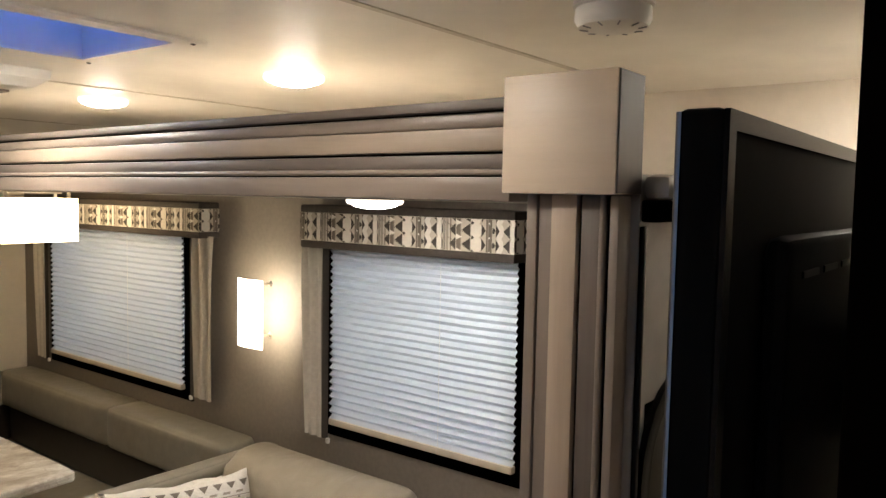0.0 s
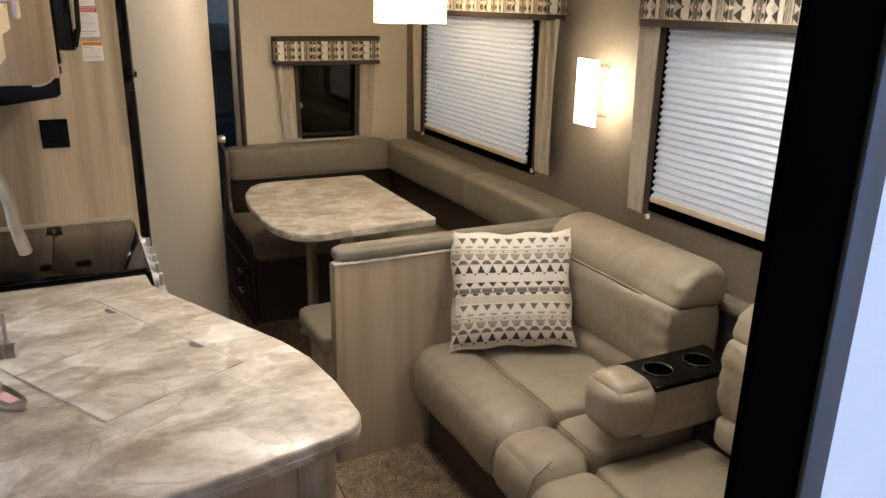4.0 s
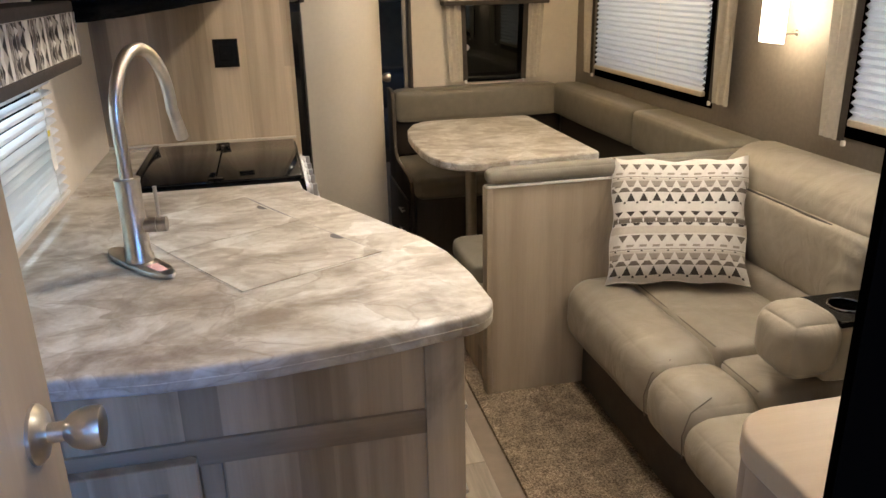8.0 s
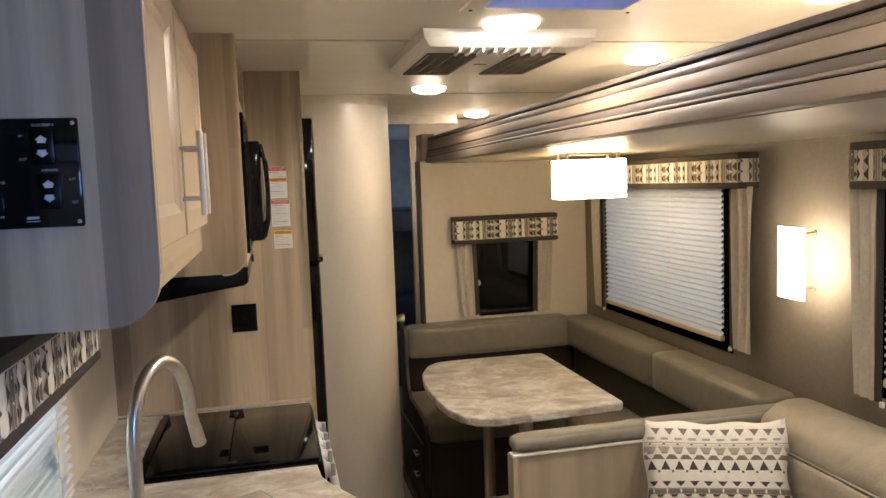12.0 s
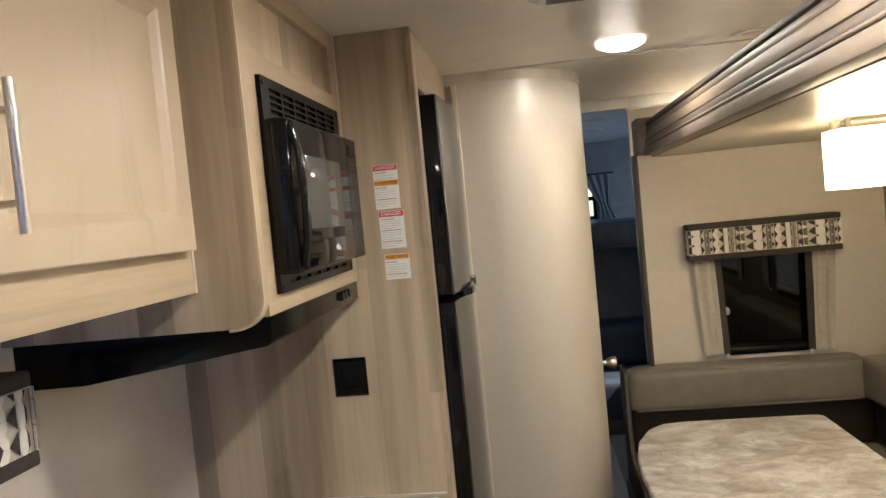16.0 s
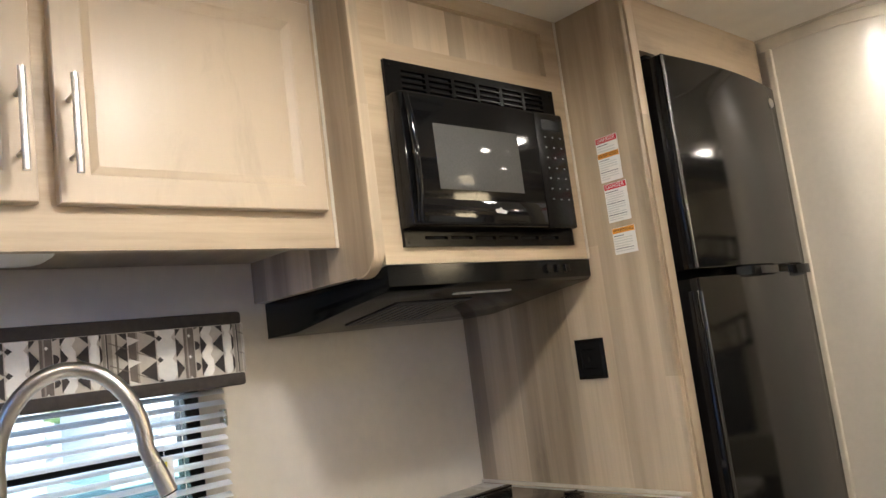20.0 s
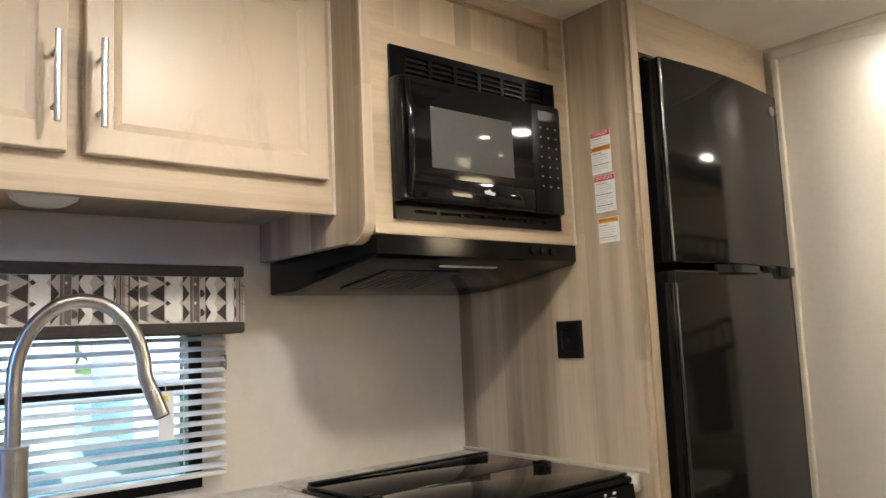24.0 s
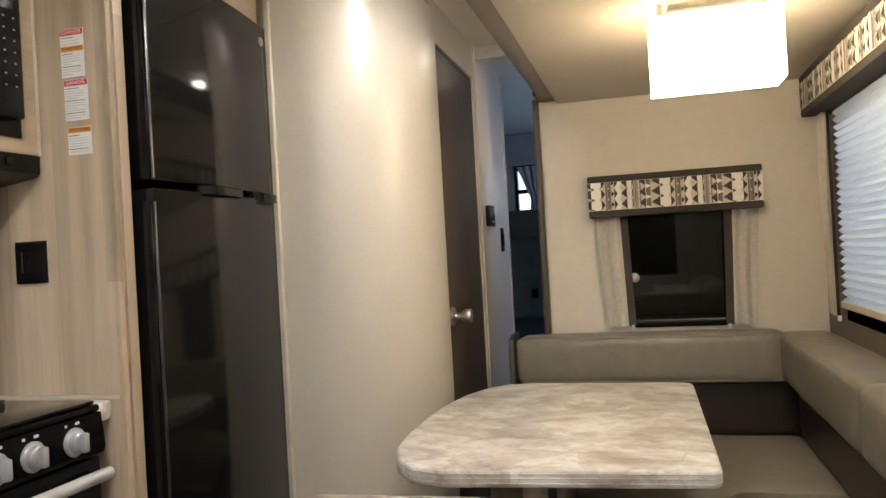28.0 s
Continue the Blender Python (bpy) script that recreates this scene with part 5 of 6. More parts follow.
trim = part("trim", holed("x", 0.1665, 0.175, 2.195, 2.698, 1.488, 1.857, [(2.215, 2.66, 1.53, 1.765)] + [(2.235 + 0.072 * k, 2.235 + 0.072 * k + 0.062, 1.796 + 0.012 * j, 1.804 + 0.012 * j) for k in range(6) for j in range(4)] + [(2.245 + 0.068 * k, 2.245 + 0.068 * k + 0.058, 1.502, 1.509) for k in range(6)]), M_BLACK, mw, "black vented trim frame", False)
part("slot_back", boxed(0.1645, 0.1664, 2.20, 2.69, 1.49, 1.855), plain("slot_dark", (0.004, 0.004, 0.004), 0.8), trim, "", False)
for y, z in ((2.206, 1.846), (2.687, 1.846), (2.206, 1.498), (2.687, 1.498)):
    part("screw", lathe([(0.0, 0.002), (0.003, 0.0015), (0.0038, 0.0)], (0.175, y, z), "x", 12), M_BLACK_GLOSS, trim)
door_bm = prism([(0.176, 2.190), (0.196, 2.186), (0.212, 2.192), (0.217, 2.21), (0.217, 2.566), (0.176, 2.566)], 1.520, 1.782, "z", 0.006)
md = part("door", door_bm, M_BLACK_GLOSS, mw, "glossy black microwave door")
part("window", boxed(0.2172, 0.2186, 2.262, 2.500, 1.592, 1.722, 0.0005), plain("microwave_screen", (0.085, 0.084, 0.08), 0.08, 0.0, 0.1, 400, spec=0.14), md, "grey perforated screen")
part("handle", tube([(0.214, 2.205, 1.53), (0.226, 2.203, 1.575), (0.229, 2.203, 1.65), (0.226, 2.203, 1.725), (0.214, 2.205, 1.775)], 0.0065, 12), M_BLACK_GLOSS, md, "curved black handle")
part("badge", prism([(2.405, 1.548), (2.432, 1.546), (2.436, 1.552), (2.422, 1.555), (2.419, 1.560), (2.413, 1.556), (2.402, 1.555)], 0.2204, 0.2212, "x"), M_PALE_INK, md, "small pale maker badge", False)
M_KEY_INK = plain("key_ink", (0.13, 0.13, 0.13), 0.5)
cp = part("control_panel", prism([(0.176, 2.568), (0.217, 2.568), (0.217, 2.660), (0.210, 2.672), (0.176, 2.674)], 1.520, 1.782, "z", 0.005), M_BLACK, mw)
part("display", boxed(0.2172, 0.2182, 2.588, 2.652, 1.742, 1.765), M_BLACK, cp)
part("chin", boxed(0.2171, 0.2202, 2.212, 2.562, 1.526, 1.572, 0.0015), M_BLACK_GLOSS, md, "curved lower lip")
for r in range(7):
    for c in range(3):
        part("key", boxed(0.2172, 0.2180, 2.592 + 0.026 * c, 2.5975 + 0.026 * c, 1.7230 - 0.0235 * r, 1.7262 - 0.0235 * r, 0.0002), M_KEY_INK, cp, "", False)
hood = thing("range_hood", (0, 2.45, 1.37), "black range hood under the microwave", "range hood")
part("shell", prism([(XK, 1.362), (-0.17, 1.364), (0.155, 1.408), (0.166, 1.416), (0.167, 1.4555), (XK, 1.4425)], 2.152, 2.755, "y", 0.002), M_BLACK_HOOD, hood)
part("filter", prism([(-0.13, 1.3665), (0.06, 1.392), (0.06, 1.3945), (-0.13, 1.369)], 2.25, 2.46, "y"), plain("hood_filter", (0.018, 0.018, 0.018), 0.5, 0.3), hood, "dark mesh filter")
for k in range(9):
    y = 2.262 + 0.023 * k
    part("filter_slot", prism([(-0.11, 1.3682), (0.04, 1.3885), (0.04, 1.3895), (-0.11, 1.3692)], y, y + 0.006, "y"), M_BLACK_GLOSS, hood, "", False)
part("light_lens", prism([(0.106, 1.3984), (0.115, 1.3998), (0.115, 1.402), (0.106, 1.4006)], 2.36, 2.53, "y"), M_WHITE, hood, "narrow pale light lens")
part("dial", lathe([(0.0, 0.006), (0.009, 0.006), (0.011, 0.0)], (0.1672, 2.60, 1.437), "x", 20), M_BLACK_SATIN, hood)
for y in (2.635, 2.668):
    part("switch", boxed(0.1672, 0.1705, y - 0.008, y + 0.008, 1.428, 1.446, 0.001), M_BLACK_GLOSS, hood)

# ---- kitchen window: frame, panes, slatted blind ----
kw = thing("kitchen_window", (XK, 1.68, 0.95), "black-framed kitchen window with bright daylight behind", "window")
part("frame", holed("x", XK - 0.05, XK + 0.006, 1.385, 1.975, 0.935, 1.375, [(1.415, 1.945, 1.165, 1.345), (1.415, 1.945, 0.965, 1.14)]), M_BLACK, kw)
pane(kw, boxed(XK - 0.03, XK - 0.026, 1.41, 1.95, 1.16, 1.35), M_GLASS)
pane(kw, boxed(XK - 0.03, XK - 0.026, 1.41, 1.95, 0.96, 1.145), clear("green_tint_glass", (0.68, 0.85, 0.82)))
bl = thing("slat_blind", (XK + 0.03, 1.68, 0.96), "white slatted blind hanging open in the kitchen window", "blind")
slat = bmesh.new()
for i in range(2):
    rows = [[slat.verts.new((0.012 * math.cos(radians(a)) * s, y, 0.004 * math.sin(radians(a)) + 0.0006 * i)) for y in (-0.333, 0.333)] for a, s in ((0, 1), (55, 1), (90, 1), (125, 1), (180, 1))]
    for a, b in zip(rows, rows[1:]):
        slat.faces.new((a[0], a[1], b[1], b[0]))
slat_me = bpy.data.meshes.new("slat")
slat.to_mesh(slat_me)
slat.free()
slat_me.materials.append(thin_cloth("white_slat", (0.80, 0.81, 0.82), 0.45))
for k in range(14):
    s = new("slat", slat_me)
    s.parent = bl
    s.matrix_local = Matrix.Translation((0.0, 1.684 - 1.68, 0.024 + k * 0.0232)) @ pose(0, 0, 0, random.uniform(-0.25, 0.25), random.uniform(17, 22), 0)
part("bottom_rail", boxed(XK + 0.018, XK + 0.042, 1.351, 2.017, 0.962, 0.972, 0.003), M_WHITE, bl)
for y in (1.45, 1.92):
    part("cord", tube([(XK + 0.042, y, 0.965), (XK + 0.042, y, 1.30)], 0.0007, 6), M_WHITE, bl)
tg = part("tag", boxed(XK + 0.055, XK + 0.056, 1.86, 1.893, 1.052, 1.155), M_PAPER, bl, "white hang tag with a yellow mark", False)
part("tag_mark", boxed(XK + 0.0562, XK + 0.0566, 1.862, 1.88, 1.133, 1.145), plain("yellow_mark", (0.75, 0.62, 0.03), 0.6), tg, "", False)
part("cord_end", tube([(XK + 0.055, 1.876, 1.156), (XK + 0.05, 1.876, 1.30)], 0.0007, 6), M_WHITE, tg)
part("bracket", boxed(XK + 0.001, XK + 0.02, 2.02, 2.03, 1.19, 1.225, 0.002), clear("clear_plastic", (0.8, 0.8, 0.78)), bl, "clear plastic hold-down clip")

# ---- hall: bathroom door, thermostat, switch ----
bdoor = thing("bathroom_door", (XBATH, 4.115, 0.01), "closed dark brown bathroom door with a nickel knob", "door")
part("slab", boxed(XBATH - 0.036, XBATH - 0.006, 3.836, 4.394, 0.01, 1.897, 0.002), M_DARK_DOOR, bdoor)
knob(bdoor, (XBATH - 0.006, 3.885, 0.975), 1)
for z in (0.25, 1.02, 1.72):
    part("hinge", lathe([(0.006, -0.035), (0.006, 0.035)], (XBATH - 0.003, 4.398, z), "z", 12), M_NICKEL, bdoor, "nickel hinge")
th = thing("thermostat", (XBATH, 4.55, 1.3), "black wall thermostat in the hall", "thermostat")
part("case", boxed(XBATH + 0.0005, XBATH + 0.026, 4.515, 4.60, 1.295, 1.385, 0.006), M_BLACK, th)
part("screen", boxed(XBATH + 0.0262, XBATH + 0.0275, 4.525, 4.565, 1.35, 1.378), M_BLACK_GLOSS, th)
for k in range(3):
    part("button", boxed(XBATH + 0.0262, XBATH + 0.029, 4.525 + 0.022 * k, 4.54 + 0.022 * k, 1.31, 1.32, 0.001), M_GREY_INK, th)
ls = thing("light_switch", (XBATH, 4.86, 1.24), "black light switch plate in the hall", "switch")
part("plate", boxed(XBATH + 0.0005, XBATH + 0.006, 4.83, 4.895, 1.185, 1.295, 0.002), M_BLACK, ls)
part("rocker", boxed(XBATH + 0.0062, XBATH + 0.011, 4.848, 4.877, 1.21, 1.27, 0.002), M_BLACK_GLOSS, ls)

# ---- dinette ----
tab = thing("dinette_table", (1.2, 3.3, 0.012), "cream marbled dinette table on two metal legs", "table")
table_pts = arc(1.535, 2.880, 0.028, -80, 0, 4) + arc(1.523, 3.752, 0.038, 0, 90, 5) + [(1.08, 3.797), (1.00, 3.782), (0.94, 3.72), (0.893, 3.60), (0.868, 3.45), (0.861, 3.3), (0.862, 3.14), (0.874, 3.01), (0.905, 2.912), (0.955, 2.845), (1.03, 2.822), (1.2, 2.834)]
part("tabletop", prism(table_pts, 0.724, 0.759, "z", 0.006), M_MARBLE, tab)
for z in (0.7335, 0.7435, 0.7525):
    part("edge_ridge", tube([(x, y, z) for x, y in table_pts + table_pts[:1]], 0.0016, 8), M_MARBLE, tab, "moulded edge ridge")
for y in (2.98, 3.54):
    lg = part("leg", lathe([(0.0, 0), (0.027, 0.0), (0.027, 0.69)], (1.19, y, 0.034), "z", 24), M_NICKEL, tab, "polished metal leg")
    part("foot", lathe([(0.0, 0), (0.075, 0.0), (0.07, 0.012), (0.032, 0.02), (0.030, 0.05)], (1.19, y, 0.0125), "z", 28), M_NICKEL, lg)
    part("socket", lathe([(0.030, 0), (0.032, 0.03), (0.07, 0.04)], (1.19, y, 0.684), "z", 28), M_NICKEL, lg)

din = thing("dinette_bench", (1.5, 3.4, 0.012), "U-shaped dinette bench in taupe and dark brown vinyl", "bench")
part("back_cushion", cushion(0.945, 1.915, 4.245, 4.39, 0.672, 0.848, 0.026, 0.006), M_SEAT, din, "taupe vinyl back cushion")
part("back_pad", cushion(0.95, 1.955, 4.30, 4.392, 0.47, 0.675, 0.02, 0.004), M_SEAT_DARK, din, "dark brown lower back pad")
for y0, y1 in ((2.47, 3.26), (3.262, 4.30)):
    part("side_cushion", cushion(1.888, 2.06, y0, y1, 0.672, 0.848, 0.026, 0.006), M_SEAT, din, "taupe vinyl side cushion")
part("side_pad", cushion(1.938, 2.07, 2.47, 4.30, 0.47, 0.675, 0.02, 0.004), M_SEAT_DARK, din, "dark brown lower side pad")
part("rear_seat", cushion(0.94, 1.965, 3.66, 4.31, 0.375, 0.475, 0.032, 0.008), M_SEAT, din, "taupe vinyl seat cushion")
part("near_seat", cushion(0.905, 1.965, 2.435, 2.77, 0.405, 0.49, 0.03, 0.008), M_SEAT, din, "taupe vinyl seat cushion")
part("side_seat", cushion(1.63, 1.965, 2.775, 3.655, 0.375, 0.475, 0.03, 0.008), M_SEAT, din, "taupe vinyl seat cushion")
for z, y in ((0.842, 4.250), (0.679, 4.248)):
    part("piping", tube([(0.97, y, z), (1.91, y, z)], 0.003, 8), M_SEAT, din)
# Dark brown like the end board; the table's shade is also put into this colour.
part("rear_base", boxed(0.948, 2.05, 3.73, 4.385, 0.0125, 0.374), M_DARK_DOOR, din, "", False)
part("near_base", boxed(0.945, 2.05, 2.395, 2.735, 0.0125, 0.404), M_GREY_OAK, din, "", False)
part("side_base", boxed(1.68, 2.05, 2.7355, 3.7295, 0.0125, 0.374), M_GREY_OAK, din, "", False)
part("seat_rail", boxed(0.944, 0.95, 2.40, 2.78, 0.385, 0.404, 0.002), M_TRIM_WHITE, din, "pale seat edge strip")
ends = [(3.71, 0.0125), (3.71, 0.40), (3.74, 0.455), (3.80, 0.475), (4.15, 0.485), (4.20, 0.52), (4.225, 0.60), (4.23, 0.80), (4.25, 0.845), (4.30, 0.858), (4.392, 0.858), (4.392, 0.0125)]
part("end_board", prism(ends, 0.918, 0.938, "x", 0.003), M_DARK_DOOR, din, "dark brown stepped end board")
bdr = part("door", boxed(0.905, 0.9178, 3.76, 4.34, 0.05, 0.35, 0.002), M_DARK_DOOR, din, "dark cabinet door in the bench end")
for z in (0.28, 0.17):
    pull(bdr, (0.905, 3.86, z), 0.09, "y", (-1, 0, 0), 0.02, 0.004)

parti = thing("dinette_partition", (1.4, 2.36, 0.0), "grey-oak partition with a padded vinyl top", "partition")
part("panel", boxed(0.950, 2.07, 2.345, 2.372, 0.0125, 0.788), M_OAK_SOFT, parti, "", False)
part("end_post", boxed(0.928, 0.9495, 2.338, 2.395, 0.0, 0.788, 0.003), M_OAK_SOFT, parti)
part("trim_strip", boxed(0.928, 2.07, 2.337, 2.376, 0.7885, 0.7965, 0.002), M_TRIM_WHITE, parti, "white edge strip")
part("pad", cushion(0.936, 2.065, 2.334, 2.408, 0.797, 0.848, 0.022, 0.004, 12), M_SEAT, parti, "padded taupe vinyl top")
part("back_pad", cushion(0.95, 1.96, 2.374, 2.43, 0.48, 0.80, 0.02, 0.004), M_SEAT, parti)

# ---- sofa ----
M_STITCH = plain("brown_stitch", (0.135, 0.11, 0.083), 0.7)
sofa = thing("sofa", (1.6, 1.5, 0.012), "taupe leather sofa with a drop-down cup-holder console", "sofa")
part("base", boxed(1.290, 2.0, 0.715, 2.336, 0.0125, 0.31, 0.008), M_SOFA_BASE, sofa, "dark brown sofa base")
SECTIONS = ((1.712, 2.335, 0.453), (1.502, 1.708, 0.425), (0.72, 1.498, 0.386))
for y0, y1, z in SECTIONS:
    part("front_roll", cushion(1.200, 1.445, y0 - 0.030, min(y1 + 0.030, 2.338), 0.225, z + 0.002, 0.085, 0.004, 14), M_SOFA, sofa, "rolled leather seat front")
    part("seat", cushion(1.425, 1.83, y0 + 0.001, y1 - 0.001, 0.30, z, 0.03, 0.004), M_SOFA, sofa, "leather seat pad")
    part("seam", tube([(1.432, y0 + 0.02, z - 0.012), (1.432, y1 - 0.02, z - 0.012)], 0.0025, 8), M_STITCH, sofa)
for y in (1.710, 1.500):
    part("pleat_seam", tube([(1.212, y, 0.26), (1.206, y, 0.33), (1.225, y, 0.395), (1.28, y, 0.432)], 0.0018, 8), M_STITCH, sofa, "dark pleat seam")


def bolster(profile, y0, y1, soft=0.05, folds=0.004, steps=40):
    """An upholstered roll: an (x, z) outline drawn along y, closing softly at both ends."""
    bm = bmesh.new()
    fine = []
    for (a, b), (c, d) in zip(profile, profile[1:] + profile[:1]):
        fine += [(a + (c - a) * k / 4, b + (d - b) * k / 4) for k in range(4)]
    for _ in range(2):
        fine = [((p[0] + 2 * q[0] + r[0]) / 4, (p[1] + 2 * q[1] + r[1]) / 4) for p, q, r in zip(fine[-1:] + fine[:-1], fine, fine[1:] + fine[:1])]
    cx, cz = sum(p[0] for p in fine) / len(fine), sum(p[1] for p in fine) / len(fine)
    rings = []
    for i in range(steps + 1):
        u = 0.5 - 0.5 * math.cos(math.pi * i / steps)
        y = y0 + (y1 - y0) * u
        d = min(y - y0, y1 - y)
        k = 1.0 if d >= soft else math.sqrt(max(0.0, 1 - ((soft - d) / soft) ** 2))
        inset = soft * 0.75 * (1 - k)
        ring = []
        for x, z in fine:
            r = math.hypot(x - cx, z - cz)
            f = max(0.2, (r - inset) / r)
            wave = folds * noise.noise(Vector((x * 5, y * 9, z * 14)))
            near_end = math.exp(-d / 0.09) * folds * 0.9 * math.sin(z * 95 + x * 30)
            ring.append(bm.verts.new((cx + (x - cx) * f - wave - near_end, y, cz + (z - cz) * f + wave * 0.5)))
        rings.append(ring)
    n = len(fine)
    for p, q in zip(rings, rings[1:]):
        for k in range(n):
            bm.faces.new((p[k], p[(k + 1) % n], q[(k + 1) % n], q[k]))
    bm.faces.new(rings[0]), bm.faces.new(rings[-1])
    bmesh.ops.recalc_face_normals(bm, faces=bm.faces[:])
    return bm


HEAD = [(1.84, 0.740), (1.790, 0.750), (1.770, 0.772), (1.772, 0.805), (1.788, 0.838), (1.820, 0.868), (1.872, 0.895), (1.95, 0.895), (2.00, 0.86), (2.01, 0.80), (2.0, 0.740)]
BACK = [(1.785, 0.520), (1.758, 0.545), (1.746, 0.60), (1.744, 0.68), (1.746, 0.735), (1.754, 0.766), (1.785, 0.785), (2.0, 0.785), (2.0, 0.520)]
LUMBAR = [(1.775, 0.425), (1.748, 0.455), (1.744, 0.50), (1.764, 0.545), (1.95, 0.55), (1.95, 0.425)]
for y0, y1 in ((1.605, 2.335), (0.72, 1.395)):
    bk = part("back", bolster(BACK, y0 + 0.006, y1 - 0.004, 0.045), M_SOFA, sofa, "leather back pad")
    part("head_roll", bolster(HEAD, y0 + 0.002, y1, 0.055), M_SOFA, bk, "rolled leather head pad")
    part("lumbar", bolster(LUMBAR, y0 + 0.012, y1 - 0.012, 0.04), M_SOFA, bk, "leather lumbar pad")
    part("piping", tube([(1.81, y0 + 0.008, 0.768), (1.786, y0 + 0.030, 0.769), (1.770, y0 + 0.07, 0.770), (1.765, y0 + 0.14, 0.771), (1.765, y1 - 0.12, 0.771), (1.775, y1 - 0.03, 0.770)], 0.0042, 10), M_PIPING, bk, "dark brown piping")
M_RING = plain("dark_chrome", (0.16, 0.16, 0.16), 0.2, 1.0, 0.05)
con = part("console", cushion(1.435, 1.594, 1.424, 1.602, 0.478, 0.650, 0.055, 0.008, 12), M_SOFA, sofa, "leather fold-down console")
part("console_arm", cushion(1.55, 1.93, 1.436, 1.592, 0.46, 0.566, 0.025, 0.004), M_SOFA, con)
part("console_rim", holed("z", 0.550, 0.619, 1.568, 1.915, 1.436, 1.592, [(1.590, 1.888, 1.468, 1.572)]), M_SOFA, con, "", False)


def cup_tray(x0, x1, y0, y1, z0, z1, wells, r, steps=32):
    """A flat tray with round wells sunk into it; each well sits in its own stretch of the tray."""
    bm = bmesh.new()
    cuts = [x0] + [(a[0] + b[0]) / 2 for a, b in zip(wells, wells[1:])] + [x1]
    for (cx, cy), a0, a1 in zip(wells, cuts, cuts[1:]):
        rim, outer, low = [], [], []
        for k in range(steps):
            c, q = math.cos(math.tau * k / steps), math.sin(math.tau * k / steps)
            far = min((a1 - cx) / c if c > 1e-6 else (a0 - cx) / c if c < -1e-6 else 9, (y1 - cy) / q if q > 1e-6 else (y0 - cy) / q if q < -1e-6 else 9)
            rim.append(bm.verts.new((cx + r * c, cy + r * q, z1)))
            outer.append(bm.verts.new((cx + far * c, cy + far * q, z1)))
            low.append(bm.verts.new((cx + r * 0.9 * c, cy + r * 0.9 * q, z0)))
        for k in range(steps):
            n = (k + 1) % steps
            bm.faces.new((rim[k], outer[k], outer[n], rim[n]))
            bm.faces.new((low[k], rim[k], rim[n], low[n]))
        bm.faces.new(low)
    for p, q in (((x0, y0), (x1, y0)), ((x1, y0), (x1, y1)), ((x1, y1), (x0, y1)), ((x0, y1), (x0, y0))):
        bm.faces.new([bm.verts.new((*v, z)) for v, z in ((p, z1), (p, z1 - 0.015), (q, z1 - 0.015), (q, z1))])
    bmesh.ops.recalc_face_normals(bm, faces=bm.faces[:])
    return bm


CUPS = ((1.652, 1.520), (1.806, 1.520))
tray = part("tray", cup_tray(1.572, 1.905, 1.432, 1.596, 0.572, 0.635, CUPS, 0.043), M_BLACK, con, "black cup-holder tray", False)
for x, y in CUPS:
    part("cup_ring", tube([(x + 0.0435 * math.cos(radians(a)), y + 0.0435 * math.sin(radians(a)), 0.6365) for a in range(0, 361, 10)], 0.0030, 8), M_RING, tray, "dark chrome cup-holder ring")
rail = thing("wall_ledge", (2.06, 1.5, 0.71), "taupe padded ledge on the wall behind the sofa", "ledge")
part("pad", cushion(2.02, 2.078, 0.70, 2.325, 0.708, 0.752, 0.015, 0.002), M_SEAT, rail)


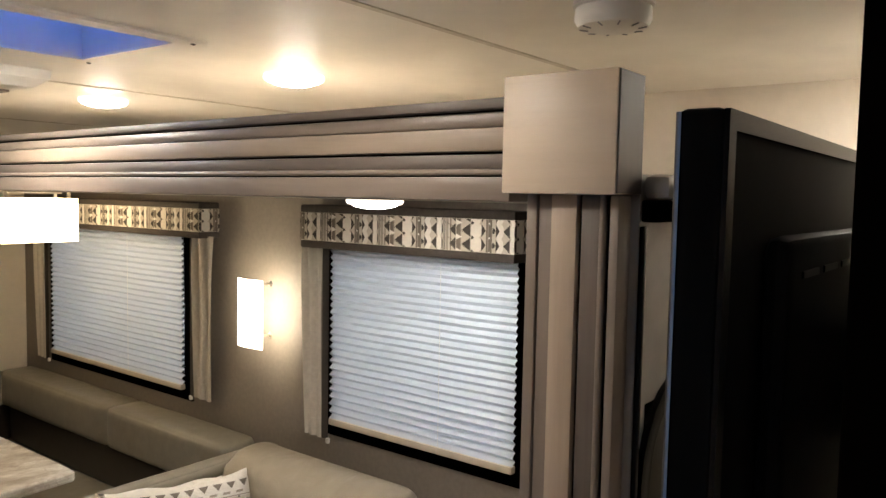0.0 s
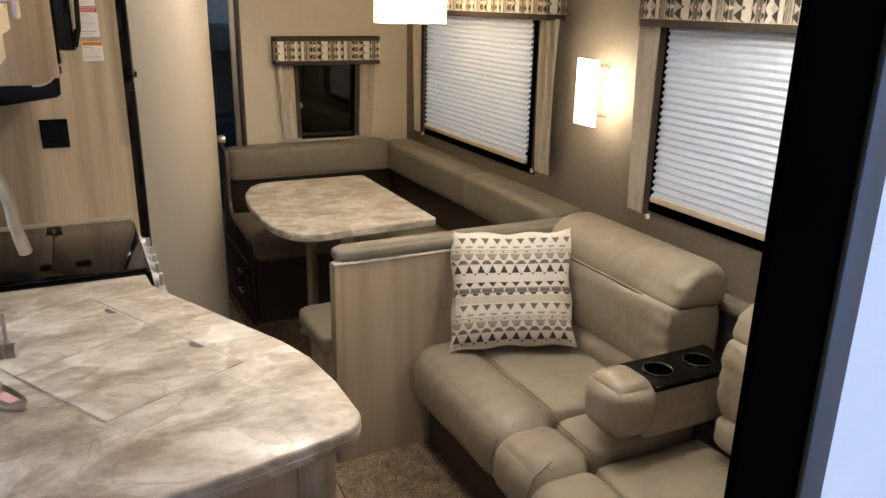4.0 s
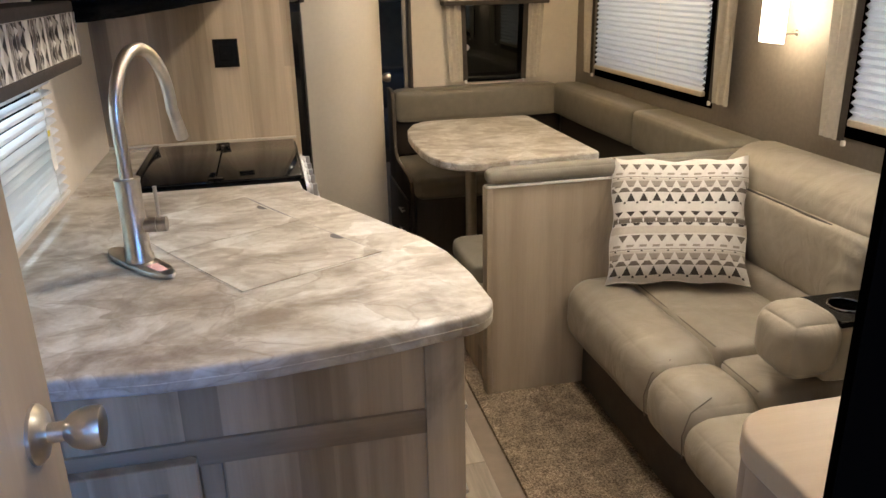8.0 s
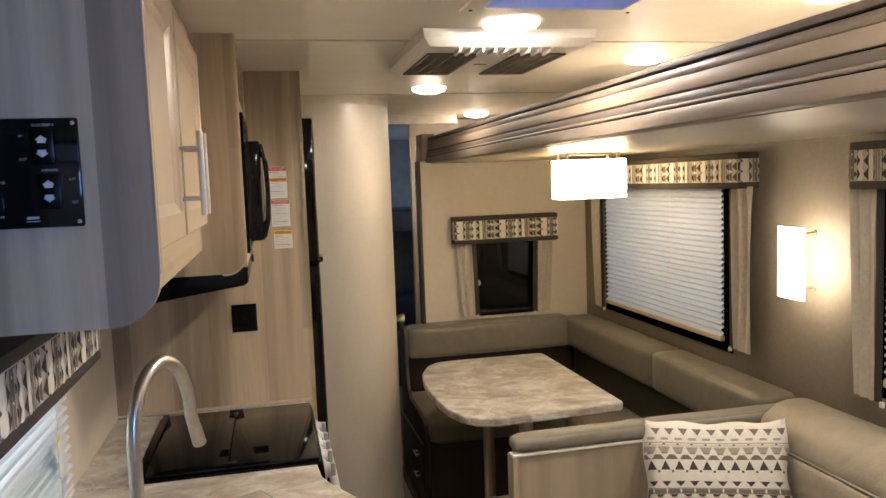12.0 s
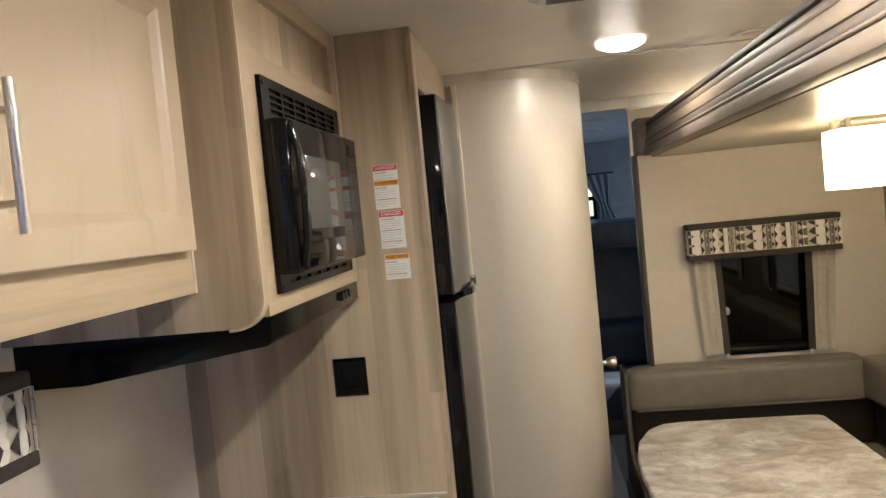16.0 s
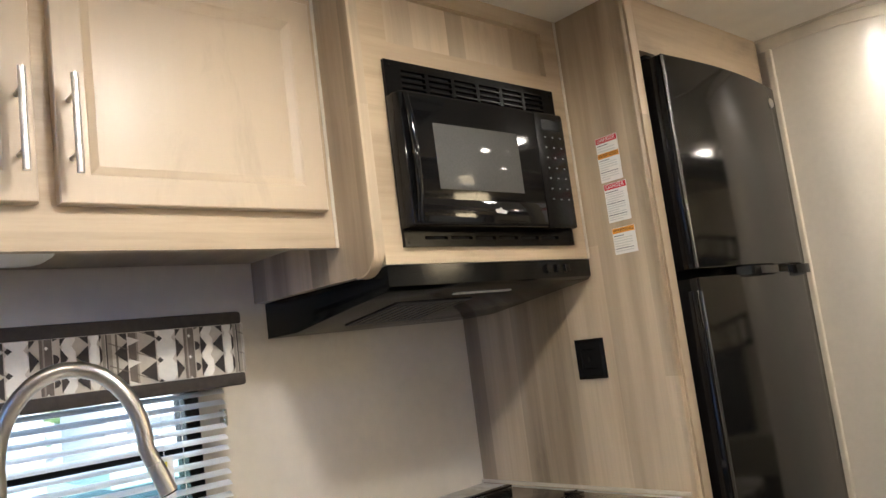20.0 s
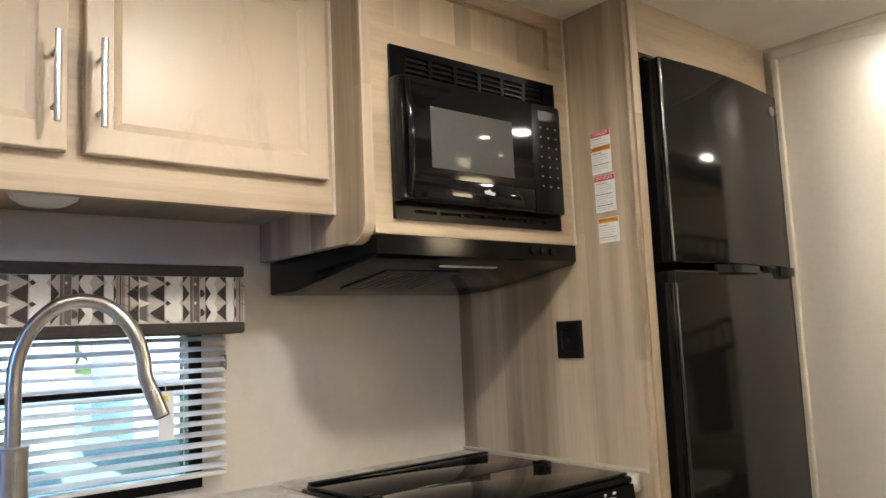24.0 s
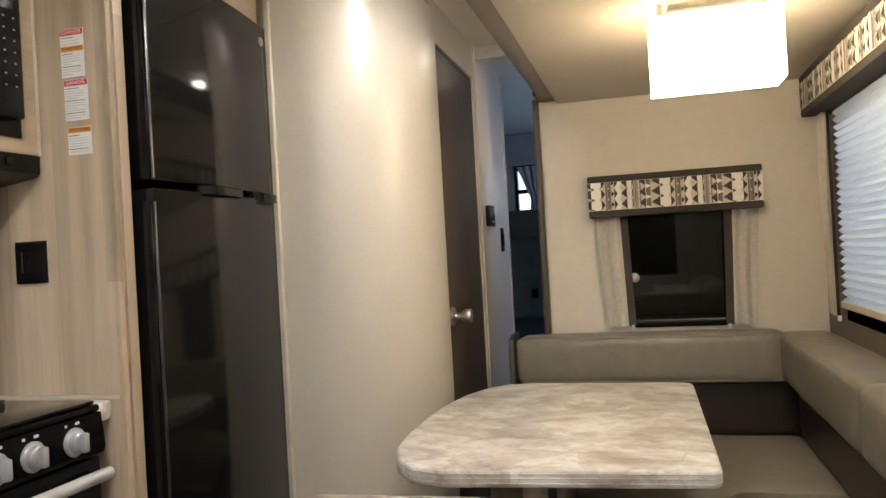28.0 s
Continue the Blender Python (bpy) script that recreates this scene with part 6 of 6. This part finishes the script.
# ---- printed pillows ----
def pillow(bl, br, tl, tr, label, thick=0.088):
    bl, br, tl, tr = (Vector(p) for p in (bl, br, tl, tr))
    mid = (bl + br + tl + tr) / 4
    nrm = ((br - bl).cross(tl - bl)).normalized()
    t = thing("throw_pillow", (bl + br) / 2, label, "pillow", "printed pillows")

    def at(u, v, side, lift=0.0):
        a, b = 2 * u - 1, 2 * v - 1
        pinch_u, pinch_v = 0.5 + (u - 0.5) * (1 - 0.075 * (1 - b * b) * 0.8), 0.5 + (v - 0.5) * (1 - 0.075 * (1 - a * a) * 0.8)
        edge = max(abs(a), abs(b)) ** 6
        pinch_v += 0.010 * edge * math.sin(17 * u + 3 * v) * abs(b) ** 3
        pinch_u += 0.010 * edge * math.sin(15 * v + 2 * u) * abs(a) ** 3
        p = (bl * (1 - pinch_u) + br * pinch_u) * (1 - pinch_v) + (tl * (1 - pinch_u) + tr * pinch_u) * pinch_v
        w = max(0.0, (1 - a ** 4)) ** 0.6 * max(0.0, (1 - b ** 4)) ** 0.6
        wob = (0.006 * math.sin(9 * u + 4 * v) * math.sin(7 * v) + 0.003 * math.sin(21 * u - 9 * v)) * w
        return p + nrm * side * (thick * w + wob + 0.002 + lift)

    bm = bmesh.new()
    n = 26
    for side in (1, -1):
        g = [[bm.verts.new(at(i / n, j / n, side)) for i in range(n + 1)] for j in range(n + 1)]
        for j in range(n):
            for i in range(n):
                bm.faces.new((g[j][i], g[j][i + 1], g[j + 1][i + 1], g[j + 1][i]))
    bmesh.ops.remove_doubles(bm, verts=bm.verts[:], dist=0.0045)
    bmesh.ops.recalc_face_normals(bm, faces=bm.faces[:])
    part("cover", bm, M_PILLOW, t, "cream printed cotton cover")
    pm = bmesh.new()
    N = 10.5

    def span(pts, v):
        """Left and right limits of a convex shape at one height."""
        us = []
        for (a, b), (c, d) in zip(pts, pts[1:] + pts[:1]):
            if min(b, d) - 1e-9 <= v <= max(b, d) + 1e-9:
                us += [a, c] if abs(d - b) < 1e-9 else [a + (c - a) * (v - b) / (d - b)]
        return max(0.006, min(us)), min(0.994, max(us))

    def lay(m, pts, k, strips, cols):
        lo, hi = max(0.022, min(p[1] for p in pts)), min(0.978, max(p[1] for p in pts))
        if hi - lo < 0.004:
            return
        rows = []
        for j in range(strips + 1):
            v = lo + (hi - lo) * j / strips
            a, b = span(pts, v)
            if b < a:
                return
            rows.append([pm.verts.new(at(a + (b - a) * i / cols, v, 1, 0.0011 + 0.0004 * k)) for i in range(cols + 1)])
        for p, q in zip(rows, rows[1:]):
            for i in range(cols):
                pm.faces.new((p[i], p[i + 1], q[i + 1], q[i])).material_index = m

    def band(m, v0, v1, k=0):
        lay(m, [(0.0, v1), (1.0, v1), (1.0, v0), (0.0, v0)], k, 3, 40)

    def each(m, v0, v1, shape, shift=0.0, k=1):
        for c in range(-1, 12):
            u0 = (c + shift) / N
            if u0 + 0.3 / N > 0.985 or u0 + 0.7 / N < 0.015:
                continue
            lay(m, [(u0 + a / N, v1 + b * (v0 - v1)) for a, b in shape], k, 4, 2)

    down = [(0.5, 0.0), (0.86, 1.0), (0.14, 1.0)]
    up_ = [(0.16, 0.0), (0.84, 0.0), (0.5, 1.0)]
    dash = [(0.22, 0.0), (0.76, 0.0), (0.80, 1.0), (0.26, 1.0)]
    dot = [(0.40, 0.0), (0.60, 0.0), (0.56, 1.0), (0.44, 1.0)]
    trap = [(0.34, 0.0), (0.66, 0.0), (0.80, 1.0), (0.20, 1.0)]
    thin = [(0.5, 0.0), (0.58, 0.5), (0.5, 1.0), (0.42, 0.5)]
    for top in (1.0, 0.425):
        each(3, top - 0.068, top - 0.122, down, 0.5)
        each(2, top - 0.142, top - 0.160, dash, 0.08)
        band(2, top - 0.176, top - 0.183)
        band(0, top - 0.190, top - 0.212)
        band(2, top - 0.212, top - 0.254)
        each(4, top - 0.186, top - 0.196, dot, 0.0, 2)
        each(1, top - 0.200, top - 0.268, up_, 0.5, 2)
        band(3, top - 0.254, top - 0.302)
        each(1, top - 0.262, top - 0.306, down, 0.0, 2)
        each(1, top - 0.252, top - 0.268, dash, 0.5, 2)
        each(4, top - 0.308, top - 0.376, up_)
        each(4, top - 0.378, top - 0.394, dot, 0.5)
        each(4, top - 0.456, top - 0.494, down)
        band(2, top - 0.502, top - 0.512)
        band(3, top - 0.512, top - 0.545)
        each(1, top - 0.500, top - 0.546, thin, 0.0, 2)
        each(4, top - 0.547, top - 0.566, trap, 0.5)
        band(0, top - 0.572, top - 0.630)
    bmesh.ops.recalc_face_normals(pm, faces=pm.faces[:])
    pm.normal_update()
    for f in pm.faces:
        if f.normal.dot(nrm) < 0:
            f.normal_flip()
    part("print", pm, PILLOW_PRINTS, t, "taupe and brown geometric print", False)
    part("seam", tube([at(u, v, 1, -0.001) for u, v in [(i / 12, 0.0) for i in range(13)]], 0.003, 6), M_WHITE_CLOTH, t)


pillow((1.300, 2.195, 0.462), (1.712, 2.000, 0.492), (1.378, 2.368, 0.858), (1.765, 2.150, 0.880), "cream and brown printed pillow leaning in the sofa corner")
pillow((1.66, 0.98, 0.44), (1.40, 0.78, 0.43), (1.76, 0.86, 0.83), (1.50, 0.66, 0.82), "cream and brown printed pillow at the sofa's near end")

# ---- television and the low cabinet under it ----
tv = thing("television", (1.03, 0.38, 1.4), "black flat television mounted over the low cabinet", "television")
part("case", boxed(0.678, 1.39, 0.346, 0.373, 1.402, 1.822, 0.004), M_TV, tv)
part("bezel", holed("y", 0.3425, 0.3458, 0.679, 1.389, 1.403, 1.821, [(0.692, 1.376, 1.417, 1.809)]), M_BLACK, tv, "raised rear edge", False)
part("screen", boxed(0.688, 1.38, 0.3732, 0.375, 1.415, 1.812), M_BLACK_GLOSS, tv, "glossy dark screen")
part("rear_shell", boxed(0.77, 1.30, 0.326, 0.3458, 1.43, 1.745, 0.010), M_TV, tv)
for k in range(7):
    part("vent_slot", boxed(0.80 + 0.07 * k, 0.85 + 0.07 * k, 0.3246, 0.3262, 1.715, 1.720), M_TV, tv, "", False)
part("edge_trim", tube([(0.6785, 0.372, 1.404), (0.6785, 0.372, 1.820)], 0.0022, 8), M_EDGE, tv, "thin polished edge")
part("wall_arm", boxed(1.00, 1.07, 0.2455, 0.3255, 1.55, 1.66, 0.004), M_TV, tv)
low = thing("low_cabinet", (0.95, 0.38, 0), "half-height grey-oak cabinet with a pale wooden top", "cabinet")
part("top", prism([(1.40, 0.2475), (1.40, 0.470)] + arc(0.630, 0.425, 0.045, 90, 180, 8) + [(0.585, 0.2475)], 1.097, 1.122, "z", 0.004), wood("pale_top", (0.46, 0.34, 0.22), (0.56, 0.43, 0.29), (0.64, 0.51, 0.36), "x"), low, "pale wooden top")
part("body", boxed(0.610, 1.39, 0.2475, 0.447, 0.0, 1.0965), M_GREY_OAK, low, "", False)
part("stile", boxed(0.602, 0.65, 0.4475, 0.460, 0.0, 1.0965, 0.001), M_COLUMN_PALE, low, "pale upright")
part("side_stile", boxed(0.598, 0.6095, 0.407, 0.447, 0.0, 1.0965, 0.001), M_COLUMN_PALE, low)

# ---- lamps of the room, three of them added out of view ----
def dome(x, y, z, name="ceiling_light", label="lit round white ceiling light", lens=M_LENS, bulge=1.0):
    d = thing(name, (x, y, z), label, "ceiling light", "round ceiling lights")
    part("base", lathe([(0.0, 0.0), (0.070, 0.0), (0.071, -0.008), (0.068, -0.012), (0.064, -0.0145), (0.0600, -0.0135), (0.0595, -0.010), (0.0, -0.0095)], (x, y, z - 0.0005), "z", 36), M_LENS_RIM, d, "white plastic rim with a faint added glow")
    part("lens", lathe([(0.0592, -0.0105), (0.054, -0.0105 - 0.006 * bulge), (0.040, -0.0105 - 0.011 * bulge), (0.020, -0.0105 - 0.0137 * bulge), (0.0, -0.0105 - 0.0145 * bulge)], (x, y, z - 0.0005), "z", 36), lens, d, "glowing frosted lens")


# Door-side, entry and bedroom domes are added out of view as fill.
for x, y, lit in ((1.85, 0.37, M_LENS_SIDE_ADDED), (0.75, 0.955, M_LENS_ENTRY_ADDED), (0.835, 1.955, M_LENS), (0.895, 3.225, M_LENS_HALL), (1.3, -0.75, M_LENS_BED_ADDED)):
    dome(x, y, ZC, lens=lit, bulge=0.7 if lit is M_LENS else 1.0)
for x, y, lit in ((1.455, 1.59, M_LENS_MID), (1.465, 2.465, M_LENS_MID), (1.42, 4.40, M_LENS_DIM)):
    dome(x, y, ZC, lens=lit, bulge=1.0)
dome(1.606, 1.466, ZS, "slide_light", "lit round white light in the slide-out ceiling", M_LENS_SLIDE)

pl = thing("dinette_light", (1.63, 3.32, ZS), "lit oblong frosted glass light over the table", "ceiling light")
part("plate", boxed(1.53, 1.73, 3.27, 3.37, ZS - 0.010, ZS - 0.0005, 0.003), M_NICKEL, pl, "nickel ceiling plate")
part("shade", holed("z", 1.559, 1.731, 1.482, 1.784, 3.255, 3.386, [(1.488, 1.778, 3.261, 3.380)]), M_SHADE, pl, "glowing frosted glass shade", False)
part("diffuser", boxed(1.4885, 1.7775, 3.2615, 3.3795, 1.563, 1.567), M_SHADE, pl, "glowing frosted bottom pane", False)
# Added pane that keeps the shade's light off the slide-out ceiling.
part("top_pane", boxed(1.4885, 1.7775, 3.2615, 3.3795, 1.723, 1.727), M_WHITE, pl, "white pane added to cut light on the ceiling", False)
for x in (1.51, 1.75):
    part("clip", boxed(x - 0.006, x + 0.006, 3.258, 3.27, 1.7315, ZS - 0.0005), M_NICKEL, pl)
    part("clip", boxed(x - 0.006, x + 0.006, 3.371, 3.383, 1.7315, ZS - 0.0005), M_NICKEL, pl)

sc = thing("wall_sconce", (XR, 2.38, 1.21), "lit white wall sconce between the windows", "wall light")
part("shade", prism([(1.968, 2.462), (1.956, 2.452), (1.950, 2.410), (1.956, 2.320), (1.962, 2.320), (1.956, 2.410), (1.962, 2.449), (1.972, 2.456)], 1.214, 1.460, "z"), M_SCONCE, sc, "glowing folded shade")
part("liner", boxed(1.9645, 1.972, 2.385, 2.445, 1.222, 1.45), M_SCONCE_LAMP, sc, "", False)
for z in (1.240, 1.432):
    post = part("screw_post", tube([(1.9725, 2.42, z), (XR - 0.003, 2.42, z)], 0.004, 10), M_NICKEL, sc)
    part("rosette", lathe([(0.0, -0.004), (0.010, -0.003), (0.012, 0.0)], (XR - 0.0005, 2.42, z), "x", 20), M_NICKEL, post)

# ---- ceiling fittings ----
ac = thing("air_conditioner_shroud", (0.867, 2.32, ZC), "white ceiling air-conditioner shroud with grilles", "air conditioner")
bm = bmesh.new()
loops = [[bm.verts.new(p) for p in ((a0, b0, z), (a1, b0, z), (a1, b1, z), (a0, b1, z))] for a0, a1, b0, b1, z in ((0.630, 1.105, 2.035, 2.60, ZC - 0.0005), (0.633, 1.102, 2.038, 2.597, ZC - 0.022), (0.655, 1.080, 2.075, 2.565, ZC - 0.040))]
for p, q in zip(loops, loops[1:]):
    for i in range(4):
        bm.faces.new((p[i], p[(i + 1) % 4], q[(i + 1) % 4], q[i]))
bm.faces.new(loops[-1])
bmesh.ops.recalc_face_normals(bm, faces=bm.faces[:])
part("shell", bm, M_WHITE, ac, "", False)
for x0, x1 in ((0.668, 0.815), (0.92, 1.067)):
    g = part("grille", holed("z", ZC - 0.0455, ZC - 0.0405, x0, x1, 2.17, 2.55, [(x0 + 0.008 + 0.0335 * i, x0 + 0.037 + 0.0335 * i, 2.18 + 0.0166 * j, 2.1895 + 0.0166 * j) for i in range(4) for j in range(22)]), M_GRILLE, ac, "taupe slotted grille", False)
    part("grille_back", boxed(x0 + 0.004, x1 - 0.004, 2.174, 2.546, ZC - 0.0404, ZC - 0.0402), M_BLACK, g, "", False)
for k in range(9):
    x = 0.735 + 0.0315 * k
    part("louvre", prism([(2.070, ZC - 0.034), (2.090, ZC - 0.050), (2.150, ZC - 0.052), (2.150, ZC - 0.0405), (2.080, ZC - 0.0405)], x, x + 0.008, "x"), M_WHITE, ac, "", False)
part("badge", boxed(0.85, 0.89, 2.36, 2.372, ZC - 0.0415, ZC - 0.0403), M_GREY_INK, ac, "", False)

rv = thing("roof_vent", (0.885, 1.63, ZC), "white roof vent with a translucent lid, sky blue put into its colour", "roof vent")
part("garnish", holed("z", ZC - 0.006, ZC - 0.0005, 0.675, 1.095, 1.42, 1.835, [(0.718, 1.052, 1.463, 1.792)]), M_CEIL, rv, "cream garnish frame", False)
part("well", holed("z", ZC - 0.002, ZC + 0.10, 0.7105, 1.0595, 1.4555, 1.7995, [(0.718, 1.052, 1.463, 1.792)]), M_WHITE, rv, "", False)
part("lid", boxed(0.70, 1.07, 1.445, 1.81, ZC + 0.101, ZC + 0.107, 0.003), M_VENT_LID, rv, "translucent lid", False)
for x in (0.695, 1.078):
    for y in (1.440, 1.815):
        part("screw", lathe([(0.0, -0.003), (0.004, -0.002), (0.005, 0.0)], (x, y, ZC - 0.006), "z", 12), M_PIPING, rv, "brown screw cap")
sd_ = thing("smoke_detector", (1.220, 0.672, ZC), "white round smoke detector on the ceiling", "smoke detector")
part("base", lathe([(0.0, 0.0), (0.055, 0.0), (0.056, -0.012), (0.052, -0.014)], (1.220, 0.672, ZC - 0.0005), "z", 40), M_WHITE, sd_)
part("cover", lathe([(0.052, -0.0145), (0.053, -0.030), (0.048, -0.040), (0.030, -0.043), (0.0, -0.043)], (1.220, 0.672, ZC - 0.0005), "z", 40), M_WHITE, sd_)
for k in range(10):
    a = radians(36 * k)
    part("slot", tube([(1.220 + 0.034 * math.cos(a), 0.672 + 0.034 * math.sin(a), ZC - 0.0432), (1.220 + 0.046 * math.cos(a), 0.672 + 0.046 * math.sin(a), ZC - 0.0412)], 0.0012, 6), M_GREY_INK, sd_, "", False)
cv = thing("ceiling_vent", (1.29, 3.33, ZC), "round white ceiling vent", "vent")
part("rim", lathe([(0.03, -0.004), (0.058, -0.004), (0.062, 0.0)], (1.29, 3.33, ZC - 0.0005), "z", 36), M_WHITE, cv)
part("core", lathe([(0.0, -0.008), (0.025, -0.007), (0.0295, -0.002)], (1.29, 3.33, ZC - 0.0005), "z", 36), M_WHITE, cv)

# ---- bunk room at the rear ----
bunk = thing("bunk_bed", (0.9, 6.4, 1.26), "dark upper bunk bed under a small window", "bunk bed")
part("front_board", boxed(XK, XR, 6.18, 6.21, 1.265, 1.425, 0.004), M_DARK_DOOR, bunk)
part("mattress", cushion(XK, XR, 6.215, 6.945, 1.35, 1.44, 0.03, 0.004), M_NAVY, bunk)
lower = thing("bunk_sofa", (0.9, 6.5, 0), "dark navy vinyl sofa under the bunk", "sofa")
part("base", boxed(0.2, 1.9, 6.16, 6.75, 0.0, 0.12), M_DARK_DOOR, lower)
part("seat", cushion(0.2, 1.9, 6.12, 6.6, 0.10, 0.385, 0.05, 0.01), M_NAVY, lower)
part("back", cushion(0.2, 1.9, 6.5, 6.75, 0.385, 0.705, 0.06, 0.01), M_NAVY, lower)
for k in range(8):
    part("stitching", boxed(0.66 + 0.026 * k, 0.678 + 0.026 * k, 6.4845, 6.4885, 0.50, 0.518), M_PALE_INK, lower, "pale embroidered bar", False)
outlet("wall_outlet", (0.64, YE - 0.001, 0.86), 0.05, 0.07, "y", "black outlet on the bunk room wall")
bw = thing("bunk_window", (0.81, YE, 1.47), "small bright window in the bunk room", "window")
part("frame", holed("y", YE - 0.006, YE + 0.05, 0.535, 1.085, 1.455, 1.795, [(0.56, 1.06, 1.63, 1.77), (0.56, 1.06, 1.48, 1.60)]), M_BLACK, bw)
pane(bw, boxed(0.555, 1.065, YE + 0.03, YE + 0.033, 1.475, 1.775), M_GLASS)
for x0, x1, lean in ((0.56, 0.74, 0.05), (0.98, 1.20, 0.07)):
    bc = thing("bunk_curtain", ((x0 + x1) / 2, YE - 0.03, 1.46), "grey tied-back curtain at the bunk window", "curtain", "bunk curtains")
    bmc = bmesh.new()
    g = []
    for j in range(13):
        v = j / 12
        tie = 0.35 + 0.65 * abs(v - 0.3) / 0.7
        row_ = []
        for i in range(15):
            u = i / 14
            x = (x0 + x1) / 2 + lean * (1 - v) + ((x1 - x0) * (u - 0.5)) * tie
            row_.append(bmc.verts.new((x, YE - 0.035 - 0.012 * math.sin(u * 22), 1.455 + 0.34 * v)))
        g.append(row_)
    for j in range(12):
        for i in range(14):
            bmc.faces.new((g[j][i], g[j][i + 1], g[j + 1][i + 1], g[j + 1][i]))
    part("cloth", bmc, plain("grey_sheer", (0.28, 0.28, 0.28), 0.6), bc)
    part("rod", tube([(x0 - 0.03, YE - 0.03, 1.80), (x1 + 0.03, YE - 0.03, 1.80)], 0.005, 8), M_BLACK, bc)

for x, y in ((0.98, 5.35), (1.02, 5.95)):
    v_ = thing("ceiling_vent", (x, y, ZC), "round ceiling vent in the bunk room", "vent")
    part("rim", lathe([(0.0, -0.010), (0.03, -0.010), (0.06, -0.005), (0.064, 0.0)], (x, y, ZC - 0.0005), "z", 30), M_WHITE, v_)

# ---- outside, seen through the kitchen window ----
def trailer(x, y, length, stripe, label):
    t = thing("parked_trailer", (x, y, -0.8), label, "trailer", "parked trailers")
    body = part("body", boxed(x - 2.4, x, y, y + length, -0.25, 2.3, 0.08), plain("white_skin", (0.75, 0.75, 0.73), 0.3, 0, 0.03), t)
    part("stripe", boxed(x, x + 0.004, y + 0.3, y + length - 0.3, 0.55, 0.75), plain("stripe_%.1f" % y, stripe, 0.4), body, "", False)
    for k in range(3):
        yy = y + length * (0.12 + 0.3 * k)
        part("window", boxed(x, x + 0.02, yy, yy + 0.9, 1.15, 1.75, 0.02), M_BLACK_GLOSS, body)
    for k in (0.42, 0.55):
        part("wheel", lathe([(0.0, 0.0), (0.33, 0.0), (0.34, 0.18), (0.2, 0.2), (0.0, 0.19)], (x - 0.1, y + length * k, -0.46), "x", 24), M_BLACK, t)


trailer(-9.5, -3.0, 7.0, (0.35, 0.42, 0.50), "white parked trailer with a pale blue stripe")
trailer(-11.0, 5.2, 7.5, (0.2, 0.2, 0.22), "white parked trailer with a grey stripe")
random.seed(7)
leaf_bm = bmesh.new()
for k in range(2600):
    c = Vector((-26 + random.gauss(0, 1.2), random.uniform(-22, 30), 0))
    c.z = random.uniform(-0.4, 4.2 + 1.4 * math.sin(c.y * 0.7) + random.uniform(-0.6, 0.6))
    s = random.uniform(0.18, 0.42)
    a, b = Vector((random.gauss(0, 1), random.gauss(0, 1), random.gauss(0, 1))).normalized() * s, Vector((random.gauss(0, 1), random.gauss(0, 1), random.gauss(0, 1))).normalized() * s
    leaf_bm.faces.new([leaf_bm.verts.new(c + p) for p in (a, b, -a * 0.8)])
tl_ = part("tree_line", leaf_bm, plain("foliage", (0.07, 0.12, 0.04), 0.7, 0, 0.4, 2), None, "", False)
tagged(tl_, "row of green trees beyond the lot", "trees", "", "stuff")

# ---- floor planks ----
plank_bm = boxed(-0.0788, 0.0788, -0.4585, 0.4585, -0.0038, 0.0, 0.0012, 1)
plank_me = bpy.data.meshes.new("plank")
plank_bm.to_mesh(plank_me)
plank_bm.free()


def plank_material():
    m, nt, b = base_mat("grey_brown_plank", 0.42)
    tc = nt.nodes.new("ShaderNodeTexCoord")
    oi = nt.nodes.new("ShaderNodeObjectInfo")
    add = nt.nodes.new("ShaderNodeVectorMath")
    add.operation = "MULTIPLY_ADD"
    nt.links.new(oi.outputs["Random"], add.inputs[0])
    add.inputs[1].default_value = (7.0, 13.0, 5.0)
    nt.links.new(tc.outputs["Object"], add.inputs[2])
    mp = nt.nodes.new("ShaderNodeMapping")
    mp.inputs["Scale"].default_value = (1, 0.07, 1)
    nt.links.new(add.outputs[0], mp.inputs[0])
    fine = noise_tex(nt, mp.outputs[0], 60, 6, 0.65, 0.5)
    broad = noise_tex(nt, mp.outputs[0], 14, 3, 0.5, 0.8)
    c = mix(nt, 0.5, ramp(nt, fine, [(0.3, (0.22, 0.175, 0.125)), (0.7, (0.52, 0.44, 0.335))]), ramp(nt, broad, [(0.3, (0.24, 0.195, 0.145)), (0.7, (0.50, 0.42, 0.32))]))
    tone = ramp(nt, oi.outputs["Random"], [(0.0, (0.75, 0.75, 0.75)), (1.0, (1.1, 1.1, 1.1))])
    nt.links.new(mix(nt, 1.0, c, tone, "MULTIPLY"), b.inputs["Base Color"])
    bump(nt, b, fine, 0.15, 0.001)
    return m


plank_me.materials.append(plank_material())
floor_ob = bpy.data.objects["floor"]
for i in range(8):
    x = XK + 0.0795 + 0.1585 * i
    for j in range(7):
        y = -0.35 + 0.918 * j + (0.31 * i) % 0.918
        if x > 0.82 and y < 4.0:
            x_ok = 0.885 - 0.0795
            if x > x_ok + 0.01 and 0.2 < y < 4.5:
                continue
        p = new("plank", plank_me)
        p.parent = floor_ob
        p.location = (x, y, 0.0)
